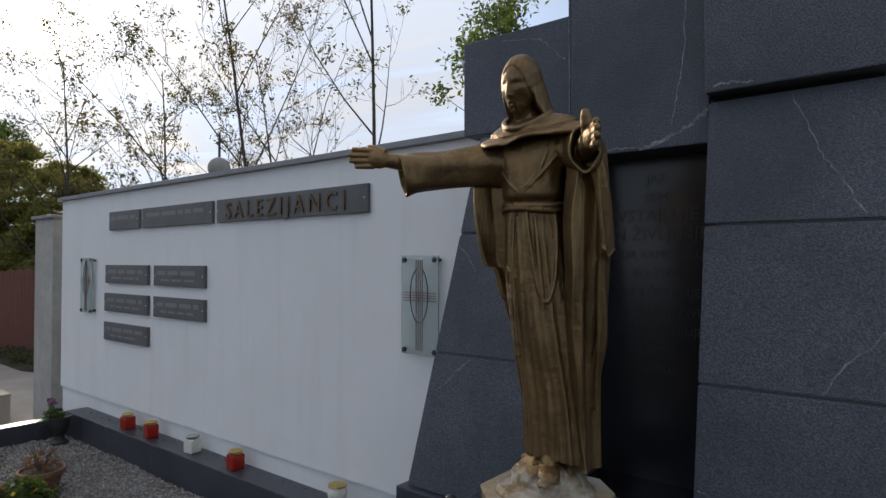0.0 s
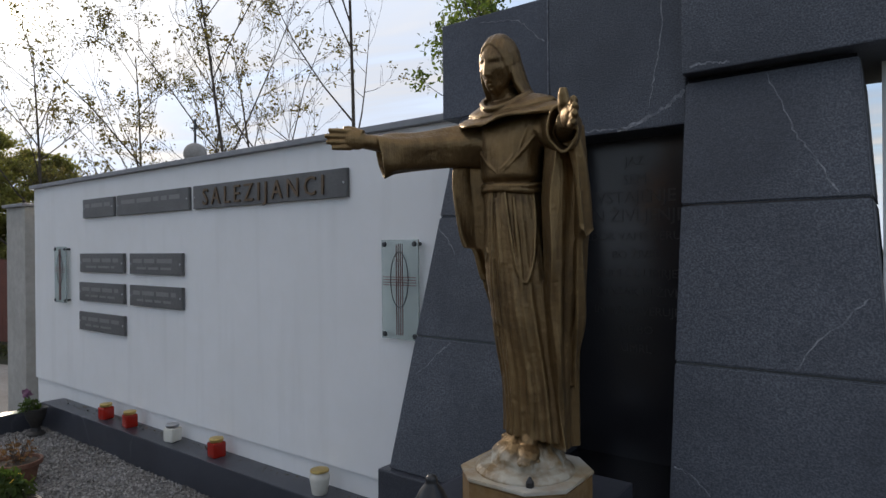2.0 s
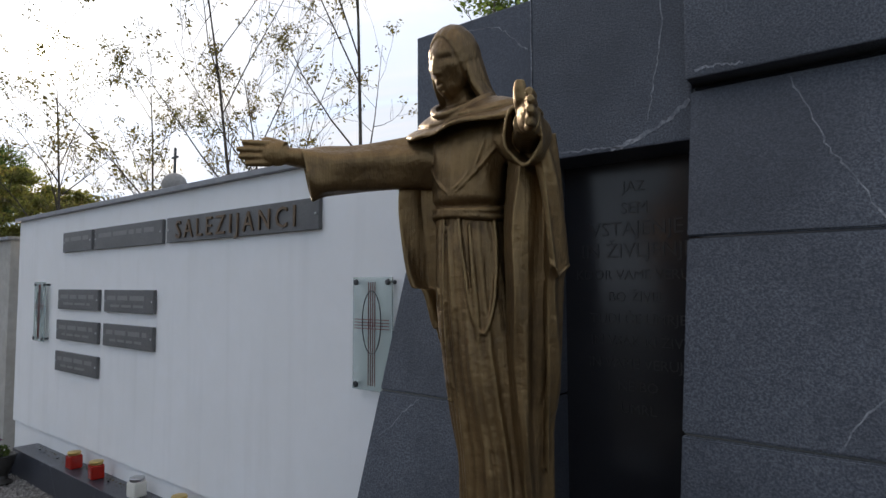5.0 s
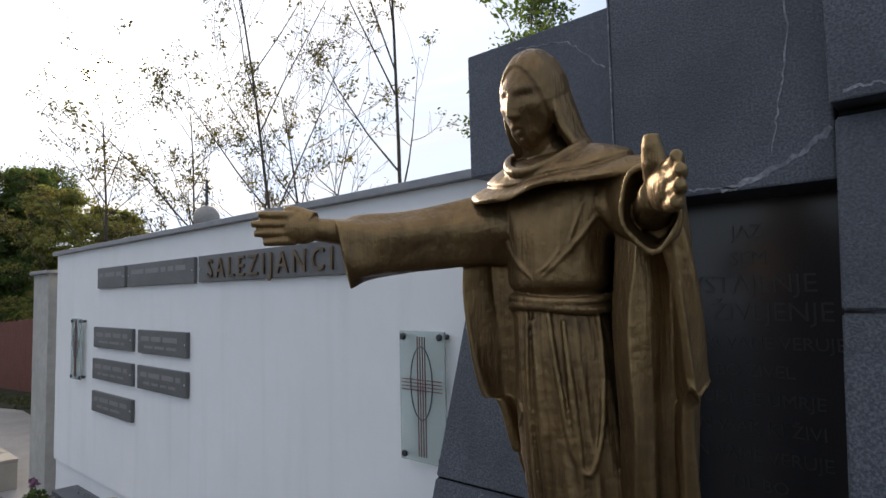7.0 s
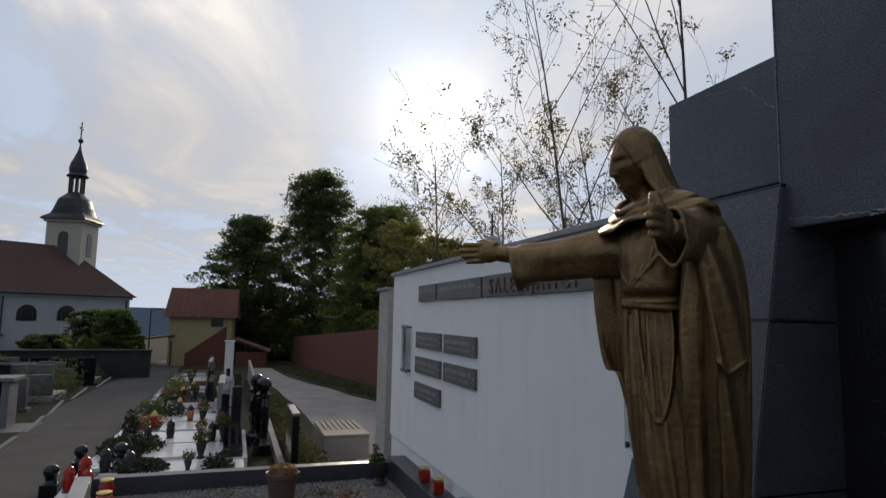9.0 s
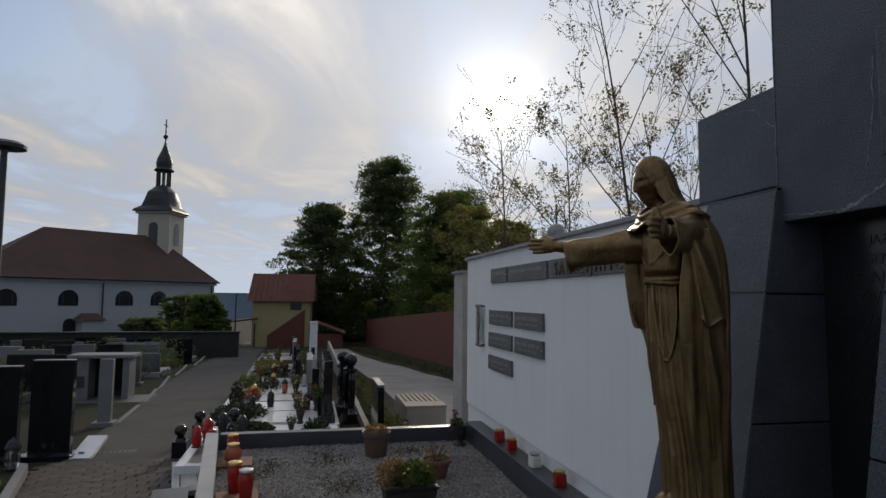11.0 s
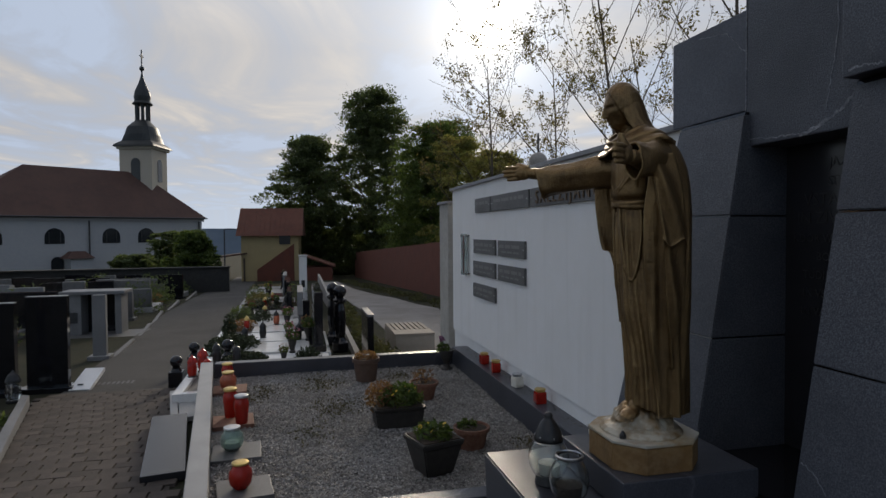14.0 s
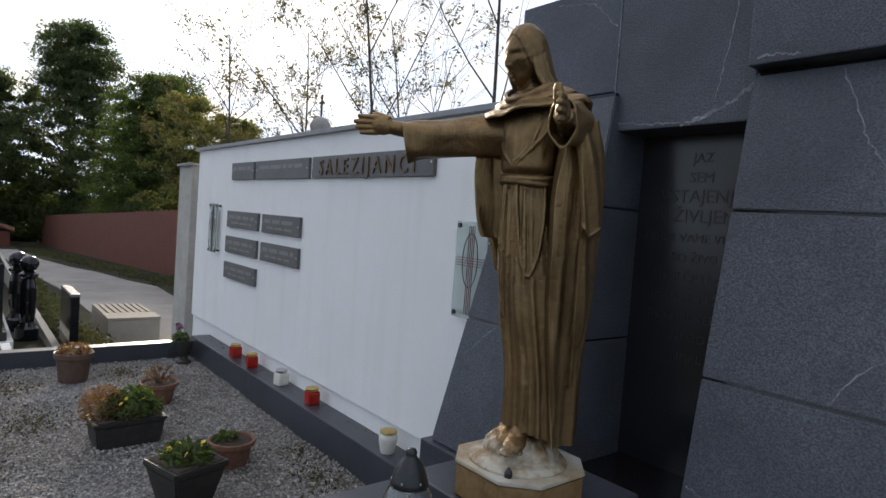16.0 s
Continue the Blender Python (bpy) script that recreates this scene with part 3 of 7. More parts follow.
    lay([(0.80, 1.862), (0.952, 1.847), (1.026, 1.846), (1.086, 1.840)], 0.005, 1, 3.558)
    lay([(1.05, 1.838), (1.086, 1.842), (1.155, 1.868), (1.216, 1.896), (1.266, 1.938)], 0.015, 2, 3.558)
    lay([(1.205, 2.30), (1.196, 2.145), (1.187, 2.07), (1.17, 1.987), (1.156, 1.903)], 0.004, 3, 3.558)
    lay([(1.302, 1.989), (1.345, 1.990), (1.379, 1.984), (1.409, 1.982)], 0.007, 4, 3.49)
    lay([(0.50, 2.322), (0.58, 2.313), (0.67, 2.299), (0.717, 2.248), (0.778, 2.196)], 0.004, 5, 3.572)
    lay([(1.498, 1.937), (1.534, 1.858), (1.567, 1.767), (1.603, 1.709), (1.673, 1.588)], 0.005, 6, None)
    lay([(1.580, 1.130), (1.629, 1.204), (1.699, 1.277), (1.738, 1.320)], 0.005, 7, None)
    lay([(0.330, 0.972), (0.421, 1.059), (0.480, 1.105)], 0.004, 8, None)
    lay([(0.37, 1.531), (0.418, 1.493), (0.463, 1.428)], 0.004, 9, None)
    lay([(1.286, 0.834), (1.339, 0.815), (1.384, 0.774)], 0.004, 10, None)
    return portal


build_portal()


def build_base():
    base = thing("granite_steps", (0, 0, 0), "dark honed granite steps under the bronze statue", "steps")
    part("lower_step", hexa([(0.66, 2.60, -0.25), (2.0, 2.60, -0.25), (2.0, 3.29, -0.25), (0.66, 3.29, -0.25)],
                            [(0.60, 2.585, 0.69), (2.0, 2.585, 0.69), (2.0, 3.288, 0.69), (0.60, 3.288, 0.69)], 0.006), GRANITE_STEP, base)
    part("upper_step", box(0.76, 1.19, 2.825, 3.288, 0.694, 0.785, 0.005), GRANITE_STEP, base)


build_base()


def build_kerbs():
    structure("kerb_wall_side", box(-3.72, 0.20, 3.555, WALL_Y + 0.017, -0.25, 0.25, 0.005), GRANITE_STEP, "dark granite ledge along the foot of the white wall", "kerb")
    structure("kerb_far", box(-3.82, -3.70, 1.08, 3.553, -0.35, 0.20, 0.005), GRANITE_STEP, "dark granite kerb at the far end of the gravel bed", "kerb")
    structure("kerb_lane", prism([(-3.82, 0.93), (-3.80, 1.05), (0.0, 1.505), (0.0, 1.39)], -0.4, 0.20, 0.005), LIGHT_STONE, "pale granite kerb between the gravel bed and the paving", "kerb")
    structure("kerb_near", box(-0.22, -0.10, 1.50, 3.553, -0.3, 0.20, 0.005), GRANITE_STEP, "dark granite kerb at the near end of the gravel bed", "kerb")
    structure("gravel_bed", prism([(-3.70, 1.06), (-0.22, 1.48), (-0.22, 3.555), (-3.70, 3.555)], -0.2, GRAVEL_Z - 0.012), PEBBLE_BED, "bed of fine grit under the white gravel", "ground")


build_kerbs()

# ---- the bronze statue and its plinth ----
def bronze_material():
    """Bronze above, worn pale paint on the rock under the feet; paler on ridges by mesh pointiness."""
    m = BRONZE
    nt = m.node_tree
    b = nt.nodes["Principled BSDF"]
    n, l = nt.nodes.new, nt.links.new
    old = b.inputs["Base Color"].links[0].from_socket
    co = n("ShaderNodeTexCoord").outputs["Object"]
    sep = n("ShaderNodeSeparateXYZ"); l(co, sep.inputs[0])
    # streaks that run down the folds
    mp = n("ShaderNodeMapping"); mp.inputs["Scale"].default_value = (60, 60, 5)
    l(co, mp.inputs[0])
    st = n("ShaderNodeTexNoise"); st.inputs["Scale"].default_value = 1.0; st.inputs["Detail"].default_value = 4
    l(mp.outputs[0], st.inputs["Vector"])
    sr = n("ShaderNodeMapRange"); sr.inputs["From Min"].default_value, sr.inputs["From Max"].default_value = 0.5, 0.75
    sr.inputs["To Max"].default_value = 0.55
    l(st.outputs["Fac"], sr.inputs["Value"])
    streak = n("ShaderNodeMix"); streak.data_type = "RGBA"; streak.inputs["B"].default_value = (0.23, 0.148, 0.068, 1)
    l(sr.outputs[0], streak.inputs["Factor"]); l(old, streak.inputs["A"])
    # brushed vertical lines in the cast surface
    fine = n("ShaderNodeMapping"); fine.inputs["Scale"].default_value = (170, 170, 14)
    l(co, fine.inputs[0])
    ln = n("ShaderNodeTexNoise"); ln.inputs["Scale"].default_value = 1.0; ln.inputs["Detail"].default_value = 5
    l(fine.outputs[0], ln.inputs["Vector"])
    lb = n("ShaderNodeBump"); lb.inputs["Strength"].default_value = 0.45; lb.inputs["Distance"].default_value = 0.004
    l(ln.outputs["Fac"], lb.inputs["Height"]); l(b.inputs["Normal"].links[0].from_socket, lb.inputs["Normal"]); l(lb.outputs[0], b.inputs["Normal"])
    # pointiness mixes a paler bronze over ridges and leaves creases as they are
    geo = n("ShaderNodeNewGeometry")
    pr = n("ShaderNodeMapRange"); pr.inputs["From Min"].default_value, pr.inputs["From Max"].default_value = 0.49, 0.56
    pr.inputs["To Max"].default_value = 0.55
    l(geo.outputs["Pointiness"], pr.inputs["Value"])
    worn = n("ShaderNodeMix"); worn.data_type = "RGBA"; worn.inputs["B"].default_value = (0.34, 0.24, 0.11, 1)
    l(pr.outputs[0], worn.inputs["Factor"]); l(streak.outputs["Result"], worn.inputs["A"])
    wob = n("ShaderNodeTexNoise"); wob.inputs["Scale"].default_value = 18.0
    l(co, wob.inputs["Vector"])
    ad = n("ShaderNodeMath"); ad.operation = "MULTIPLY_ADD"; ad.inputs[1].default_value = 0.06
    l(wob.outputs["Fac"], ad.inputs[0]); l(sep.outputs["Z"], ad.inputs[2])
    zr = n("ShaderNodeMapRange"); zr.inputs["From Min"].default_value, zr.inputs["From Max"].default_value = 0.085, 0.105
    zr.inputs["To Min"].default_value, zr.inputs["To Max"].default_value = 1.0, 0.0
    l(ad.outputs[0], zr.inputs["Value"])
    pn = n("ShaderNodeTexNoise"); pn.inputs["Scale"].default_value = 22.0; pn.inputs["Detail"].default_value = 5
    l(co, pn.inputs["Vector"])
    pc = n("ShaderNodeValToRGB")
    pc.color_ramp.elements[0].position, pc.color_ramp.elements[1].position = 0.38, 0.62
    pc.color_ramp.elements[0].color, pc.color_ramp.elements[1].color = (0.20, 0.125, 0.05, 1), (0.42, 0.38, 0.30, 1)
    l(pn.outputs["Fac"], pc.inputs[0])
    mixp = n("ShaderNodeMix"); mixp.data_type = "RGBA"
    l(zr.outputs[0], mixp.inputs["Factor"]); l(worn.outputs["Result"], mixp.inputs["A"]); l(pc.outputs["Color"], mixp.inputs["B"])
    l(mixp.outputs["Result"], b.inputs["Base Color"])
    inv = n("ShaderNodeMath"); inv.operation = "MULTIPLY_ADD"; inv.inputs[1].default_value = -0.8; inv.inputs[2].default_value = 0.8
    l(zr.outputs[0], inv.inputs[0]); l(inv.outputs[0], b.inputs["Metallic"])
    return m


STATUE_X, STATUE_Y, STATUE_Z = 1.0, 2.99, 0.872


def smooth_rows(rows, steps):
    """Rows of numbers, interpolated smoothly to steps rows."""
    out, k = [], len(rows) - 1
    for s in range(steps + 1):
        u = s / steps * k
        i = min(int(u), k - 1)
        f = u - i
        p0, p1, p2, p3 = rows[max(i - 1, 0)], rows[i], rows[i + 1], rows[min(i + 2, k)]
        out.append([0.5 * (2 * b + (c - a) * f + (2 * a - 5 * b + 4 * c - d) * f * f + (3 * b - a - 3 * c + d) * f ** 3) for a, b, c, d in zip(p0, p1, p2, p3)])
    return out


def build_statue():
    bm = bmesh.new()
    Z = STATUE_Z
    N = 120

    def limb(rows, steps=26, fold=0.0, k=5, seg=40, hollow=0.0):
        """Sleeve or wrist: rows of x, y, z, half height, half width; hollow: depth of an open cuff."""
        rr = smooth_rows(rows, steps)
        rings = []
        for i, (x, y, z, h, w) in enumerate(rr):
            a, b = rr[max(i - 1, 0)], rr[min(i + 1, len(rr) - 1)]
            d = Vector((b[0] - a[0], b[1] - a[1], b[2] - a[2])).normalized()
            side = d.cross(Vector((0, 0, 1))).normalized()
            up = side.cross(d)
            ring = []
            for q in range(seg):
                t = 2 * math.pi * q / seg
                f = 1 + fold * math.cos(k * t + 9.0 * i / len(rr) + 1.3 * math.sin(6 * i / len(rr))) + 0.5 * fold * math.cos(3 * t - 14.0 * i / len(rr))
                ring.append(Vector((x, y, z)) + side * (w * f * math.cos(t)) + up * (h * f * math.sin(t)))
            rings.append(ring)
        if hollow:
            mid = sum(rings[-1], Vector()) / seg
            for shrink, back in ((0.86, 0.0), (0.80, 0.4), (0.70, 1.0)):
                rings.append([mid + (p - mid) * shrink - d * hollow * back for p in rings[len(rr) - 1]])
        merge(bm, loft(rings))

    def hand(wrist, d, inner, curl, size=1.0, thick=1.0, lift=1.0):
        """Open hand held upright: fingers one above the other, thumb raised. inner: which side the palm faces."""
        d = d.normalized()
        tb = bmesh.new()
        up = Vector((0, 0, 1))
        n = d.cross(up).normalized() * -inner
        palm = ball(1.0, (0, 0, 0), (0.031, 0.0125 * thick, 0.026), 3)
        m = Matrix((d, n, up)).transposed().to_4x4()
        merge(tb, palm, Matrix.Translation(wrist + d * 0.026) @ m)
        for off, ln in ((0.0215, 0.058), (0.0072, 0.068), (-0.0072, 0.064), (-0.0210, 0.050)):
            a = wrist + d * 0.038 + up * off * 0.95
            mid = a + d * ln * 0.5 + up * off * 0.03 + n * (0.002 - 0.006 * curl)
            e = mid + d * ln * (0.5 - 0.42 * curl) + up * off * 0.08 + n * (0.002 + 0.034 * curl)
            merge(tb, tube([a, mid, (mid + e) / 2 + d * 0.006 * curl, e], [0.0064 * thick, 0.0062 * thick, 0.0056 * thick, 0.0046 * thick], 10))
        t0 = wrist + d * 0.010 + up * 0.012
        merge(tb, tube([t0, t0 + d * (0.014 + 0.014 * (1 - lift)) + up * 0.020 * lift ** 0.5 + n * 0.010, t0 + d * (0.018 + 0.030 * (1 - lift)) + up * 0.036 * lift ** 0.7 + n * 0.013, t0 + d * (0.018 + 0.044 * (1 - lift)) + up * 0.047 * lift + n * 0.013], [0.0125 * thick, 0.0100 * thick, 0.0080 * thick, 0.0060 * thick], 12))
        merge(bm, tb, Matrix.Translation(wrist) @ Matrix.Scale(size, 4) @ Matrix.Translation(-wrist))

    # robe: z, centre x, centre y, half width, half depth
    robe = smooth_rows([
        (0.955, 0.036, 0.032, 0.090, 0.086), (1.02, 0.034, 0.030, 0.087, 0.083), (1.12, 0.028, 0.026, 0.086, 0.080), (1.25, 0.012, 0.016, 0.090, 0.076),
        (1.40, -0.004, 0.006, 0.090, 0.073), (1.52, -0.010, -0.002, 0.082, 0.067), (1.585, -0.014, -0.006, 0.078, 0.060), (1.618, -0.016, -0.010, 0.074, 0.055), (1.636, -0.016, -0.014, 0.084, 0.064),
        (1.675, -0.016, -0.013, 0.085, 0.063), (1.72, -0.014, -0.010, 0.095, 0.064), (1.765, -0.012, -0.004, 0.112, 0.062), (1.80, -0.014, 0.0, 0.112, 0.052),
        (1.825, -0.018, -0.006, 0.07, 0.044), (1.85, -0.026, -0.016, 0.036, 0.036), (1.88, -0.030, -0.026, 0.032, 0.032)], 90)

    def on_robe(x, z, lift=0.0):
        """Depth of the front of the robe at x and z."""
        row = min(robe, key=lambda r: abs(r[0] - z))
        u = max(-0.97, min(0.97, (x - row[1]) / row[3]))
        return row[2] - row[4] * math.sqrt(1 - u * u) - lift

    # folds of the skirt: angle at the belt, angle at the hem, depth at the belt, depth at the hem, width
    rnd = random.Random(12)
    ridges = [(228, 232, 0.02, 0.07, 0.10), (247, 243, 0.035, 0.06, 0.07), (259, 256, 0.03, 0.09, 0.08), (268, 272, 0.03, 0.05, 0.06), (282, 286, 0.03, 0.10, 0.10), (297, 300, 0.02, 0.06, 0.07),
              (309, 313, 0.03, 0.11, 0.09), (325, 329, 0.03, 0.06, 0.07), (340, 343, 0.02, 0.10, 0.09)]
    ridges += [(a, a + rnd.uniform(-4, 4), 0.02, rnd.uniform(0.05, 0.1), 0.09) for a in range(0, 220, 17)]

    def drape(t, z, k):
        """Fold relief of the skirt round the figure; k runs from the belt to the hem."""
        out = 0.0
        for a0, a1, d0, d1, w in ridges:
            c = radians(a0 + (a1 - a0) * k + 1.6 * math.sin(7 * z + a0))
            u = (t - c + math.pi) % (2 * math.pi) - math.pi
            if abs(u) < 4 * w:
                out += 1.15 * (d0 + (d1 - d0) * k) * math.exp(-(u / w) ** 2)
        return out

    rings = []
    for z, cx, cy, a, b in robe:
        low = max(0.0, min(1.0, (1.59 - z) / 0.05))
        k = max(0.0, min(1.0, (1.60 - z) / 0.62))
        chest = max(0.0, min(1.0, (z - 1.62) / 0.05)) * max(0.0, min(1.0, (1.80 - z) / 0.05))
        ring = []
        for q in range(N):
            t = 2 * math.pi * q / N
            f = 0.97 + low * (drape(t, z, k) + 0.006 * math.cos(31 * t + 6 * z))
            # gathers just under the belt, and soft vertical pulls on the chest
            f += 0.018 * math.cos(34 * t + 3 * math.sin(3 * t)) * math.exp(-((z - 1.58) / 0.022) ** 2)
            f += chest * (0.02 + 0.014 * math.cos(13 * t * (1 + 0.2 * (z - 1.6)) + 0.5))
            # the bent knee under the cloth
            knee = 0.16 * math.exp(-((t - 5.05) / 0.35) ** 2) * math.exp(-((z - 1.28) / 0.10) ** 2)
            x, y = a * f * math.cos(t), b * f * math.sin(t) * (1 + knee)
            # the hem lifts over the foot and on the figure's right
            lift = 0.020 * max(0.0, 1 - (z - 0.955) / 0.06) * max(0.0, math.cos(t - radians(255)))
            ring.append((cx + x, cy + y, z + lift))
        rings.append(ring)
    merge(bm, loft(rings))
    # overskirt panel on the figure's right hip, ending in a straight hem above the knee
    rings = []
    for z in [1.592 - 0.34 * k / 24 for k in range(25)]:
        row = min(robe, key=lambda r: abs(r[0] - z))
        k = (1.592 - z) / 0.34
        ring = []
        for q in range(40):
            t = radians(150 + (252 - 6 * k - 150) * q / 39)
            f = 1.035 + 0.015 * k + 0.02 * math.cos(9 * t + 2 * z) + 0.035 * math.exp(-((q - 37) / 2.0) ** 2)
            ring.append((row[1] + row[3] * f * math.cos(t), row[2] + row[4] * f * math.sin(t), z + 0.012 * k * math.sin(2.2 * t)))
        for x, y, zz in reversed(ring[:40]):
            ring.append((row[1] + (x - row[1]) * 0.88, row[2] + (y - row[2]) * 0.88, zz))
        rings.append(ring)
    merge(bm, loft(rings))
    # diagonal pull-folds from the belt to the knee, and V-folds on the chest
    for x0, y0, z0, x1, y1, z1, r in ((-0.062, -0.050, 1.585, -0.066, -0.068, 1.40, 0.007), (-0.066, -0.068, 1.40, -0.052, -0.055, 1.10, 0.008), (-0.03, -0.07, 1.58, -0.012, -0.085, 1.25, 0.006),
                                      (-0.012, -0.085, 1.25, 0.01, -0.085, 1.0, 0.008), (0.02, -0.07, 1.58, 0.045, -0.075, 1.20, 0.006), (0.045, -0.075, 1.2, 0.06, -0.07, 0.98, 0.008), (-0.05, -0.06, 1.57, -0.055, -0.075, 1.3, 0.006)):
        pts = [(x0 + (x1 - x0) * u + 0.006 * math.sin(3.1 * u), on_robe(x0 + (x1 - x0) * u, z0 + (z1 - z0) * u), z0 + (z1 - z0) * u) for u in (0, 0.25, 0.5, 0.75, 1)]
        merge(bm, tube(pts, [r * 0.5, r, r * 1.2, r, r * 0.6], 8))
    for s, xs, zs, xe, ze, r in ((-1, 0.098, 1.745, 0.010, 1.646, 0.0045), (1, 0.098, 1.755, 0.012, 1.646, 0.0045), (-1, 0.080, 1.775, 0.030, 1.66, 0.003), (1, 0.076, 1.778, 0.034, 1.662, 0.003), (1, 0.045, 1.70, 0.000, 1.650, 0.004)):
        pts = []
        for u in (0, 0.2, 0.4, 0.6, 0.8, 1):
            x = s * (xs + (xe - xs) * u) - 0.014
            zz = zs + (ze - zs) * u - 0.010 * math.sin(math.pi * u)
            pts.append((x, on_robe(x, zz, -0.002), zz))
        merge(bm, tube(pts, [r * 0.5, r * 0.9, r, r, r * 0.9, r * 0.5], 10))
    # belt of two turns, knotted, with a hanging loop of cord
    for zb, r in ((1.611, 0.0072), (1.599, 0.0072)):
        pts = [(-0.015 + 0.081 * math.cos(t), -0.009 + 0.062 * math.sin(t), zb + 0.004 * math.sin(t * 2 + zb * 90)) for t in [2 * math.pi * q / 28 for q in range(29)]]
        merge(bm, tube(pts, r, 8))
    cord = [(-0.085, -0.04, 1.598), (-0.092, -0.055, 1.54), (-0.086, -0.07, 1.47), (-0.06, -0.078, 1.44), (-0.088, -0.072, 1.40)]
    merge(bm, tube([(r[0], on_robe(r[0], r[2], 0.005), r[2]) for r in smooth_rows(cord, 16)], 0.0030, 8))
    loop = [(0.0, -0.072, 1.59), (0.014, -0.085, 1.50), (0.03, -0.092, 1.40), (0.052, -0.088, 1.365), (0.066, -0.075, 1.42), (0.066, -0.06, 1.52), (0.058, -0.055, 1.6)]
    merge(bm, tube([(r[0], on_robe(r[0], r[2], 0.005), r[2]) for r in smooth_rows(loop, 24)], 0.0042, 8))
    for dx in (0.0, 0.012):
        hang = [(-0.05 + dx, -0.062, 1.595), (-0.052 + dx, -0.078, 1.48), (-0.05 + dx, -0.084, 1.33), (-0.048 + dx, -0.086, 1.22)]
        merge(bm, tube([(r[0], on_robe(r[0], r[2], 0.005), r[2]) for r in smooth_rows(hang, 14)], 0.0027, 8))
    # cloak: an open shell behind, wide at the shoulders
    outer, inner = [], []
    cloak = smooth_rows([
        # z, half width, half depth, centre y, start angle, end angle
        (1.795, 0.118, 0.066, 0.012, -25, 205), (1.76, 0.142, 0.088, 0.016, -35, 212), (1.69, 0.163, 0.106, 0.022, -40, 212), (1.58, 0.168, 0.116, 0.024, -46, 208),
        (1.45, 0.158, 0.118, 0.026, -44, 200), (1.32, 0.146, 0.118, 0.028, -40, 190), (1.20, 0.136, 0.116, 0.030, -35, 172), (1.10, 0.131, 0.114, 0.032, -30, 158), (1.0, 0.130, 0.112, 0.034, -26, 150), (0.945, 0.130, 0.112, 0.034, -24, 146)], 60)
    M = 64
    rings = []
    for z, a, b, cy, s, e in cloak:
        low = max(0.0, min(1.0, (1.76 - z) / 0.5))
        ring = []
        for k in range(M):
            t = radians(s + (e - s) * k / (M - 1))
            f = 1 + low * (0.05 * math.cos(11 * t + 2.0 * math.sin(5 * z)) + 0.025 * math.cos(19 * t + 3 * z))
            f += 0.05 * low * math.cos(24 * z + 3) * (1 if k in (0, 1, M - 1, M - 2) else 0)
            slim = 1 - (0.20 * min(1.0, max(0.0, (1.72 - z) / 0.35)) if math.cos(t) < 0 else 0.0) * min(1.0, -2 * math.cos(t))
            ring.append((0.005 + a * f * slim * math.cos(t), cy + b * f * math.sin(t), z))
        for k in reversed(range(M)):
            x, y, zz = ring[k]
            fi = 0.66 + 0.03 * math.cos(0.9 * k + 9 * zz)
            ring.append((0.005 + (x - 0.005) * fi, cy + (y - cy) * fi, zz))
        rings.append(ring)
    merge(bm, loft(rings))
    # cloth that falls from the raised arm
    fall = smooth_rows([(1.74, 0.17, -0.03, 0.05, 0.018), (1.64, 0.178, -0.01, 0.052, 0.016), (1.50, 0.176, 0.01, 0.05, 0.015), (1.485, 0.180, 0.01, 0.05, 0.014), (1.46, 0.164, 0.02, 0.044, 0.013), (1.30, 0.158, 0.026, 0.036, 0.012), (1.23, 0.147, 0.03, 0.03, 0.012), (1.19, 0.140, 0.034, 0.022, 0.010), (1.10, 0.134, 0.034, 0.012, 0.008)], 48)
    rings = []
    for z, x, y, h, w in fall:
        rings.append([(x + w * math.cos(t) * (1 + 0.5 * math.cos(4 * t + 20 * z)) - 0.25 * h * math.sin(t), y + h * math.sin(t), z + 0.012 * math.sin(3 * t)) for t in [2 * math.pi * q / 36 for q in range(36)]])
    merge(bm, loft(rings))
    # the corner of the cloak under the outstretched arm
    fall = smooth_rows([(1.76, -0.130, -0.03, 0.03, 0.02), (1.66, -0.148, -0.03, 0.046, 0.014), (1.55, -0.142, -0.02, 0.05, 0.013), (1.46, -0.130, -0.01, 0.048, 0.012), (1.445, -0.112, 0.0, 0.04, 0.011), (1.37, -0.100, 0.01, 0.034, 0.011), (1.36, -0.088, 0.012, 0.026, 0.010), (1.29, -0.078, 0.016, 0.014, 0.008)], 48)
    rings = []
    for z, x, y, h, w in fall:
        rings.append([(x + w * math.cos(t) * (1 + 0.5 * math.cos(3 * t + 16 * z)) + 0.2 * h * math.sin(t), y + h * math.sin(t), z) for t in [2 * math.pi * q / 36 for q in range(36)]])
    merge(bm, loft(rings))
    # outstretched arm: x, y, z, half height, half width
    limb([(-0.07, 0.0, 1.735, 0.060, 0.050), (-0.12, -0.03, 1.728, 0.060, 0.048), (-0.175, -0.085, 1.717, 0.054, 0.043), (-0.225, -0.145, 1.708, 0.051, 0.040), (-0.262, -0.195, 1.700, 0.053, 0.037), (-0.285, -0.226, 1.692, 0.056, 0.035)], 40, 0.05, hollow=0.03)
    limb([(-0.25, -0.18, 1.722, 0.024, 0.024), (-0.29, -0.232, 1.727, 0.021, 0.021), (-0.315, -0.262, 1.731, 0.018, 0.021)], 12)
    hand(Vector((-0.300, -0.258, 1.732)), Vector((-0.62, -0.78, 0.0)), -1, 0.0, 1.0, 1.22, 0.35)
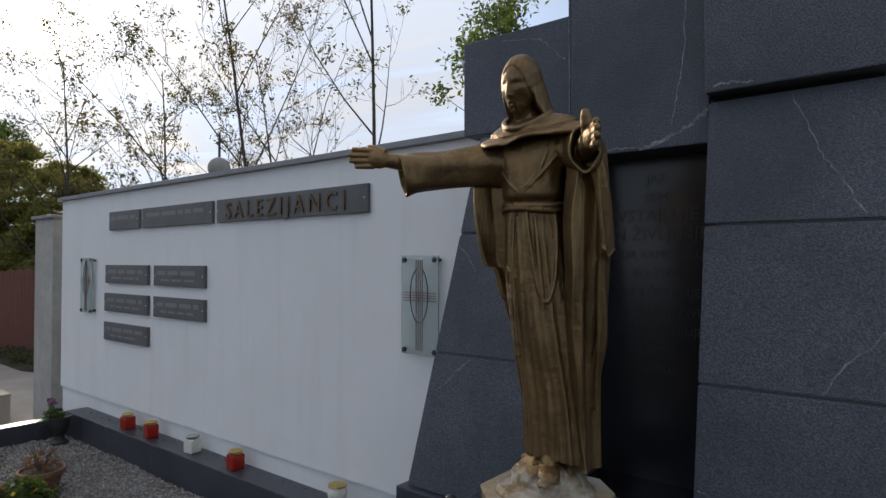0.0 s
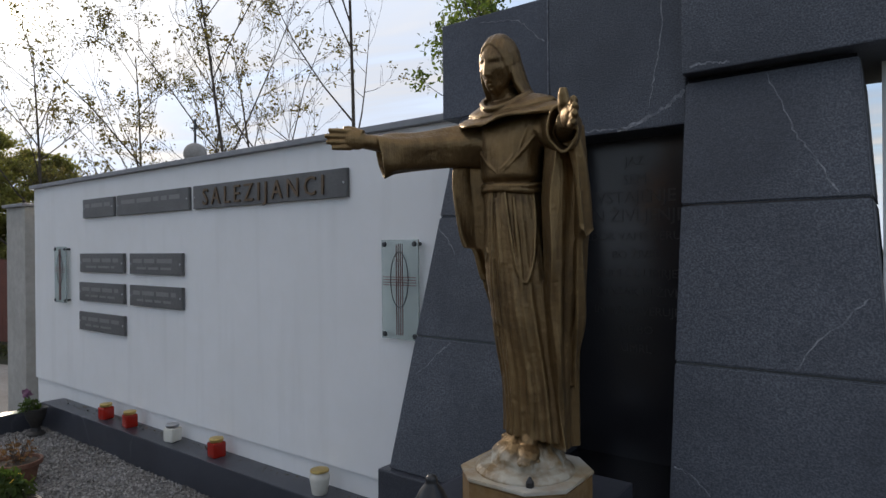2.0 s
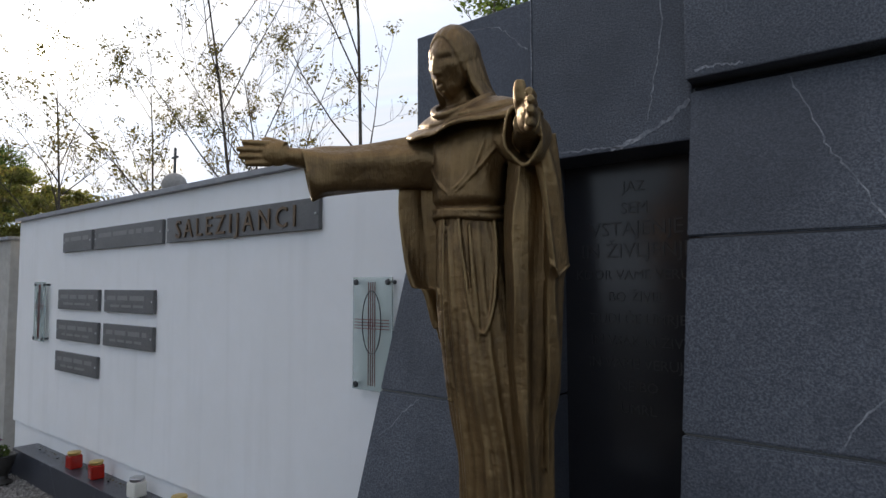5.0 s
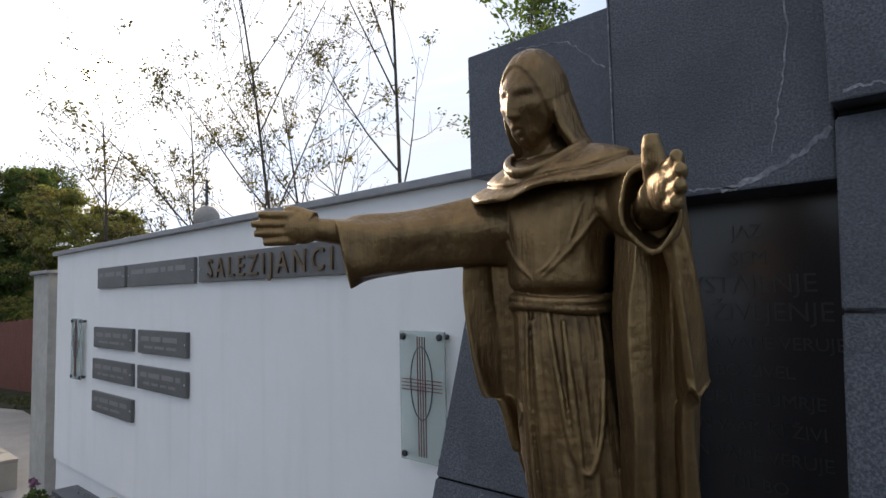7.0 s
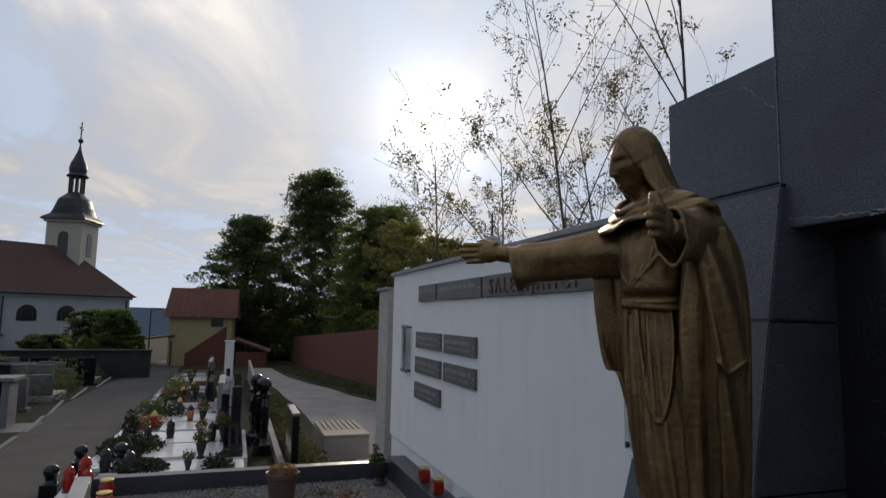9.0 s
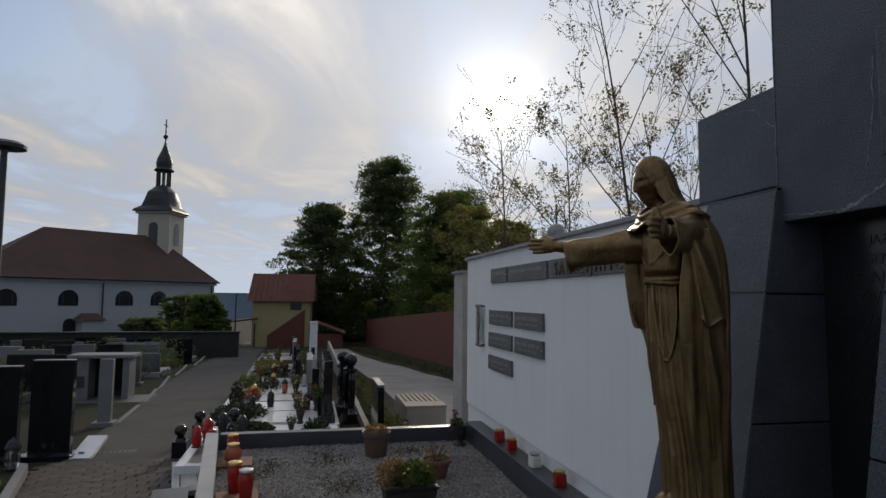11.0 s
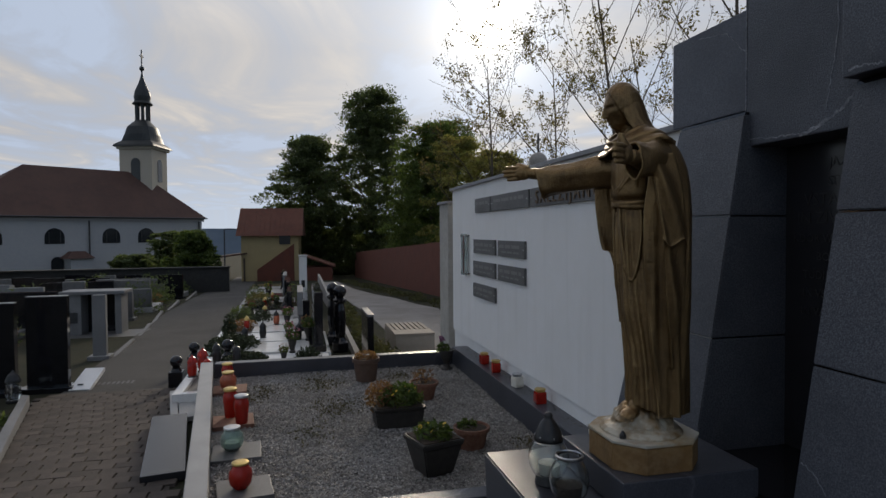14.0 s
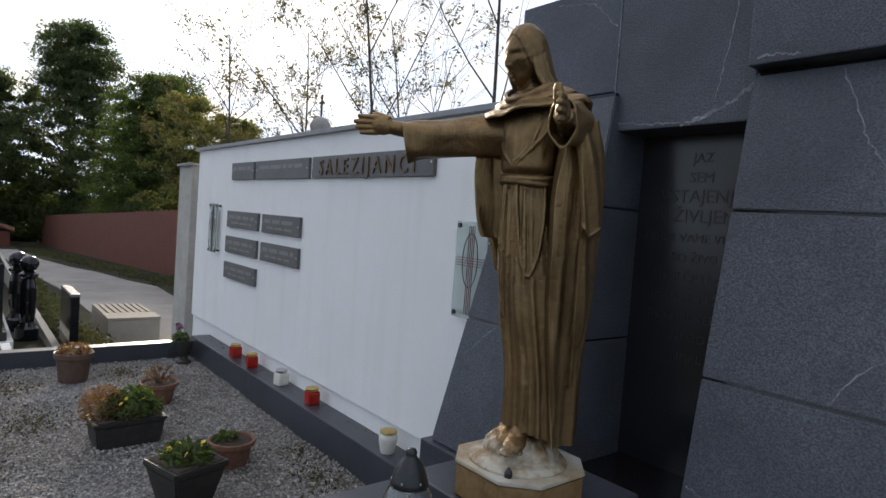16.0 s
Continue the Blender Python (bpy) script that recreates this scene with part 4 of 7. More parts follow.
    # raised arm with a deep hanging cuff
    limb([(0.07, 0.0, 1.755, 0.048, 0.045), (0.112, -0.012, 1.748, 0.050, 0.046), (0.148, -0.045, 1.735, 0.050, 0.044), (0.172, -0.085, 1.727, 0.050, 0.040), (0.186, -0.118, 1.724, 0.053, 0.037), (0.192, -0.138, 1.722, 0.056, 0.036)], 40, 0.045, hollow=0.06)
    limb([(0.175, -0.09, 1.722, 0.026, 0.026), (0.200, -0.135, 1.729, 0.023, 0.023), (0.216, -0.165, 1.732, 0.020, 0.022)], 12)
    hand(Vector((0.212, -0.162, 1.734)), Vector((0.66, -0.75, 0.0)), -1, 0.22, 1.02, 1.36)
    # shoulder cape in two tiers, its flaps meeting low on the chest
    rings = []
    for k, (a, b, z, drop) in enumerate(((0.046, 0.046, 1.846, 0.022), (0.062, 0.058, 1.844, 0.028), (0.090, 0.068, 1.835, 0.026), (0.118, 0.074, 1.822, 0.022), (0.126, 0.079, 1.814, 0.022), (0.124, 0.077, 1.806, 0.020), (0.142, 0.081, 1.804, 0.020), (0.158, 0.086, 1.797, 0.018), (0.168, 0.090, 1.788, 0.014), (0.165, 0.088, 1.780, 0.012), (0.14, 0.066, 1.780, 0.0), (0.06, 0.05, 1.80, 0.0))):
        ring = []
        for q in range(96):
            t = 2 * math.pi * q / 96
            front = max(0.0, -math.sin(t))
            out = max(0.0, min(1.0, (a - 0.06) / 0.1))
            # the flaps overlap at the middle of the chest
            meet = math.exp(-((t - 4.55) / 0.16) ** 2)
            f = 1 + out * (0.022 * math.cos(6 * t + 0.9) + 0.014 * math.cos(11 * t + 2 * k))
            ring.append((-0.014 + a * f * math.cos(t), -0.004 + b * f * math.sin(t) - 0.012 * front, z - drop * front ** 2 - 0.005 * out * meet + 0.06 * a * math.cos(t) + 0.004 * out * math.cos(5 * t + 0.6)))
        rings.append(ring)
    merge(bm, loft(rings))
    roll = [(-0.018 + 0.064 * math.cos(t), -0.018 + (0.074 if math.sin(t) < 0 else 0.05) * math.sin(t), 1.846 - 0.044 * max(0, -math.sin(t)) ** 1.4) for t in [2 * math.pi * q / 40 for q in range(41)]]
    merge(bm, tube(roll, 0.0078, 12))
    # head, turned to its right and bowed
    hb = bmesh.new()
    merge(hb, ball(1.0, (0, 0, 0), (0.0445, 0.056, 0.075), 6))

    def bump(x, z, cx, cz, sx, sz):
        return math.exp(-((x - cx) / sx) ** 2 - ((z - cz) / sz) ** 2)

    for v in hb.verts:
        x, y, z = v.co
        if z < -0.01:
            v.co.x *= 1 - 0.30 * ((-0.01 - z) / 0.066) ** 1.7
        if y < 0.01:
            w, ax = min(1.0, (0.01 - y) / 0.03), abs(x)
            # flat planes of forehead and cheeks
            dy = 0.004 * bump(x, z, 0, 0.045, 0.04, 0.02)
            # sockets, lids and brow
            dy += 0.0075 * bump(ax, z, 0.0190, 0.0065, 0.0115, 0.0080) - 0.0045 * bump(ax, z, 0.0195, 0.0040, 0.0085, 0.0052)
            dy -= 0.0018 * math.exp(-((z - 0.0215 + 5.0 * (ax - 0.012) ** 2) / 0.0065) ** 2) * math.exp(-(ax / 0.036) ** 4)
            # long straight nose
            ridge = max(0.0, min(1.0, (0.020 - z) / 0.040)) * max(0.0, min(1.0, (z + 0.026) / 0.005))
            dy -= (0.0035 + 0.0100 * ridge) * min(1.0, ridge * 4) * math.exp(-(x / (0.0038 + 0.0030 * ridge)) ** 2)
            dy -= 0.0028 * bump(ax, z, 0.0085, -0.0195, 0.0042, 0.0045)
            # cheekbones and hollows
            dy += 0.0050 * bump(ax, z, 0.0275, -0.030, 0.011, 0.016) - 0.0032 * bump(ax, z, 0.031, -0.006, 0.010, 0.008)
            # moustache, lips, beard
            dy -= 0.0026 * math.exp(-((z + 0.0315 + 0.55 * ax) / 0.0042) ** 2) * math.exp(-(ax / 0.020) ** 4)
            dy -= 0.0030 * bump(x, z, 0, -0.0445, 0.0095, 0.0034) - 0.0036 * bump(x, z, 0, -0.0390, 0.0130, 0.0020)
            dy += 0.0035 * bump(x, z, 0, -0.0505, 0.010, 0.0030)
            beard = max(0.0, min(1.0, (-z - 0.046 + 0.35 * ax) / 0.010)) * max(0.0, min(1.0, 1.6 - abs(z + 0.058) / 0.02))
            dy -= beard * (0.0040 + 0.0016 * math.sin(420 * x + 90 * z)) * math.exp(-(ax / 0.036) ** 4)
            v.co.y += dy * w
    head_place = pose(-0.026, -0.052, 1.917, 12, 3, -3)
    merge(hb, tube([(0, 0.0, -0.035), (0, 0.012, -0.075), (0, 0.032, -0.125)], [0.029, 0.030, 0.038], 20))
    merge(bm, hb, head_place)
    # smooth cap of hair, parted in the middle, framing the face
    cap = ball(1.0, (0, 0, 0), (1, 1, 1), 6)
    for v in cap.verts:
        u = v.co.copy()
        x, y, z = 0.0510 * u.x, 0.009 + 0.0630 * u.y, 0.005 + 0.0790 * u.z
        strand = 1 + 0.006 * math.cos(26 * math.atan2(u.x, max(0.05, u.z + 0.6)) + 3 * u.y) - 0.035 * math.exp(-(u.x / 0.06) ** 2) * max(0.0, u.z) * (1 if u.y < 0.3 else 0)
        q = (x / 0.0400) ** 2 + ((z + 0.024) / (0.077 - 0.12 * abs(x))) ** 2
        face = max(0.0, min(1.0, (1.18 - q) / 0.22)) if y < 0.012 else 0.0
        k = strand * (1 - 0.26 * face)
        v.co = Vector((x * k, 0.009 + (y - 0.009) * k, z * k))
    merge(bm, cap, head_place)
    # long hair behind and beside the face, down on to the shoulders
    hair = smooth_rows([
        # z, centre x, centre y, half width, half depth, start angle, end angle
        (1.962, -0.028, -0.036, 0.040, 0.046, -22, 192), (1.935, -0.027, -0.035, 0.050, 0.058, -34, 204), (1.900, -0.025, -0.030, 0.057, 0.064, -40, 212), (1.870, -0.022, -0.020, 0.060, 0.065, -42, 214),
        (1.845, -0.016, -0.006, 0.066, 0.064, -42, 212), (1.825, -0.010, 0.006, 0.072, 0.060, -38, 208), (1.805, -0.008, 0.012, 0.070, 0.052, -34, 204)], 40)
    rings = []
    for z, cx, cy, a, b, s0, s1 in hair:
        ring = []
        for k in range(64):
            t = radians(s0 + 4 + (s1 - s0) * k / 63)
            f = 1 + 0.008 * math.cos(22 * t + 6 * z) + 0.010 * math.cos(7 * t + 16 * z)
            ring.append((cx + a * f * math.cos(t), cy + b * f * math.sin(t), z))
        for x, y, zz in reversed(ring[:64]):
            ring.append((cx + (x - cx) * 0.74, cy + (y - cy) * 0.74, zz))
        rings.append(ring)
    merge(bm, loft(rings))
    # feet and rock
    for x, y, z, turn in ((0.058, -0.062, 0.950, 28),):
        fb = bmesh.new()
        merge(fb, ball(0.021, (0, 0.03, 0.006), (1.0, 1.5, 1.0)))
        merge(fb, ball(0.022, (0, -0.01, 0.0), (1.15, 1.6, 0.62)))
        for k in range(5):
            merge(fb, ball(0.0085 - 0.0008 * k, (-0.018 + 0.0095 * k, -0.042 + 0.004 * abs(k - 1), -0.006), (1, 1.5, 0.9), 1))
        merge(bm, fb, pose(x, y, z, 16, 0, turn) @ Matrix.Scale(1.15, 4))
    rock = ball(1.0, (0, 0, 0), (1, 1, 1), 4)
    for v in rock.verts:
        u = v.co.normalized()
        f = 1 + 0.10 * noise.noise(u * 2.3) + 0.05 * noise.noise(u * 6.0) + 0.03 * noise.noise(u * 13)
        strata = 1 + 0.05 * math.sin(70 * u.z + 9 * u.x + 3 * noise.noise(u * 4))
        v.co = Vector((0.016 + 0.096 * u.x * f * strata, 0.002 + 0.098 * u.y * f * strata, Z + 0.004 + max(-0.02, 0.112 * u.z * f)))
    merge(bm, rock)
    merge(bm, lathe([(0.128, Z - 0.002), (0.130, Z + 0.010), (0.118, Z + 0.022), (0.09, Z + 0.03)], 40), Matrix.Translation((0.01, 0.0, 0)))
    bmesh.ops.transform(bm, matrix=Matrix.Translation((0, 0, -Z)), verts=bm.verts)
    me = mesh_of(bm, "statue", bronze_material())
    ob = new("statue", me)
    ob.matrix_basis = pose(STATUE_X, STATUE_Y, Z)
    rm = ob.modifiers.new("cast", "REMESH")
    rm.mode, rm.voxel_size, rm.use_smooth_shade = "VOXEL", 0.0022, True
    sm = ob.modifiers.new("soften", "SMOOTH")
    sm.factor, sm.iterations = 0.5, 2
    tagged(ob, "golden-brown bronze robed figure with outstretched arms on a rock", "statue")


build_statue()


def build_plinth():
    p = thing("statue_plinth", (1.013, 2.995, 0.786), "octagonal wooden-brown plinth with a whitish top under the statue", "plinth")
    def octagon(r, cut):
        return [(-cut, -r), (cut, -r), (r, -cut), (r, cut), (cut, r), (-cut, r), (-r, cut), (-r, -cut)]
    wood = mat("aged_bronze_side", (0.26, 0.15, 0.055), 0.55, 0.3, grain=(9.0, (0.15, 0.085, 0.035), 0.7), stain=(30.0, (0.34, 0.23, 0.12), 0.5), bump=(40.0, 0.3))
    part("side", prism(octagon(0.150, 0.078), 0.0, 0.082, 0.003), wood, p, "brown metal side")
    part("top", prism(octagon(0.153, 0.080), 0.083, 0.092, 0.002), ROCK_PAINT, p, "whitish worn top")
    part("pin", lathe([(0.010, 0.092), (0.010, 0.104), (0.006, 0.110), (0.003, 0.116)], 12), BLACK_PLASTIC, p, "small dark pin").location = (0.072, -0.112, 0)


build_plinth()

# ---- on the white wall ----
def build_plaque(x0, x1, z0, z1, label, text=None, rows=2, seed=0):
    p = thing("stone_plaque", ((x0 + x1) / 2, WALL_Y, (z0 + z1) / 2), label, "plaque", "plaques on the white wall")
    w, h = (x1 - x0) / 2, (z1 - z0) / 2
    slab = part("slab", box(-w, w, -0.022, -0.001, -h, h, 0.003), PLAQUE, p)
    rnd = random.Random(seed)
    if text:
        lettering(text, h * 2.0, DARK_BRONZE, slab, (-0.02, -0.0265, -h * 0.70), "letters", 0.004, space=1.40)
    else:
        for k in range(rows):
            zc = h * 0.28 if k == 0 else -h * 0.42
            hh = h * (0.20 if k == 0 else 0.11)
            x, end = -w * (0.86 if k == 0 else 0.7), w * (0.78 if k == 0 else 0.62)
            while x < end - 0.05:
                ln = min(rnd.uniform(0.06, 0.2), end - x)
                part("bar", box(x, x + ln, -0.0228, -0.0216, zc - hh, zc + hh), LETTER_PALE, slab, "pale unreadable line")
                x += ln + 0.03
    for sx in (-1, 1):
        s = lathe([(0.006, 0.0), (0.006, 0.003), (0.003, 0.005)], 10)
        bmesh.ops.transform(s, matrix=pose(sx * (w - 0.02), -0.022, 0, 90, 0, 0), verts=s.verts)
        part("screw", s, STEEL, slab, "small steel screw")
    return p


build_plaque(-3.257, -2.757, 1.709, 1.852, "short grey granite plaque with a worn line, on the white wall", rows=1, seed=1)
build_plaque(-2.707, -1.765, 1.709, 1.852, "grey granite plaque with weathered brown letters, on the white wall", rows=1, seed=2)
build_plaque(-1.712, -0.359, 1.709, 1.852, "long grey granite plaque with raised brown letters, on the white wall", text="SALEZIJANCI")
for k, (x0, x1, z0, z1) in enumerate(((-3.316, -2.616, 1.295, 1.438), (-2.526, -1.850, 1.293, 1.437), (-3.33, -2.616, 1.074, 1.217), (-2.528, -1.850, 1.074, 1.217), (-3.335, -2.612, 0.848, 0.989))):
    build_plaque(x0, x1, z0, z1, "grey granite name plaque with two engraved lines, on the white wall", seed=10 + k)


def build_glass_panel(x0, x1):
    g = thing("glass_plate", ((x0 + x1) / 2, WALL_Y, 1.268), "greenish glass panel with an engraved cross, on four steel studs", "wall panel", "glass panels on the white wall")
    w, h = (x1 - x0) / 2, 0.225
    pane = part("pane", box(-w, w, -0.040, -0.032, -h, h, 0.001), FROST, g)
    pane.visible_shadow = False
    for sx in (-1, 1):
        for sz in (-1, 1):
            s = lathe([(0.009, 0.0), (0.009, 0.032), (0.012, 0.033), (0.012, 0.046), (0.009, 0.049)], 14)
            bmesh.ops.transform(s, matrix=pose(sx * (w - 0.02), 0, sz * (h - 0.02), 90, 0, 0), verts=s.verts)
            part("stud", s, IRON, g, "dark steel stud")
    for k in range(4):
        xx = -0.018 + 0.012 * k
        part("upright_line", box(xx - 0.0016, xx + 0.0016, -0.0425, -0.0405, -h + 0.02, h - 0.02), RED_ENAMEL, pane)
        zz = 0.02 + 0.012 * k
        part("cross_line", box(-w + 0.012, w - 0.012, -0.0432, -0.0412, zz - 0.0016, zz + 0.0016), RED_ENAMEL, pane)
    ring = tube([(0.052 * math.cos(t), -0.0425, 0.045 + 0.125 * math.sin(t)) for t in [2 * math.pi * q / 40 for q in range(41)]], 0.0018, 6)
    part("oval_line", ring, IRON, pane)


build_glass_panel(-0.116, 0.102)
build_glass_panel(-3.745, -3.527)


def build_wall_globe():
    g = thing("stone_globe", (-1.97, 3.86, 2.032), "grey stone globe with a small metal cross on the wall top", "finial")
    part("globe", ball(0.075, (0, 0, 0.066), sub=4), CONCRETE, g, smooth=True)
    part("cross_post", box(-0.006, 0.006, -0.006, 0.006, 0.13, 0.30), IRON, g)
    part("cross_arm", box(-0.035, 0.035, -0.0055, 0.0055, 0.235, 0.247), IRON, g)


build_wall_globe()


# ---- lanterns and candles ----
def red_cube_candle(x, y, z, turn, label, lit=False, pale=False):
    c = thing("grave_candle", (x, y, z), label, "candle", "candles on the granite ledge", turn)
    body = box(-0.040, 0.040, -0.040, 0.040, 0.0, 0.088, 0.011)
    jar = part("jar", body, WAX if pale else RED_GLASS, c)
    part("rim", lathe([(0.034, 0.088), (0.038, 0.09), (0.038, 0.096), (0.035, 0.098)], 20), GOLD_LID if not pale else STEEL, jar, "thin metal rim")
    part("lid", lathe([(0.041, 0.098), (0.042, 0.105), (0.039, 0.110), (0.012, 0.113)], 22), GOLD_LID if not pale else STEEL, c, "gilt metal lid" if not pale else "dull metal lid", smooth=False)


red_cube_candle(-2.78, 3.635, 0.25, 4, "red grave candle with a gilt lid on the granite ledge")
red_cube_candle(-2.43, 3.635, 0.25, -6, "red grave candle with a gilt lid on the granite ledge")
red_cube_candle(-1.89, 3.64, 0.25, 10, "whitish burnt-down grave candle on the granite ledge", pale=True)
red_cube_candle(-1.40, 3.635, 0.25, -3, "red grave candle with a gilt lid on the granite ledge")


def jar_candle(name, x, y, z, r, h, glass, lid, label, group="", round_=True, inside=WAX):
    c = thing(name, (x, y, z), label, "candle", group)
    if round_:
        prof = [(r * 0.55, 0.0), (r * 0.62, 0.004), (r * 0.92, h * 0.22), (r, h * 0.45), (r * 0.93, h * 0.66), (r * 0.66, h * 0.84), (r * 0.60, h * 0.90), (r * 0.66, h * 0.93)]
    else:
        prof = [(r * 0.72, 0.0), (r * 0.78, 0.006), (r * 0.86, h * 0.3), (r * 0.98, h * 0.6), (r, h * 0.72), (r * 0.86, h * 0.84), (r * 0.80, h * 0.90), (r * 0.84, h * 0.93)]
    inner = [(max(a - 0.004, 0.002), max(b, 0.006)) for a, b in prof]
    jar = part("jar", lathe(prof + inner[::-1], 28, cap=False), glass, c, smooth=True)
    part("wax", lathe([(r * 0.5, 0.007), (r * 0.62, h * 0.15), (r * 0.66, h * 0.35), (r * 0.1, h * 0.36)], 18), inside, c, "burnt wax inside")
    if lid:
        lr = prof[-1][0]
        part("lid", lathe([(lr * 1.08, h * 0.92), (lr * 1.12, h * 0.95), (lr * 1.08, h), (lr * 0.7, h * 1.03), (lr * 0.1, h * 1.04)], 24), lid, c, "metal lid")
    else:
        lr = prof[-1][0]
        part("rim", lathe([(lr, h * 0.92), (lr * 1.08, h * 0.94), (lr * 1.08, h * 0.97), (lr * 0.95, h * 0.985), (lr * 0.9, h * 0.96)], 24, cap=False), STEEL, jar, "pale metal rim")
    return c


jar_candle("grave_candle", -0.50, 3.625, 0.25, 0.050, 0.118, WAX, GOLD_LID, "squat whitish grave candle with a gilt lid on the ledge", "candles on the granite ledge", False)


def globe_lantern():
    c = thing("globe_lantern", (0.925, 2.705, 0.692), "clear glass globe lantern with a black pointed lid on the step", "lantern")
    prof = [(0.040, 0.030), (0.052, 0.038), (0.064, 0.066), (0.067, 0.090), (0.062, 0.116), (0.048, 0.138), (0.042, 0.145)]
    part("globe", lathe(prof + [(a - 0.003, b) for a, b in prof[::-1]], 32, cap=False), GLASS, c, smooth=True)
    part("foot", lathe([(0.044, 0.0), (0.046, 0.006), (0.042, 0.024), (0.040, 0.032)], 28), BLACK_PLASTIC, c, "black plastic foot")
    part("wax", lathe([(0.03, 0.034), (0.034, 0.07), (0.004, 0.072)], 18), WAX, c, "white candle inside")
    lid = part("lid", lathe([(0.044, 0.143), (0.048, 0.148), (0.045, 0.158), (0.040, 0.176), (0.028, 0.200), (0.016, 0.214), (0.013, 0.219), (0.015, 0.225), (0.011, 0.233), (0.003, 0.236)], 28), BLACK_PLASTIC, c, "black pointed lid", smooth=True)
    for k in range(6):
        t = 2 * math.pi * k / 6
        h = ball(0.0042, (0.0445 * math.cos(t), 0.0445 * math.sin(t), 0.160), (0.6, 0.6, 1.0), 1)
        part("air_hole", h, STEEL, lid, "small bright air hole")


globe_lantern()
jar_candle("open_lantern", 1.06, 2.715, 0.692, 0.062, 0.146, GLASS, None, "open clear glass globe lantern with a pale rim on the step", inside=SOIL)


def clay_tile(x, y, turn, size, material, label):
    t = thing("paving_tile", (x, y, GRAVEL_Z), label, "tile", "tiles laid on the gravel", turn)
    part("slab", box(-size / 2, size / 2, -size / 2, size / 2, -0.012, 0.022, 0.004), material, t)


clay_tile(-1.42, 1.50, 4, 0.31, PLAQUE, "grey stone tile laid on the gravel under a lantern")
clay_tile(-2.13, 1.41, 6, 0.30, TERRACOTTA, "reddish clay tile laid on the gravel under two candles")
clay_tile(-3.13, 1.28, 3, 0.30, TERRACOTTA, "reddish clay tile laid on the gravel under candles")
clay_tile(-0.80, 1.60, 8, 0.30, PLAQUE, "grey stone tile laid on the gravel under a lantern")
TILE_Z = GRAVEL_Z + 0.022
TEAL_GLASS = mat("greenish_glass", (0.55, 0.72, 0.68), 0.1, alpha_trans=0.85, grain=(30.0, (0.7, 0.8, 0.78), 0.5))
AMBER = mat("pinkish_glass", (0.72, 0.25, 0.14), 0.12, alpha_trans=0.6, grain=(30.0, (0.6, 0.16, 0.08), 0.5))
jar_candle("glass_lantern", -1.45, 1.47, TILE_Z, 0.075, 0.155, TEAL_GLASS, STEEL, "round greenish glass lantern with a pale lid on a tile", "lanterns by the kerb")
jar_candle("red_candle", -2.03, 1.48, TILE_Z, 0.056, 0.215, RED_GLASS, STEEL, "tall red grave candle with a silver lid on a tile", "lanterns by the kerb", False)
jar_candle("red_candle", -2.22, 1.38, TILE_Z, 0.056, 0.225, RED_GLASS, GOLD_LID, "tall red grave candle with a gilt lid on a tile", "lanterns by the kerb", False)
jar_candle("glass_lantern", -3.10, 1.27, TILE_Z, 0.075, 0.165, AMBER, GOLD_LID, "round pinkish glass lantern with a gilt lid on a tile", "lanterns by the kerb")
jar_candle("red_candle", -3.42, 1.23, GRAVEL_Z, 0.055, 0.20, RED_GLASS, GOLD_LID, "red grave candle with a gilt lid on the gravel", "lanterns by the kerb", False)
jar_candle("glass_lantern", -0.80, 1.58, TILE_Z, 0.066, 0.15, RED_GLASS, GOLD_LID, "round red glass lantern with a gilt lid on a tile", "lanterns by the kerb")


# ---- plants ----
def leaf_cloud(n, spread, size, seed, flat=1.0, centre=(0, 0, 0), core=0.35):
    """Many small folded leaves scattered through a mound."""
    rnd = np.random.RandomState(seed)
    d = rnd.normal(size=(n, 3))
    d /= np.linalg.norm(d, axis=1)[:, None]
    r = (core + (1 - core) * rnd.rand(n)) ** 0.6
    p = d * r[:, None] * np.array(spread) + np.array(centre)
    a = rnd.normal(size=(n, 3)); a /= np.linalg.norm(a, axis=1)[:, None]
    b = np.cross(a, rnd.normal(size=(n, 3))); b /= np.linalg.norm(b, axis=1)[:, None]
    c = np.cross(a, b)
    s = size * (0.6 + 0.8 * rnd.rand(n))[:, None]
    v = np.stack([p - a * s, p + b * s * 0.42 + c * s * 0.12, p + a * s, p - b * s * 0.42 + c * s * 0.12], 1)
    v[:, :, 2] = centre[2] + (v[:, :, 2] - centre[2]) * flat
    f = np.arange(4 * n).reshape(-1, 4)
    return v.reshape(-1, 3), f


def cloud_part(name, verts, faces, material, parent, label="", stuff=False):
    me = bpy.data.meshes.new(name)
    me.from_pydata(verts.tolist(), [], faces.tolist())
    me.materials.append(material)
    ob = new(name, me)
    ob.parent = parent
    if label:
        ob["label"] = label
    if stuff:
        ob["kind"] = "stuff"
    return ob


def flowers(parent, n, spread, z, size, material, seed, name="flower"):
    rnd = random.Random(seed)
    for k in range(n):
        t, q = rnd.uniform(0, 6.28), math.sqrt(rnd.random())
        b = bmesh.new()
        for j in range(5):
            a = 2 * math.pi * j / 5
            pet = ball(size * 0.5, (size * 0.45 * math.cos(a), size * 0.45 * math.sin(a), 0), (1, 1, 0.3), 1)
            merge(b, pet)
        o = part(name, b, material, parent, "small open flower")
        o.matrix_basis = pose(spread[0] * q * math.cos(t), spread[1] * q * math.sin(t), z + rnd.uniform(-0.01, 0.03), rnd.uniform(-50, 50), rnd.uniform(-50, 50), 0)


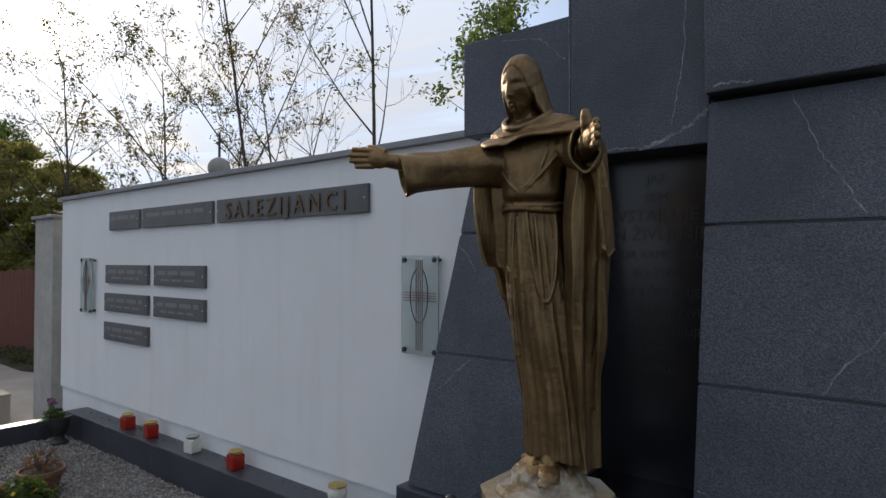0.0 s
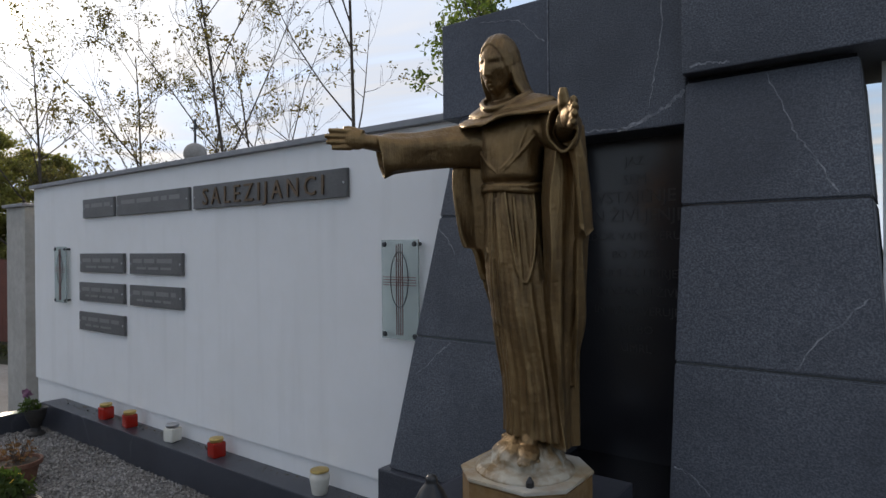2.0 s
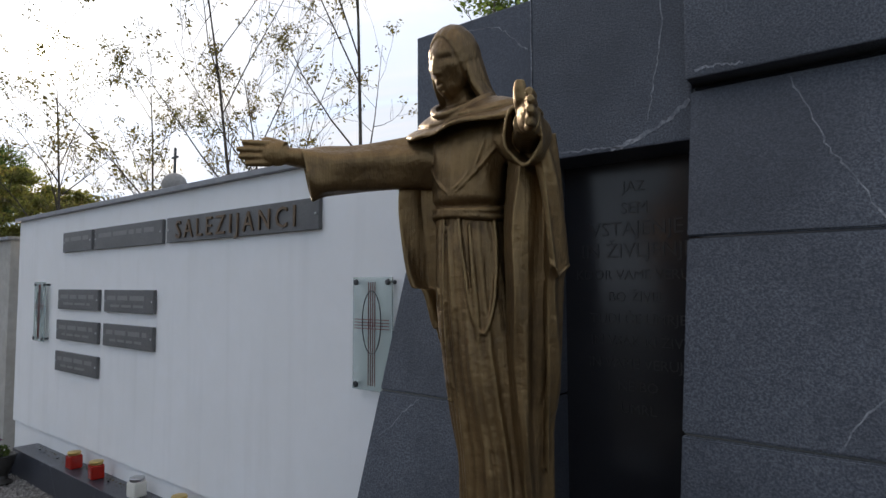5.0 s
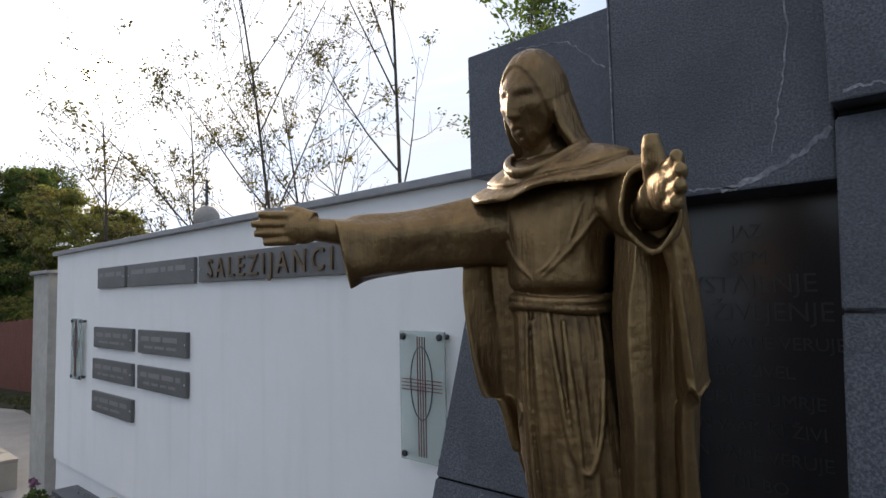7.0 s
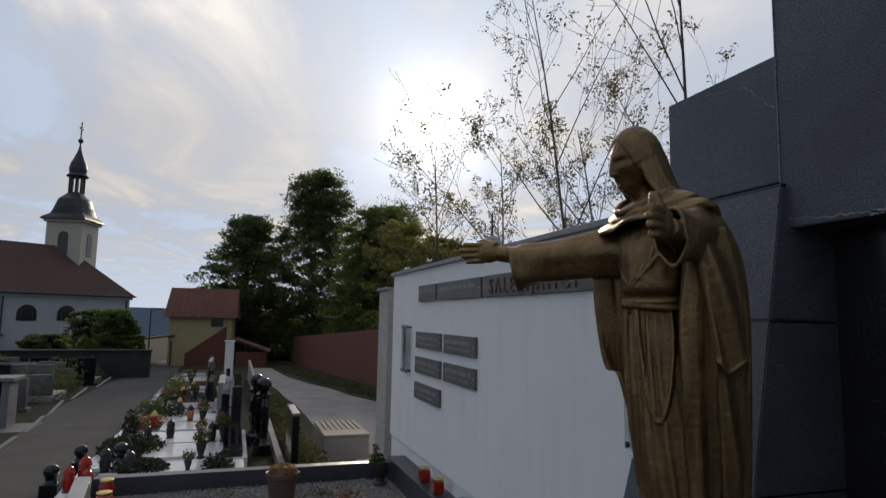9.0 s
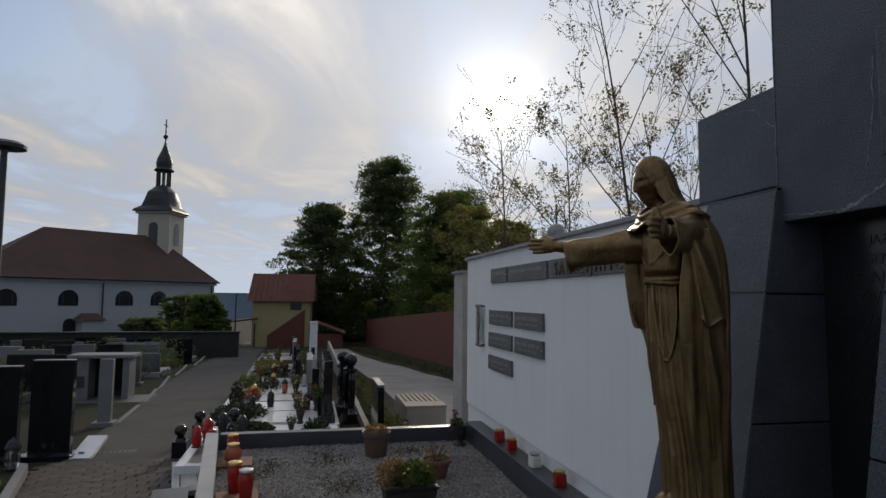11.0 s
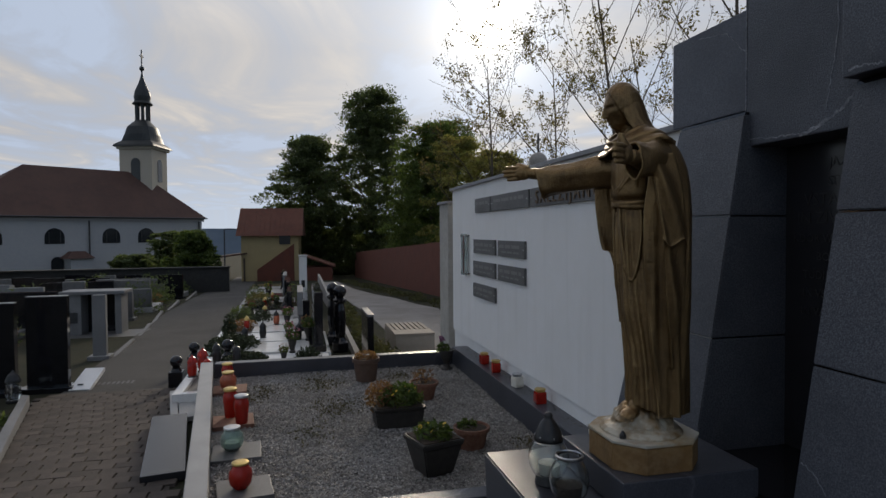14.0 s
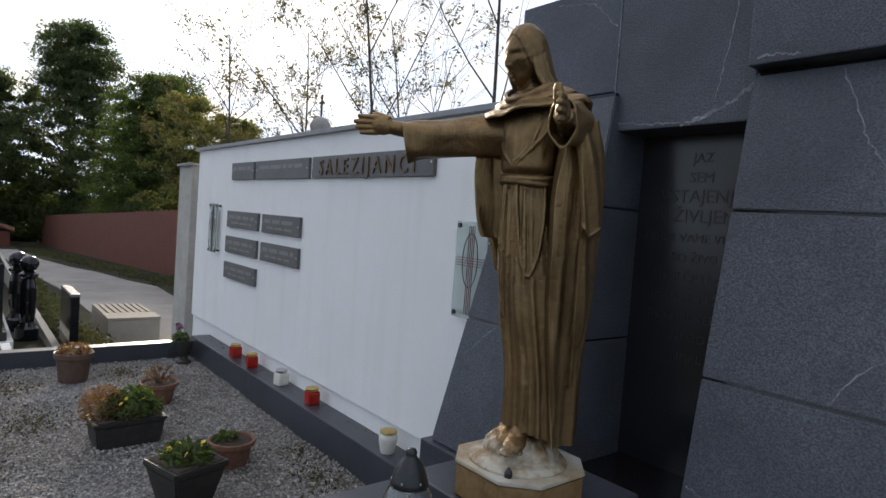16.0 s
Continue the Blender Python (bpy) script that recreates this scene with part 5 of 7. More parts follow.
def pot_round(x, y, z, r0, r1, h, material, label, plant, seed, category="flower pot"):
    p = thing("flower_pot", (x, y, z), label, category, "pots on the gravel")
    prof = [(r0, 0.0), (r0 + (r1 - r0) * 0.75, h * 0.78), (r1 * 1.0, h * 0.80), (r1 * 1.06, h * 0.82), (r1 * 1.07, h * 0.98), (r1 * 1.03, h), (r1 * 0.95, h * 0.985), (r1 * 0.9, h * 0.86)]
    part("pot", lathe(prof, 36), material, p)
    part("soil", lathe([(r1 * 0.91, h * 0.85), (r1 * 0.9, h * 0.90), (r1 * 0.45, h * 0.93), (0.002, h * 0.94)], 24), SOIL, p)
    plant(p, h, r1, seed)
    return p


def pot_square(x, y, z, w0, w1, d0, d1, h, material, label, plant, seed, turn=0.0):
    p = thing("flower_pot", (x, y, z), label, "flower pot", "pots on the gravel", turn)
    def q(w, d, zz):
        return [(-w, -d, zz), (w, -d, zz), (w, d, zz), (-w, d, zz)]
    pot = part("pot", hexa(q(w0, d0, 0), q(w1 * 0.97, d1 * 0.97, h * 0.86), 0.008), material, p)
    rim = hexa(q(w1 * 1.0, d1 * 1.0, h * 0.84), q(w1 * 1.05, d1 * 1.05, h), 0.006)
    part("rim", rim, material, pot)
    part("soil", box(-w1 * 0.9, w1 * 0.9, -d1 * 0.9, d1 * 0.9, h * 0.97, h + 0.006, 0.003), SOIL, p)
    plant(p, h, w1, seed)
    return p


def plant_pansy(p, h, r, seed):
    v, f = leaf_cloud(420, (r * 0.95, r * 0.9, 0.07), 0.022, seed, centre=(0, 0, h + 0.02))
    cloud_part("leaves", v, f, LEAF, p)
    flowers(p, 7, (r * 0.8, r * 0.7), h + 0.060, 0.015, PETAL_Y, seed)


def plant_mixed(p, h, r, seed):
    v, f = leaf_cloud(900, (r * 1.1, r * 1.4, 0.12), 0.024, seed, centre=(0, 0.03, h + 0.04))
    cloud_part("leaves", v, f, LEAF, p)
    v, f = leaf_cloud(700, (r * 0.95, r * 1.0, 0.13), 0.016, seed + 3, centre=(-0.03, -0.12, h + 0.06))
    cloud_part("heather", v, f, HEATHER, p, "dry brown heather")
    flowers(p, 7, (r * 0.9, r * 1.1), h + 0.105, 0.015, PETAL_Y, seed)


def plant_dry(p, h, r, seed):
    v, f = leaf_cloud(320, (r * 0.95, r * 0.95, 0.06), 0.018, seed, centre=(0, 0, h + 0.01))
    cloud_part("heather", v, f, HEATHER, p, "dry brown plant")


def plant_low(p, h, r, seed):
    v, f = leaf_cloud(170, (r * 0.6, r * 0.6, 0.05), 0.016, seed, centre=(-r * 0.2, -r * 0.2, h * 0.97))
    cloud_part("leaves", v, f, LEAF, p)


def plant_spiky(p, h, r, seed):
    rnd = random.Random(seed)
    b = bmesh.new()
    for k in range(26):
        t, l = rnd.uniform(0, 6.28), rnd.uniform(0.08, 0.17)
        e = (0.07 * math.cos(t), 0.07 * math.sin(t), h + l)
        merge(b, tube([(0.02 * math.cos(t), 0.02 * math.sin(t), h * 0.9), (e[0] * 0.6, e[1] * 0.6, h + l * 0.6), e], [0.0018, 0.0014, 0.0008], 4))
    part("stems", b, BARK, p, "thin bare stems")
    v, f = leaf_cloud(160, (r * 0.9, r * 0.9, 0.07), 0.014, seed, centre=(0, 0, h + 0.05))
    cloud_part("leaves", v, f, HEATHER, p)


pot_round(-3.22, 2.55, GRAVEL_Z, 0.098, 0.128, 0.225, POT_BROWN, "tall brown plastic pot with a dry heather", plant_dry, 21)
pot_square(-1.77, 2.63, GRAVEL_Z, 0.11, 0.125, 0.165, 0.19, 0.155, POT_DARK, "dark oblong planter with green leaves, heather and yellow pansies", plant_mixed, 22, 3)
pot_round(-2.43, 2.97, GRAVEL_Z, 0.085, 0.122, 0.15, TERRACOTTA, "terracotta bowl with dead thin stems", plant_spiky, 23)
pot_square(-0.82, 2.70, GRAVEL_Z, 0.088, 0.135, 0.088, 0.135, 0.215, POT_DARK, "black square flared pot with yellow pansies", plant_pansy, 24, 16)
pot_round(-1.16, 3.04, GRAVEL_Z, 0.085, 0.117, 0.145, TERRACOTTA, "terracotta bowl with a little green in dry soil", plant_low, 25)


def corner_urn():
    u = thing("stone_urn", (-3.47, 3.43, GRAVEL_Z), "dark stone urn with a small leafy plant on the gravel", "urn")
    part("urn", lathe([(0.062, 0.0), (0.064, 0.015), (0.036, 0.035), (0.030, 0.06), (0.044, 0.09), (0.066, 0.14), (0.074, 0.19), (0.082, 0.20), (0.080, 0.208), (0.066, 0.20)], 28), POT_DARK, u, smooth=False)
    v, f = leaf_cloud(150, (0.075, 0.075, 0.06), 0.022, 31, centre=(-0.02, -0.03, 0.22))
    cloud_part("leaves", v, f, LEAF, u)
    b = tube([(-0.02, 0, 0.2), (-0.06, -0.02, 0.27), (-0.09, -0.03, 0.31)], 0.004, 6)
    part("stem", b, BARK, u)
    v, f = leaf_cloud(60, (0.04, 0.03, 0.03), 0.018, 32, centre=(-0.085, -0.03, 0.31))
    cloud_part("blossom", v, f, mat("mauve_blossom", (0.22, 0.10, 0.16), 0.7, island=0.3), u, "wilted mauve blossom")


corner_urn()


# ---- white gravel ----
def build_gravel():
    rnd = np.random.RandomState(5)
    n = 46000
    x = rnd.uniform(-3.70, -0.22, n)
    y = rnd.uniform(1.05, 3.555, n)
    keep = y > 1.055 + (x + 3.8) * 0.1197
    x, y = x[keep], y[keep]
    n = len(x)
    s = rnd.uniform(0.005, 0.011, n)
    base = np.array([(1, 0, 0), (0, 1, 0), (-1, 0, 0), (0, -1, 0), (0, 0, 0.75), (0, 0, -0.75)])
    v = base[None] * (0.65 + 0.6 * rnd.rand(n, 6, 1)) + rnd.normal(scale=0.22, size=(n, 6, 3))
    q = rnd.normal(size=(n, 4)); q /= np.linalg.norm(q, axis=1)[:, None]
    w, i, j, k = q.T
    R = np.stack([np.stack([1 - 2 * (j * j + k * k), 2 * (i * j - k * w), 2 * (i * k + j * w)], -1), np.stack([2 * (i * j + k * w), 1 - 2 * (i * i + k * k), 2 * (j * k - i * w)], -1), np.stack([2 * (i * k - j * w), 2 * (j * k + i * w), 1 - 2 * (i * i + j * j)], -1)], 1)
    v = np.einsum("nab,nkb->nka", R, v) * s[:, None, None] * np.array([1, 1, 0.8])
    hump = 0.006 * np.sin(3.1 * x + 1.2) * np.cos(2.7 * y) + 0.004 * np.sin(7 * x - 5 * y)
    v += np.stack([x, y, GRAVEL_Z - 0.006 + hump + rnd.uniform(0, 0.008, n)], -1)[:, None, :]
    tri = np.array([(0, 1, 4), (1, 2, 4), (2, 3, 4), (3, 0, 4), (1, 0, 5), (2, 1, 5), (3, 2, 5), (0, 3, 5)])
    f = (tri[None] + 6 * np.arange(n)[:, None, None]).reshape(-1, 3)
    me = bpy.data.meshes.new("white_gravel")
    me.from_pydata(v.reshape(-1, 3).tolist(), [], f.tolist())
    me.materials.append(PEBBLE)
    tagged(new("white_gravel", me), "loose white and grey marble gravel in the memorial bed", "gravel", kind="stuff")
    vs, fs = [], []
    off = 0
    for k, (cx, cy, r, cnt) in enumerate(((-2.3, 2.2, 0.42, 420), (-3.2, 2.1, 0.40, 360), (-2.6, 2.7, 0.4, 260), (-3.3, 2.9, 0.34, 220), (-1.7, 2.0, 0.3, 140), (-3.0, 1.6, 0.3, 200), (-0.75, 3.35, 0.22, 170), (-1.1, 3.42, 0.2, 130), (-0.45, 3.2, 0.18, 110), (-2.75, 1.5, 0.22, 130))):
        v, f = leaf_cloud(cnt, (r, r * 0.7, 0.012), 0.012, 60 + k, centre=(cx, cy, GRAVEL_Z + 0.012), core=0.0)
        vs.append(v); fs.append(f + off); off += len(v)
    me = bpy.data.meshes.new("moss")
    me.from_pydata(np.concatenate(vs).tolist(), [], np.concatenate(fs).tolist())
    me.materials.append(MOSS)
    tagged(new("moss", me), "thin tufts of dry moss and weeds between the gravel", "weeds", kind="stuff")


build_gravel()


def build_litter():
    """Dry leaves and grit gathered on the kerb at the foot of the white wall."""
    rnd = np.random.RandomState(77)
    n = 260
    c = np.stack([rnd.uniform(-3.6, 0.1, n), 3.70 - np.abs(rnd.normal(scale=0.03, size=n)), np.full(n, 0.2535)], -1)
    a = rnd.normal(size=(n, 3)) * np.array([1, 1, 0.35]); a /= np.linalg.norm(a, axis=1)[:, None]
    b = np.cross(a, rnd.normal(size=(n, 3)) * 0.3 + np.array([0, 0, 1])); b /= np.linalg.norm(b, axis=1)[:, None]
    s = (0.003 + 0.008 * rnd.rand(n))[:, None]
    v = np.stack([c - a * s, c + b * s * 0.6, c + a * s, c - b * s * 0.6], 1).reshape(-1, 3)
    me = bpy.data.meshes.new("leaf_litter")
    me.from_pydata(v.tolist(), [], np.arange(4 * n).reshape(-1, 4).tolist())
    me.materials.append(MOSS)
    tagged(new("leaf_litter", me), "dry brown leaf litter along the foot of the white wall", "leaf litter", kind="stuff")


build_litter()

# ---- the graves beside the lane ----
def flame_lantern(parent_place, s, label, material, group):
    """Small upright grave lantern: foot, jar and lid."""
    x_far = parent_place[0]
    c = thing("grave_lantern", parent_place, label, "lantern", group)
    part("jar", lathe([(0.035 * s, 0.01 * s), (0.045 * s, 0.05 * s), (0.045 * s, 0.11 * s), (0.035 * s, 0.14 * s)], 16), material, c)
    part("foot", lathe([(0.045 * s, 0), (0.045 * s, 0.012 * s), (0.03 * s, 0.016 * s)], 16), BLACK_PLASTIC, c)
    part("lid", lathe([(0.048 * s, 0.14 * s), (0.046 * s, 0.155 * s), (0.03 * s, 0.19 * s), (0.012 * s, 0.205 * s), (0.004 * s, 0.22 * s)], 16), (RED_GLASS if x_far > -6 else GOLD_LID) if material is RED_GLASS else BLACK_PLASTIC, c, "metal lid")


def ball_post(x, y, z, h, w, r, group="granite ball posts"):
    p = thing("ball_post", (x, y, z), "black polished granite post with a ball on top", "post", group)
    part("shaft", box(-w / 2, w / 2, -w / 2, w / 2, -0.05, h, 0.008), BLACK, p)
    part("collar", lathe([(w * 0.42, h), (w * 0.30, h + 0.03), (w * 0.34, h + 0.05)], 16), BLACK, p)
    part("ball", ball(r, (0, 0, h + 0.045 + r * 0.94), sub=3), BLACK, p, smooth=True)


def baluster_post(x, y, z, h, r):
    p = thing("baluster_post", (x, y, z), "tall turned black granite column with a ball on top", "post", "granite ball posts")
    prof = [(0.13, -0.05), (0.13, 0.10), (0.10, 0.13), (0.075, 0.18), (0.085, 0.3), (0.095, h * 0.55), (0.085, h * 0.75), (0.065, h * 0.88), (0.10, h * 0.92), (0.105, h * 0.96), (0.06, h)]
    part("column", lathe(prof, 20), BLACK, p)
    part("ball", ball(r, (0, 0, h + r * 0.9), sub=3), BLACK, p, smooth=True)


def flower_vase(x, y, z, s, petal, seed, label="dark vase with a bunch of flowers on a grave"):
    s *= 0.62
    p = thing("flower_vase", (x, y, z), label, "vase", "vases on the graves")
    part("vase", lathe([(0.05 * s, 0), (0.055 * s, 0.02 * s), (0.035 * s, 0.05 * s), (0.06 * s, 0.14 * s), (0.075 * s, 0.22 * s), (0.06 * s, 0.22 * s)], 18), POT_DARK, p)
    v, f = leaf_cloud(150, (0.12 * s, 0.12 * s, 0.10 * s), 0.03 * s, seed, centre=(0, 0, 0.29 * s))
    cloud_part("leaves", v, f, LEAF, p)
    v, f = leaf_cloud(46, (0.13 * s, 0.13 * s, 0.10 * s), 0.024 * s, seed + 1, centre=(0, 0, 0.34 * s), core=0.75)
    cloud_part("petals", v, f, petal, p, "bunch of petals")


def mound(x, y, z, spread, n, size, material, seed, label, name="shrub", category="shrub", group="shrubs on the graves"):
    p = thing(name, (x, y, z), label, category, group)
    v, f = leaf_cloud(n, spread, size, seed, centre=(0, 0, spread[2] * 0.45), core=0.2)
    v[:, 2] = np.maximum(v[:, 2], 0.0)
    cloud_part("leaves", v, f, material, p)
    b = bmesh.new()
    rnd = random.Random(seed)
    for k in range(7):
        t = rnd.uniform(0, 6.28)
        merge(b, tube([(0, 0, -0.03), (spread[0] * 0.4 * math.cos(t), spread[1] * 0.4 * math.sin(t), spread[2] * 0.6)], [0.012, 0.005], 5))
    part("stems", b, BARK, p)


GRAVE_LABELS = {"pale": "polished pale grave slab with a low kerb beside the lane", "dark": "dark polished grave slab with a low kerb beside the lane", "grey": "grey granite grave slab with a low kerb beside the lane"}


def grave(x0, x1, y0, y1, top, kind, stone_h, stone_kind, seed):
    """Plot from x0 (near) to x1 (far): kerb frame, ledger slabs, headstone at the y1 side."""
    zg = ground_z((x0 + x1) / 2)
    g = thing("grave", ((x0 + x1) / 2, (y0 + y1) / 2, zg), GRAVE_LABELS[kind], "grave", "graves along the lane")
    m = {"pale": WHITE_MARBLE, "dark": BLACK, "grey": GREY_STONE}[kind]
    hx, hy = abs(x1 - x0) / 2, (y1 - y0) / 2
    for name, b in (("kerb", box(-hx, hx, -hy, -hy + 0.10, -0.1, top, 0.006)), ("kerb", box(-hx, hx, hy - 0.10, hy, -0.1, top, 0.006)),
                    ("kerb", box(-hx, -hx + 0.10, -hy + 0.1, hy - 0.1, -0.1, top, 0.006)), ("kerb", box(hx - 0.10, hx, -hy + 0.1, hy - 0.1, -0.1, top, 0.006))):
        part(name, b, m, g)
    part("bed", box(-hx + 0.1, hx - 0.1, -hy + 0.1, hy - 0.1, -0.1, top - 0.04), SOIL if seed % 2 else PEBBLE_BED, g, "soil bed")
    part("ledger", box(-hx + 0.12, -0.02, -hy + 0.25, hy - 0.3, top - 0.04, top + 0.035, 0.008), m, g, "polished ledger slab")
    part("ledger", box(0.02, hx - 0.12, -hy + 0.55, hy - 0.3, top - 0.04, top + 0.028, 0.008), m, g, "polished ledger slab")
    sm = {"pale": WHITE_MARBLE, "dark": BLACK, "grey": GREY_STONE}[stone_kind]
    if stone_h:
        stone = part("headstone", box(-hx + 0.12, hx - 0.12, hy - 0.22, hy - 0.10, top, top + stone_h, 0.012), sm, g, "polished headstone")
        part("headstone_foot", box(-hx + 0.05, hx - 0.05, hy - 0.30, hy - 0.06, top, top + 0.10, 0.008), sm, g)
        for k in range(3):
            z = top + stone_h * (0.78 - 0.16 * k)
            part("inscription_bar", box(-hx * (0.5 - 0.1 * k), hx * (0.5 - 0.1 * k), hy - 0.2235, hy - 0.2195, z - 0.025, z + 0.025), LETTER_PALE, stone, "pale unreadable line")
    return g


plots = [(-3.95, -5.75, 0.62, 2.30, 0.20, "pale", 0.0, "dark"), (-6.0, -7.9, 0.58, 2.35, 0.22, "pale", 0.85, "dark"), (-8.1, -9.8, 0.56, 2.20, 0.24, "pale", 0.55, "dark"), (-10.0, -11.9, 0.50, 2.10, 0.22, "grey", 0.6, "grey"),
         (-12.2, -14.0, 0.45, 1.85, 0.24, "dark", 0.45, "dark"), (-14.3, -16.2, 0.35, 1.8, 0.22, "grey", 0.6, "dark"), (-16.5, -18.5, 0.25, 1.7, 0.22, "dark", 0.6, "dark"), (-18.8, -21.0, 0.15, 1.6, 0.22, "pale", 0.7, "grey"), (-21.5, -24.0, 0.05, 1.5, 0.22, "grey", 0.6, "dark"), (-24.5, -27.0, -0.15, 1.4, 0.22, "dark", 0.7, "dark")]
for k, pl in enumerate(plots):
    grave(*pl, seed=k)
ball_post(-5.05, 0.47, ground_z(-5.05), 0.22, 0.16, 0.072)
ball_post(-6.15, 0.50, ground_z(-6.15), 0.22, 0.16, 0.072)
ball_post(-5.6, 1.0, ground_z(-5.6) + 0.2, 0.10, 0.14, 0.08)
baluster_post(-7.16, 2.56, ground_z(-7.1) + 0.05, 0.83, 0.105)
baluster_post(-7.95, 2.49, ground_z(-7.7) + 0.05, 0.83, 0.105)

rnd = random.Random(4)
for k, (x, y, s, m) in enumerate(((-4.6, 0.72, 1.15, RED_GLASS), (-4.85, 0.80, 1.3, RED_GLASS), (-5.1, 0.74, 1.0, RED_GLASS), (-4.45, 0.9, 1.1, RED_GLASS), (-4.3, 1.0, 1.0, BLACK_PLASTIC), (-5.3, 0.9, 1.2, BLACK_PLASTIC), (-5.2, 1.15, 1.1, BLACK_PLASTIC),
                               (-7.0, 1.1, 1.1, BLACK_PLASTIC), (-7.3, 1.35, 1.2, BLACK_PLASTIC), (-7.0, 1.9, 1.2, BLACK_PLASTIC), (-8.6, 1.0, 1.1, RED_GLASS), (-9.0, 1.5, 1.2, AMBER), (-10.8, 1.2, 1.1, RED_GLASS), (-11.2, 1.6, 1.2, BLACK_PLASTIC), (-12.9, 1.1, 1.2, RED_GLASS), (-13.2, 1.6, 1.2, BLACK_PLASTIC), (-15.0, 1.2, 1.2, RED_GLASS))):
    plot = next((p for p in plots if p[0] >= x >= p[1]), plots[0])
    flame_lantern((x, y, ground_z((plot[0] + plot[1]) / 2) + plot[4] + 0.03), s, "red plastic grave lantern with a gilt lid on a grave" if m is RED_GLASS else ("amber glass grave lantern on a grave" if m is AMBER else "black metal grave lantern on a grave"), m, "lanterns on the graves")
for k, (x, y, s, m) in enumerate(((-5.12, 1.72, 0.9, HEATHER), (-5.73, 1.82, 1.35, PETAL_P), (-7.1, 1.75, 1.1, PETAL_P), (-6.9, 2.05, 1.5, HEATHER), (-8.8, 1.7, 1.4, PETAL_P), (-11.3, 0.9, 1.1, PETAL_R), (-13.0, 1.35, 1.2, PETAL_R), (-17.5, 1.0, 1.3, PETAL_R), (-19.9, 0.8, 1.3, PETAL_Y), (-22.8, 0.8, 1.4, PETAL_R))):
    plot = next((p for p in plots if p[0] >= x >= p[1]), plots[0])
    flower_vase(x, y, ground_z((plot[0] + plot[1]) / 2) + plot[4] + 0.03, s, m, 200 + 3 * k)
for k, (x, y, sp, n, m) in enumerate(((-5.35, 1.24, (0.26, 0.30, 0.12), 2200, LEAF_CUSHION), (-6.75, 0.95, (0.55, 0.40, 0.15), 3600, LEAF_CUSHION), (-5.15, 2.02, (0.16, 0.18, 0.17), 700, LEAF_CUSHION), (-7.7, 0.80, (0.14, 0.12, 0.30), 700, LEAF_CUSHION), (-8.9, 0.9, (0.3, 0.3, 0.14), 700, HEATHER), (-9.6, 1.2, (0.3, 0.25, 0.2), 700, LEAF_CUSHION),
                                   (-10.8, 0.72, (0.4, 0.28, 0.22), 900, LEAF_DARK), (-12.8, 1.2, (0.4, 0.4, 0.22), 800, LEAF_CUSHION), (-13.8, 0.9, (0.5, 0.35, 0.26), 800, LEAF_SPRING), (-15.1, 0.8, (0.5, 0.4, 0.24), 600, LEAF_DARK), (-17.1, 0.6, (0.6, 0.3, 0.35), 600, LEAF_DARK), (-13.3, 1.85, (0.3, 0.3, 0.45), 500, LEAF_DARK))):
    plot = next((p for p in plots if p[0] >= x >= p[1]), plots[0])
    mound(x, y, ground_z((plot[0] + plot[1]) / 2) + plot[4] - 0.03, sp, n, 0.028, m, 300 + k, "low dark evergreen cushion on a grave" if m in (LEAF_DARK, LEAF_CUSHION) else ("dry brown heather on a grave" if m is HEATHER else "green leafy shrub on a grave"))


def white_stele():
    s = thing("white_stele", (-13.6, 2.03, ground_z(-13.6)), "tall slim pale stone stele with a small niche", "gravestone")
    part("shaft", box(-0.10, 0.10, -0.10, 0.10, -0.1, 1.50, 0.01), WHITE_MARBLE, s)
    part("niche", box(0.095, 0.105, -0.045, 0.045, 0.70, 0.88, 0.004), WINDOW_DARK, s, "dark niche")
    part("cap", box(-0.12, 0.12, -0.12, 0.12, 1.504, 1.54, 0.006), WHITE_MARBLE, s)


white_stele()


def dark_stele():
    s = thing("gravestone", (-6.25, 2.90, ground_z(-6.2)), "thin dark granite gravestone with a pale top", "gravestone", "gravestones")
    part("slab", box(-0.42, 0.42, -0.045, 0.045, -0.1, 0.70, 0.006), BLACK, s)
    part("edge", box(-0.42, 0.42, -0.047, 0.047, 0.702, 0.735, 0.008), GREY_STONE, s, "pale bevelled top edge")


dark_stele()


def bench_box():
    b = thing("stone_bench", (-7.05, 3.66, ground_z(-6.6)), "sand-coloured concrete block bench with a slatted top beside the road", "bench")
    part("block", box(-0.60, 0.59, -0.31, 0.31, -0.1, 0.315, 0.008), BENCH_STONE, b)
    part("front_slab", box(0.18, 0.60, -0.315, 0.315, 0.317, 0.345, 0.005), BENCH_STONE, b)
    for k in range(8):
        y = -0.28 + 0.08 * k
        part("slat", box(-0.60, 0.16, y - 0.026, y + 0.026, 0.322, 0.345, 0.004), BENCH_STONE, b)


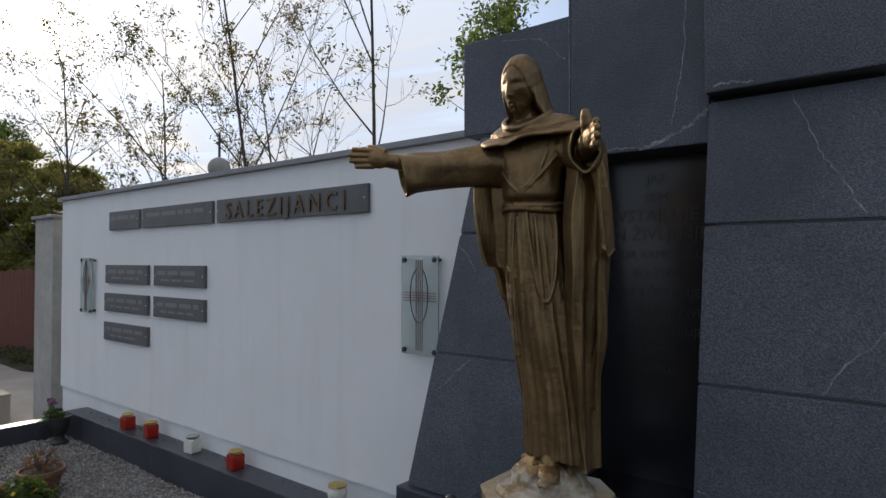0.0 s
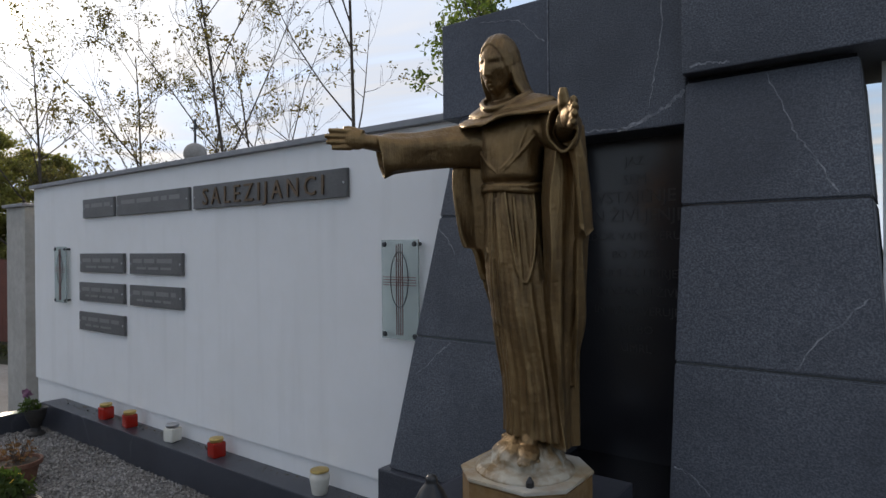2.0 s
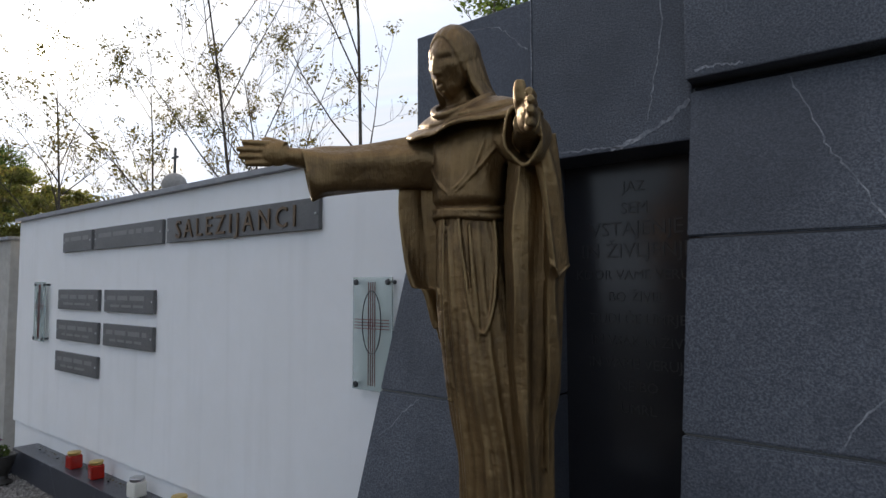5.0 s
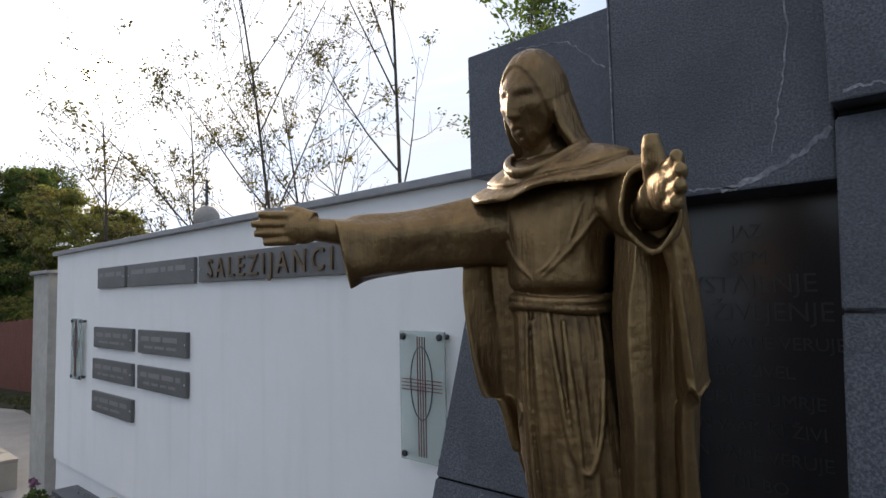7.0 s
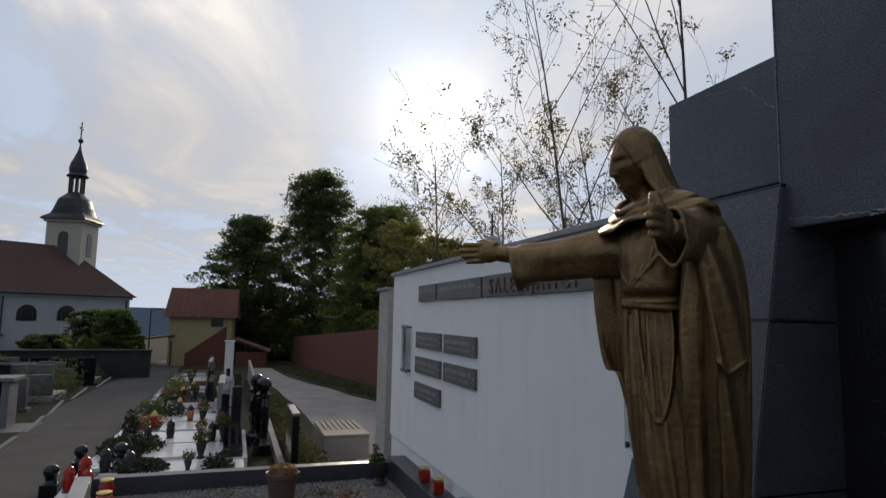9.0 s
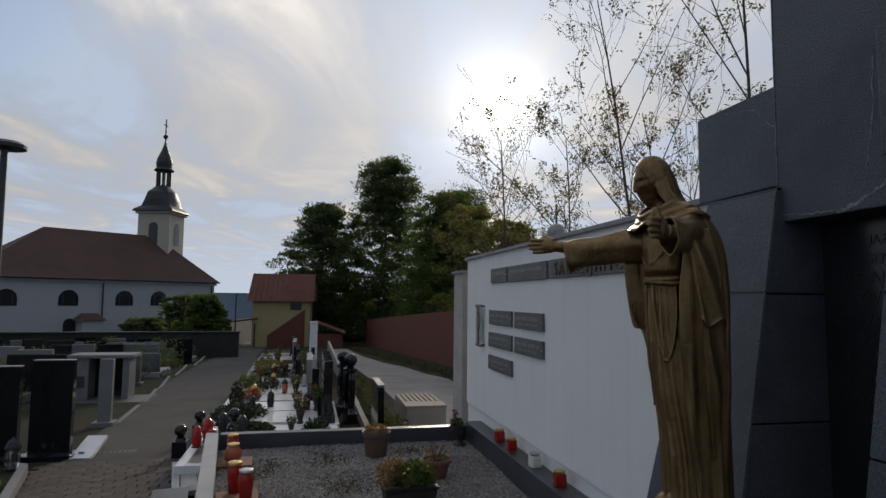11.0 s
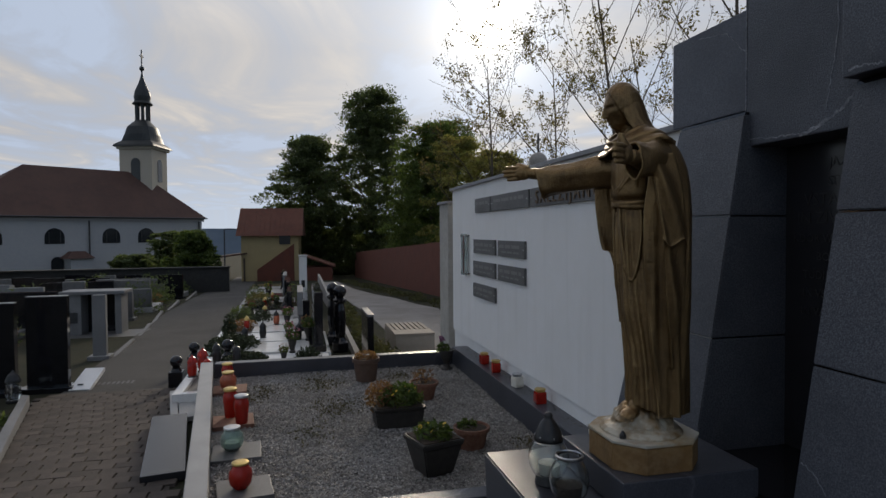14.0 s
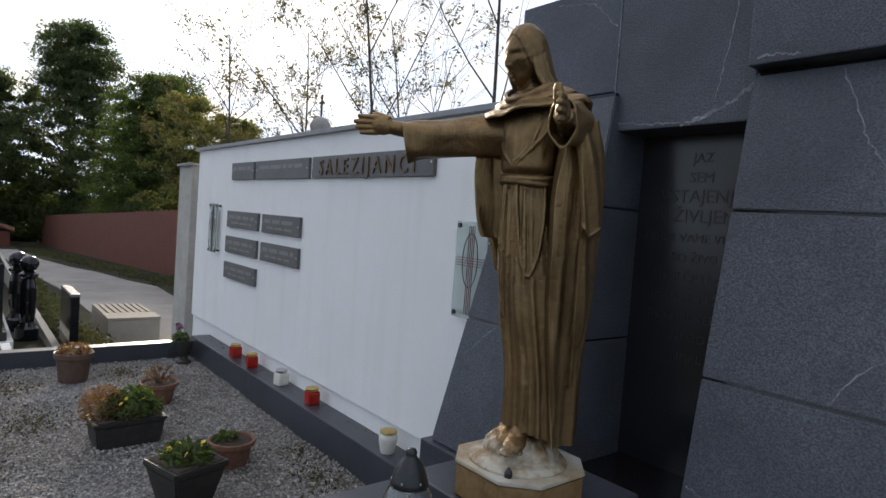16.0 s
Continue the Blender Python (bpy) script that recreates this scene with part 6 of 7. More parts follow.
bench_box()
grave_kerb = structure("kerb_road", box(-24, -3.95, 2.72, 2.80, -1.2, -0.28), CONCRETE, "low concrete edging behind the graves", "kerb")
vs, fs, off = [], [], 0
for k in range(16):
    cx = -5.2 - 0.55 * k
    v, f = leaf_cloud(260, (0.35, 0.22, 0.22), 0.035, 500 + k, centre=(cx, 3.05 + 0.1 * math.sin(k), ground_z(cx) + 0.08), core=0.1)
    vs.append(v); fs.append(f + off); off += len(v)
rnd = random.Random(31)
for k in range(70):
    cx = -7.6 - 0.42 * k
    edge = 5.8 + 0.052 * (cx + 9)
    v, f = leaf_cloud(110, (0.30, 0.30, rnd.uniform(0.06, 0.2)), 0.04, 560 + k, centre=(cx, edge + rnd.uniform(0.15, 0.7), ground_z(cx) + 0.04), core=0.1)
    vs.append(v); fs.append(f + off); off += len(v)
me = bpy.data.meshes.new("verge_grass")
me.from_pydata(np.concatenate(vs).tolist(), [], np.concatenate(fs).tolist())
me.materials.append(WEED)
tagged(new("verge_grass", me), "uneven green weeds and grass along the edges of the gravel road", "grass", kind="stuff")


def fallen_slabs():
    s = thing("stone_slab", (-2.72, 0.82, ground_z(-2.72) + 0.034), "dark polished stone slab lying beside the kerb", "slab", turn=9)
    part("slab", box(-0.62, 0.90, -0.150, 0.150, 0.0, 0.07, 0.006), SLAB, s)
    s = thing("stone_slab", (-3.95, 0.64, ground_z(-3.95) + 0.034), "pale stone kerb piece lying beside the graves", "slab", turn=11)
    part("slab", box(-0.52, 0.52, -0.035, 0.035, 0.0, 0.06, 0.006), LIGHT_STONE, s)
    s = thing("stone_slab", (-3.76, 0.80, ground_z(-3.8) + 0.034), "white stone slab lying beside the graves", "slab", turn=10)
    part("slab", box(-0.34, 0.36, -0.075, 0.075, 0.0, 0.05, 0.006), LIGHT_STONE, s)


fallen_slabs()


def drain_cover(x, y, turn):
    d = thing("drain_cover", (x, y, ground_z(x) + 0.012), "dark iron drain grating set in the lane", "drain cover", "drain covers in the lane", turn)
    part("frame", box(-0.09, 0.09, -0.26, 0.26, -0.03, 0.004, 0.002), IRON, d)
    for k in range(9):
        yk = -0.22 + 0.055 * k
        part("slat", box(-0.075, 0.075, yk - 0.014, yk + 0.014, 0.0045, 0.010), IRON, d)


drain_cover(-5.55, -0.36, 3)
drain_cover(-4.95, 0.06, 6)


# ---- graves on the other side of the lane ----
def upright_slab(x, y, w, h, material, label, bar=True, turn=0.0, t=0.10):
    s = thing("gravestone", (x, y, ground_z(x)), label, "gravestone", "gravestones", turn)
    part("slab", box(-t / 2, t / 2, -w / 2, w / 2, -0.1, h, 0.006), material, s)
    part("top_edge", box(-t / 2 + 0.004, t / 2 - 0.004, -w / 2 + 0.004, w / 2 - 0.004, h + 0.001, h + 0.008), LIGHT_STONE if material is BLACK and x > -8 else material, s, "bevelled top")
    part("foot", box(-t / 2 - 0.08, t / 2 + 0.08, -w / 2 - 0.06, w / 2 + 0.06, -0.12, 0.07, 0.006), material, s)


upright_slab(-5.35, -1.0, 0.44, 1.14, BLACK, "tall black polished gravestone with a bright top edge")
upright_slab(-5.25, -1.52, 0.44, 1.08, BLACK, "tall black polished gravestone with a bright top edge")
upright_slab(-7.6, -1.09, 0.19, 1.0, GREY_STONE, "slim grey granite stele beside the lane")
flame_lantern((-4.85, -1.18, ground_z(-4.85) + 0.01), 1.6, "clear glass grave lantern at the foot of the gravestones", GLASS, "lanterns on the graves")
led = thing("grave_ledger", (-5.46, -0.62, ground_z(-5.46) + 0.06), "white marble grave cover leaning, with a small dark handle", "grave")
led.matrix_basis = pose(-5.46, -0.62, ground_z(-5.46) + 0.07, 0, 17, -4)
part("slab", box(-0.26, 0.26, -0.115, 0.115, 0.0, 0.05, 0.006), WHITE_MARBLE, led)
part("handle", box(0.14, 0.165, -0.05, 0.01, 0.0505, 0.062, 0.003), IRON, led, "dark metal handle")


def canopy_tomb(x, y):
    z = ground_z(x) - 0.12
    s = thing("canopy_tomb", (x, y, z), "grey stone tomb with a flat canopy and a dark doorway", "tomb")
    part("wall_slab", box(-0.25, 0.25, -0.50, -0.22, -0.1, 0.95, 0.01), GREY_STONE, s)
    part("wall_slab", box(-0.25, 0.25, 0.40, 0.52, -0.1, 0.95, 0.01), GREY_STONE, s)
    part("back", box(-0.25, -0.18, -0.23, 0.41, -0.1, 0.95), BLACK, s)
    part("canopy", box(-0.32, 0.32, -0.60, 0.60, 0.952, 1.02, 0.012), GREY_STONE, s)
    part("plate", box(0.252, 0.262, -0.44, -0.28, 0.38, 0.60, 0.004), IRON, s, "dark metal plate")
    part("foot", box(-0.3, 0.7, -0.62, 0.95, -0.12, 0.14, 0.01), PLAQUE, s)


canopy_tomb(-11.0, -2.12)
structure("kerb_lane_left", prism([(-4.52, -0.97), (-4.48, -0.88), (-2.0, -0.20), (-2.0, -0.30)], -0.5, -0.185, 0.006), GREY_STONE, "grey stone edging of the flower bed by the paving", "kerb")
mound(-3.6, -1.05, ground_z(-3.6), (0.5, 0.30, 0.10), 1200, 0.03, LEAF, 341, "low green bed of grass and yellow flowers beside the paving", "flower_bed", "flower bed", "")
edge_line = [(-7.0, -0.86), (-9.4, -1.02), (-12.0, -1.30), (-15.0, -1.66), (-19.0, -1.95), (-24.5, -2.25)]
for (xa, ya), (xb, yb) in zip(edge_line, edge_line[1:]):
    zk = ground_z((xa + xb) / 2)
    structure("kerb_lane_left", prism([(xb + 0.01, yb - 0.08), (xa, ya - 0.08), (xa, ya), (xb + 0.01, yb)], zk - 0.25, zk + 0.035, 0.006), PLAQUE, "low grey stone edging along the lane", "kerb")
rnd = random.Random(9)


def beyond_lane(near, far):
    """A spot among the graves on the far side of the lane."""
    while True:
        x, v = rnd.uniform(-far, -near), rnd.random()
        edge = -1.5 - 0.055 * (-x - 8)
        y = edge - 0.5 - v * (0.34 * (-x) + 1.0)
        if not (abs(x + 11.0) < 1.5 and abs(y + 2.1) < 1.3):
            return x, y


for k in range(52):
    x, y = beyond_lane(8.5, 25.5)
    m = rnd.choice((BLACK, BLACK, GREY_STONE, PLAQUE, BLACK))
    upright_slab(x, y, rnd.uniform(0.55, 1.1), rnd.uniform(0.55, 0.95), m, {"black_polished_granite": "black polished gravestone among the far graves", "grey_granite": "grey granite gravestone among the far graves"}.get(m.name, "dull grey gravestone among the far graves"), turn=rnd.uniform(-6, 6), t=0.14)
for k in range(40):
    x, y = beyond_lane(9.0, 25.0)
    m = rnd.choice((LEAF_DARK, LEAF_DARK, LEAF_DARK, HEATHER))
    mound(x, y, ground_z(x), (rnd.uniform(0.3, 0.7), rnd.uniform(0.3, 0.7), rnd.uniform(0.25, 0.6)), 420, 0.05, m, 700 + k, "dark evergreen shrub among the far graves" if m is LEAF_DARK else "brown heather among the far graves", group="shrubs among the far graves")
for k in range(34):
    x, y = -26.3 + 9.0 * rnd.random() ** 1.5, 0.0
    y = -1.5 - 0.055 * (-x - 8) - 0.4 - rnd.random() * 6.5
    if k % 2:
        upright_slab(x, y, rnd.uniform(0.6, 1.1), rnd.uniform(0.6, 1.0), BLACK, "black polished gravestone before the cemetery wall", turn=rnd.uniform(-8, 8), t=0.14)
    else:
        mound(x, y, ground_z(x), (rnd.uniform(0.4, 0.8), rnd.uniform(0.4, 0.8), rnd.uniform(0.35, 0.7)), 420, 0.06, LEAF_DARK, 800 + k, "dark evergreen shrub before the cemetery wall", group="shrubs among the far graves")
for k in range(24):
    x, y = beyond_lane(9.0, 24.0)
    led = thing("grave_ledger", (x, y, ground_z(x)), "low pale grave slab among the far graves", "grave", "far graves")
    part("slab", box(-0.8, 0.8, -0.35, 0.35, -0.1, 0.13, 0.01), rnd.choice((GREY_STONE, LIGHT_STONE, BLACK)), led)
for k in range(56):
    x = -26.0 + 12.0 * rnd.random() ** 1.4
    y = -1.9 - 0.055 * (-x - 8) - rnd.random() * 5.0
    if abs(x + 11.0) < 1.5 and abs(y + 2.1) < 1.3:
        continue
    if k % 3 == 0:
        upright_slab(x, y, rnd.uniform(0.5, 0.9), rnd.uniform(0.5, 0.95), rnd.choice((BLACK, PLAQUE)), "dark gravestone in the crowded rows before the cemetery wall", turn=rnd.uniform(-8, 8), t=0.14)
    elif k % 3 == 1:
        mound(x, y, ground_z(x), (rnd.uniform(0.3, 0.7), rnd.uniform(0.4, 0.8), rnd.uniform(0.3, 0.75)), 420, 0.05, LEAF_DARK, 900 + k, "dark evergreen shrub in the crowded rows before the cemetery wall", group="shrubs among the far graves")
    else:
        led = thing("grave_ledger", (x, y, ground_z(x)), "low pale grave slab among the far graves", "grave", "far graves")
        part("slab", box(-0.7, 0.7, -0.3, 0.3, -0.1, 0.16, 0.01), rnd.choice((GREY_STONE, LIGHT_STONE, BLACK)), led)
structure("wall_cemetery", prism([(-27.0, -1.2), (-26.7, -1.2), (-25.0, -40.0), (-25.4, -40.0)], -1.6, -0.08), DARK_WALL, "dark stone cemetery wall in front of the church", "wall")
structure("wall_cemetery_cap", prism([(-27.08, -1.16), (-26.62, -1.16), (-24.92, -40.0), (-25.48, -40.0)], -0.078, -0.02), DARK_WALL, "dark coping on the cemetery wall", "trim")


def street_lamp(x, y, h, head, label, turn=0.0):
    s = thing("street_lamp", (x, y, ground_z(x)), label, "street lamp", turn=turn)
    part("pole", lathe([(0.07, -0.1), (0.07, 0.25), (0.045, 0.3), (0.036, h)], 14), IRON, s)
    if head == "disc":
        part("head", lathe([(0.04, h), (0.20, h + 0.015), (0.205, h + 0.05), (0.15, h + 0.085), (0.02, h + 0.10)], 28), IRON, s, "flat round lamp head")
    else:
        part("arm", tube([(0, 0, h - 0.02), (0, 0.18, h + 0.03), (0, 0.42, h + 0.03)], 0.025, 8), IRON, s)
        part("head", box(-0.09, 0.09, 0.2, 0.62, h - 0.01, h + 0.05, 0.015), IRON, s, "flat lamp head")


street_lamp(-4.55, -1.33, 3.42, "disc", "dark metal lamp post with a flat round head beside the lane")
street_lamp(-36.0, -2.4, 3.35, "arm", "slim metal lamp post with a flat arm and head")


# ---- buildings ----
def local_box(frame_m, *dims, bevel=0.0):
    b = box(*dims, bevel)
    bmesh.ops.transform(b, matrix=frame_m, verts=b.verts)
    return b


def arch(w, h, depth, seg=10):
    """Round-headed panel standing in the xz plane, its foot at the origin."""
    pts = [(-w / 2, 0), (w / 2, 0), (w / 2, h - w / 2)] + [(w / 2 * math.cos(t), h - w / 2 + w / 2 * math.sin(t)) for t in [math.pi * q / seg for q in range(1, seg)]] + [(-w / 2, h - w / 2)]
    b = bmesh.new()
    lo = [b.verts.new((x, 0, z)) for x, z in pts]
    hi = [b.verts.new((x, depth, z)) for x, z in pts]
    b.faces.new(lo[::-1]); b.faces.new(hi)
    for i in range(len(pts)):
        b.faces.new((lo[i], lo[(i + 1) % len(pts)], hi[(i + 1) % len(pts)], hi[i]))
    bmesh.ops.recalc_face_normals(b, faces=b.faces)
    return b


def build_church():
    """Local x runs along the nave to the right as seen from the graves, local -y faces the camera."""
    right = Vector((-73.0, -9.0, 0))
    left = Vector((-58.5, -27.6, 0))
    d = (right - left)
    length = d.length
    ang = math.degrees(math.atan2(d.y, d.x))
    c = thing("church", (left.x, left.y, -3.2), "white village church with brown hipped roof and a baroque tower", "church", turn=ang)
    W, EAVE, RIDGE = 9.5, 6.4, 11.75
    part("wall", box(0, length, 0, W, 0, EAVE), CHURCH, c, "white rendered nave wall")
    o = 0.45
    b = bmesh.new()
    e = [b.verts.new(p) for p in ((-o, -o, EAVE), (length + o, -o, EAVE), (length + o, W + o, EAVE), (-o, W + o, EAVE))]
    r0, r1 = b.verts.new((7.15, W / 2, RIDGE)), b.verts.new((length - 5.0, W / 2, RIDGE))
    for f in ((e[0], e[1], r1, r0), (e[1], e[2], r1), (e[2], e[3], r0, r1), (e[3], e[0], r0), (e[3], e[2], e[1], e[0])):
        b.faces.new(f)
    bmesh.ops.recalc_face_normals(b, faces=b.faces)
    part("roof", b, ROOF_BROWN, c, "brown tiled hipped roof")
    part("cornice", box(-0.2, length + 0.2, -0.2, 0.0, EAVE - 0.35, EAVE - 0.01), CHURCH, c)
    part("gutter", tube([(-0.4, -0.5, EAVE), (length + 0.4, -0.5, EAVE)], 0.09, 8), IRON, c, "dark gutter")
    part("downpipe", tube([(length * 0.481, -0.12, EAVE), (length * 0.481, -0.12, 0)], 0.08, 8), IRON, c, "dark downpipe")
    part("downpipe", tube([(length - 0.4, -0.12, EAVE), (length - 0.4, -0.12, 0)], 0.08, 8), IRON, c, "dark downpipe")
    for u in (0.13, 0.349, 0.572, 0.725):
        win = part("window", arch(1.75, 1.55, 0.06), WINDOW_DARK, c, "half-round dark window")
        win.location = (length * u, -0.05, 3.75)
        for k in (-0.5, 0.5):
            part("glazing_bar", box(k - 0.03, k + 0.03, -0.05, 0.0, 0.02, 1.2), IRON, win)
    porch = part("porch", box(length * 0.385, length * 0.468, -1.5, -0.02, 0, 2.3), CHURCH, c)
    part("porch_roof", hexa([(length * 0.365, -1.8, 2.32), (length * 0.475, -1.8, 2.32), (length * 0.475, 0.0, 2.32), (length * 0.365, 0.0, 2.32)], [(length * 0.40, -0.9, 3.0), (length * 0.45, -0.9, 3.0), (length * 0.45, 0, 3.0), (length * 0.40, 0, 3.0)]), ROOF_BROWN, porch)
    part("side_door", arch(1.1, 2.3, 0.05), WINDOW_DARK, c, "dark arched door").location = (length * 0.357, -0.06, 0.2)
    # tower, square, over the far end of the ridge
    tx, ty, s = length - 4.1, W / 2 + 0.5, 1.85
    t = new("tower"); t.parent = c; t.matrix_basis = pose(tx, ty, -0.9, 0, 0, 38)
    t["label"] = "square cream tower with arched belfry windows"
    part("shaft", box(-s, s, -s, s, 5.5, 15.2), TOWER, t)
    part("belfry_cornice", box(-s - 0.25, s + 0.25, -s - 0.25, s + 0.25, 15.22, 15.5, 0.05), TOWER, t)
    for side in range(4):
        w = arch(1.05, 2.6, 0.08)
        bmesh.ops.transform(w, matrix=pose(0, 0, 0, 0, 0, 90 * side) @ pose(0, -s - 0.05, 11.6), verts=w.verts)
        part("belfry_window", w, WINDOW_DARK, t, "dark arched louvred window")
    dome = []
    for r, z in ((s + 0.55, 15.5), (s + 0.42, 15.75), (s - 0.05, 16.2), (s - 0.08, 17.0), (s - 0.35, 17.9), (s - 0.95, 18.5), (s - 1.15, 18.75)):
        ring = []
        for k in range(32):
            a = 2 * math.pi * k / 32
            q = 1 / max(abs(math.cos(a)), abs(math.sin(a)))
            q = 1 + (q - 1) * (0.95 if z < 16 else 0.75 if z < 17 else 0.35)
            ring.append((r * q * math.cos(a), r * q * math.sin(a), z))
        dome.append(ring)
    part("dome", loft(dome), COPPER, t, "dark metal onion dome")
    for k in range(8):
        a = 2 * math.pi * (k + 0.5) / 8
        part("lantern_post", tube([(0.68 * math.cos(a), 0.68 * math.sin(a), 18.7), (0.68 * math.cos(a), 0.68 * math.sin(a), 20.6)], 0.15, 8), COPPER, t)
    part("lantern_cap", lathe([(1.05, 20.55), (1.12, 20.65), (0.85, 20.95), (0.92, 21.5), (0.80, 22.1), (0.45, 22.9), (0.2, 23.6), (0.08, 24.2), (0.08, 24.6)], 24), COPPER, t, "dark pointed cap")
    part("orb", ball(0.28, (0, 0, 24.75), sub=3), COPPER, t, smooth=True)
    part("cross_post", box(-0.06, 0.06, -0.06, 0.06, 24.95, 26.9), IRON, t)
    part("cross_arm", box(-0.42, 0.42, -0.05, 0.05, 26.1, 26.22), IRON, t)


build_church()


def build_hut():
    h = thing("hut", (-41.0, 0.05, -1.85), "small ochre outbuilding with a red tiled roof", "building", turn=-4)
    part("wall", box(-3, 0, -1.95, 1.9, -0.3, 3.3), YELLOW_WALL, h)
    b = hexa([(-3.4, -2.25, 3.15), (0.4, -2.25, 3.15), (0.4, 2.2, 3.15), (-3.4, 2.2, 3.15)], [(-1.7, -2.2, 5.1), (-1.6, -2.2, 5.1), (-1.6, 2.15, 5.1), (-1.7, 2.15, 5.1)])
    part("roof", b, ROOF, h, "red tiled roof")
    for k in range(13):
        y = -2.13 + 0.34 * k
        part("roof_batten", hexa([(0.36, y, 3.26), (0.36, y + 0.05, 3.26), (0.43, y + 0.05, 3.23), (0.43, y, 3.23)], [(-1.6, y * 0.985, 5.15), (-1.6, y * 0.985 + 0.05, 5.15), (-1.55, y * 0.985 + 0.05, 5.11), (-1.55, y * 0.985, 5.11)]), ROOF, h)
    part("shed_wall", hexa([(0.02, -0.9, 0), (0.05, -0.9, 0), (0.05, 1.6, 0), (0.02, 1.6, 0)], [(0.02, -0.9, 0.8), (0.05, -0.9, 0.8), (0.05, 1.6, 2.6), (0.02, 1.6, 2.6)]), RUST_WALL, h, "dark red boarded front")
    part("window", box(0.002, 0.04, 0.6, 1.35, 2.55, 3.15), WINDOW_DARK, h, "dark opening")
    lean = thing("lean_to_roof", (-40.0, 2.2, -2.0), "low sloping red shed roof beside the outbuilding", "shed", turn=-4)
    part("roof", hexa([(-2.5, 0, 1.9), (0.4, 0, 1.9), (0.4, 2.2, 1.1), (-2.5, 2.2, 1.1)], [(-2.5, 0, 2.0), (0.4, 0, 2.0), (0.4, 2.2, 1.2), (-2.5, 2.2, 1.2)]), ROOF, lean)
    part("wall", box(-2.4, 0.2, 0.1, 2.0, 0, 1.12), RUST_WALL, lean)
    car = thing("carport", (-42.0, -2.6, -2.0), "open lean-to roof on posts beside the outbuilding", "shed")
    part("roof", hexa([(-2, -1.2, 1.75), (1, -1.2, 1.75), (1, 1.1, 2.05), (-2, 1.1, 2.05)], [(-2, -1.2, 1.85), (1, -1.2, 1.85), (1, 1.1, 2.15), (-2, 1.1, 2.15)]), ROOF_BROWN, car)
    for y in (-1.0, 0.9):
        part("post", box(0.8, 0.92, y - 0.06, y + 0.06, -0.2, 1.76), BARK, car)


build_hut()


def build_fence():
    f = thing("board_fence", (0, 0, 0), "rust-red boarded fence along the gravel road", "fence")
    a, b = Vector((-46.0, 6.3)), Vector((-7.5, 6.98))
    n = 150
    for k in range(n):
        p0, p1 = a.lerp(b, k / n), a.lerp(b, (k + 0.96) / n)
        z = ground_z(p0.x)
        top = z + 1.95 + 0.02 * math.sin(k * 2.7)
        part("board", prism([(p0.x, p0.y), (p1.x, p1.y), (p1.x, p1.y + 0.04), (p0.x, p0.y + 0.04)], z - 0.1, top), RUST_WALL, f)


build_fence()


# ---- trees ----
def grow(seed, base, height, lean, r0, spread, limbs, depth=3, up=0.35):
    """Trunk and limbs as tapering rods; returns the mesh and the twig ends."""
    rnd = random.Random(seed)
    bm = bmesh.new()
    ends = []

    def rod(p, d, length, r, level):
        pts, rad = [p.copy()], [r]
        q = p.copy()
        n = 6 if level == 0 else 4
        for k in range(n):
            d = (d + Vector((rnd.uniform(-1, 1), rnd.uniform(-1, 1), rnd.uniform(-0.4, 0.6))) * (0.06 if level == 0 else 0.24) + Vector((0, 0, up * 0.10 * level))).normalized()
            q = q + d * (length / n)
            pts.append(q.copy()); rad.append(max(0.003, r * (1 - 0.80 * (k + 1) / n)))
        merge(bm, tube(pts, rad, 7 if level == 0 else 5 if level == 1 else 3))
        if level >= depth:
            ends.extend((pts[-1], pts[-2], pts[-3]))
            return
        kids = limbs[level]
        for k in range(kids):
            u = 0.16 + 0.84 * (k + rnd.random()) / kids if level == 0 else rnd.uniform(0.25, 1.0)
            i = min(int(u * n), n - 1)
            start = pts[i].lerp(pts[i + 1], u * n - i)
            axis = (pts[i + 1] - pts[i]).normalized()
            t = rnd.uniform(0, 6.283)
            side = axis.orthogonal().normalized()
            side = (Matrix.Rotation(t, 3, axis) @ side).normalized()
            dd = (axis * rnd.uniform(0.7, 1.1) + side * rnd.uniform(0.5, 0.9)).normalized()
            rod(start, dd, length * rnd.uniform(*spread) * (1.15 - 0.55 * u), rad[i] * 0.52, level + 1)
        ends.append(pts[-1])

    rod(Vector(base), Vector(lean).normalized(), height, r0, 0)
    return bm, ends


def leaves_at(ends, per, scatter, size, seed, only=1.0):
    rnd = np.random.RandomState(seed)
    e = np.array([tuple(p) for p in ends])
    e = e[rnd.rand(len(e)) < only]
    n = len(e) * per
    c = np.repeat(e, per, 0) + rnd.normal(scale=scatter, size=(n, 3))
    a = rnd.normal(size=(n, 3)); a /= np.linalg.norm(a, axis=1)[:, None]
    b = np.cross(a, rnd.normal(size=(n, 3))); b /= np.linalg.norm(b, axis=1)[:, None]
    s = size * (0.5 + rnd.rand(n))[:, None]
    k = np.cross(a, b) * s * 0.15
    v = np.stack([c - a * s, c + b * s * 0.45 + k, c + a * s, c - b * s * 0.45 + k], 1).reshape(-1, 3)
    return v, np.arange(4 * n).reshape(-1, 4)


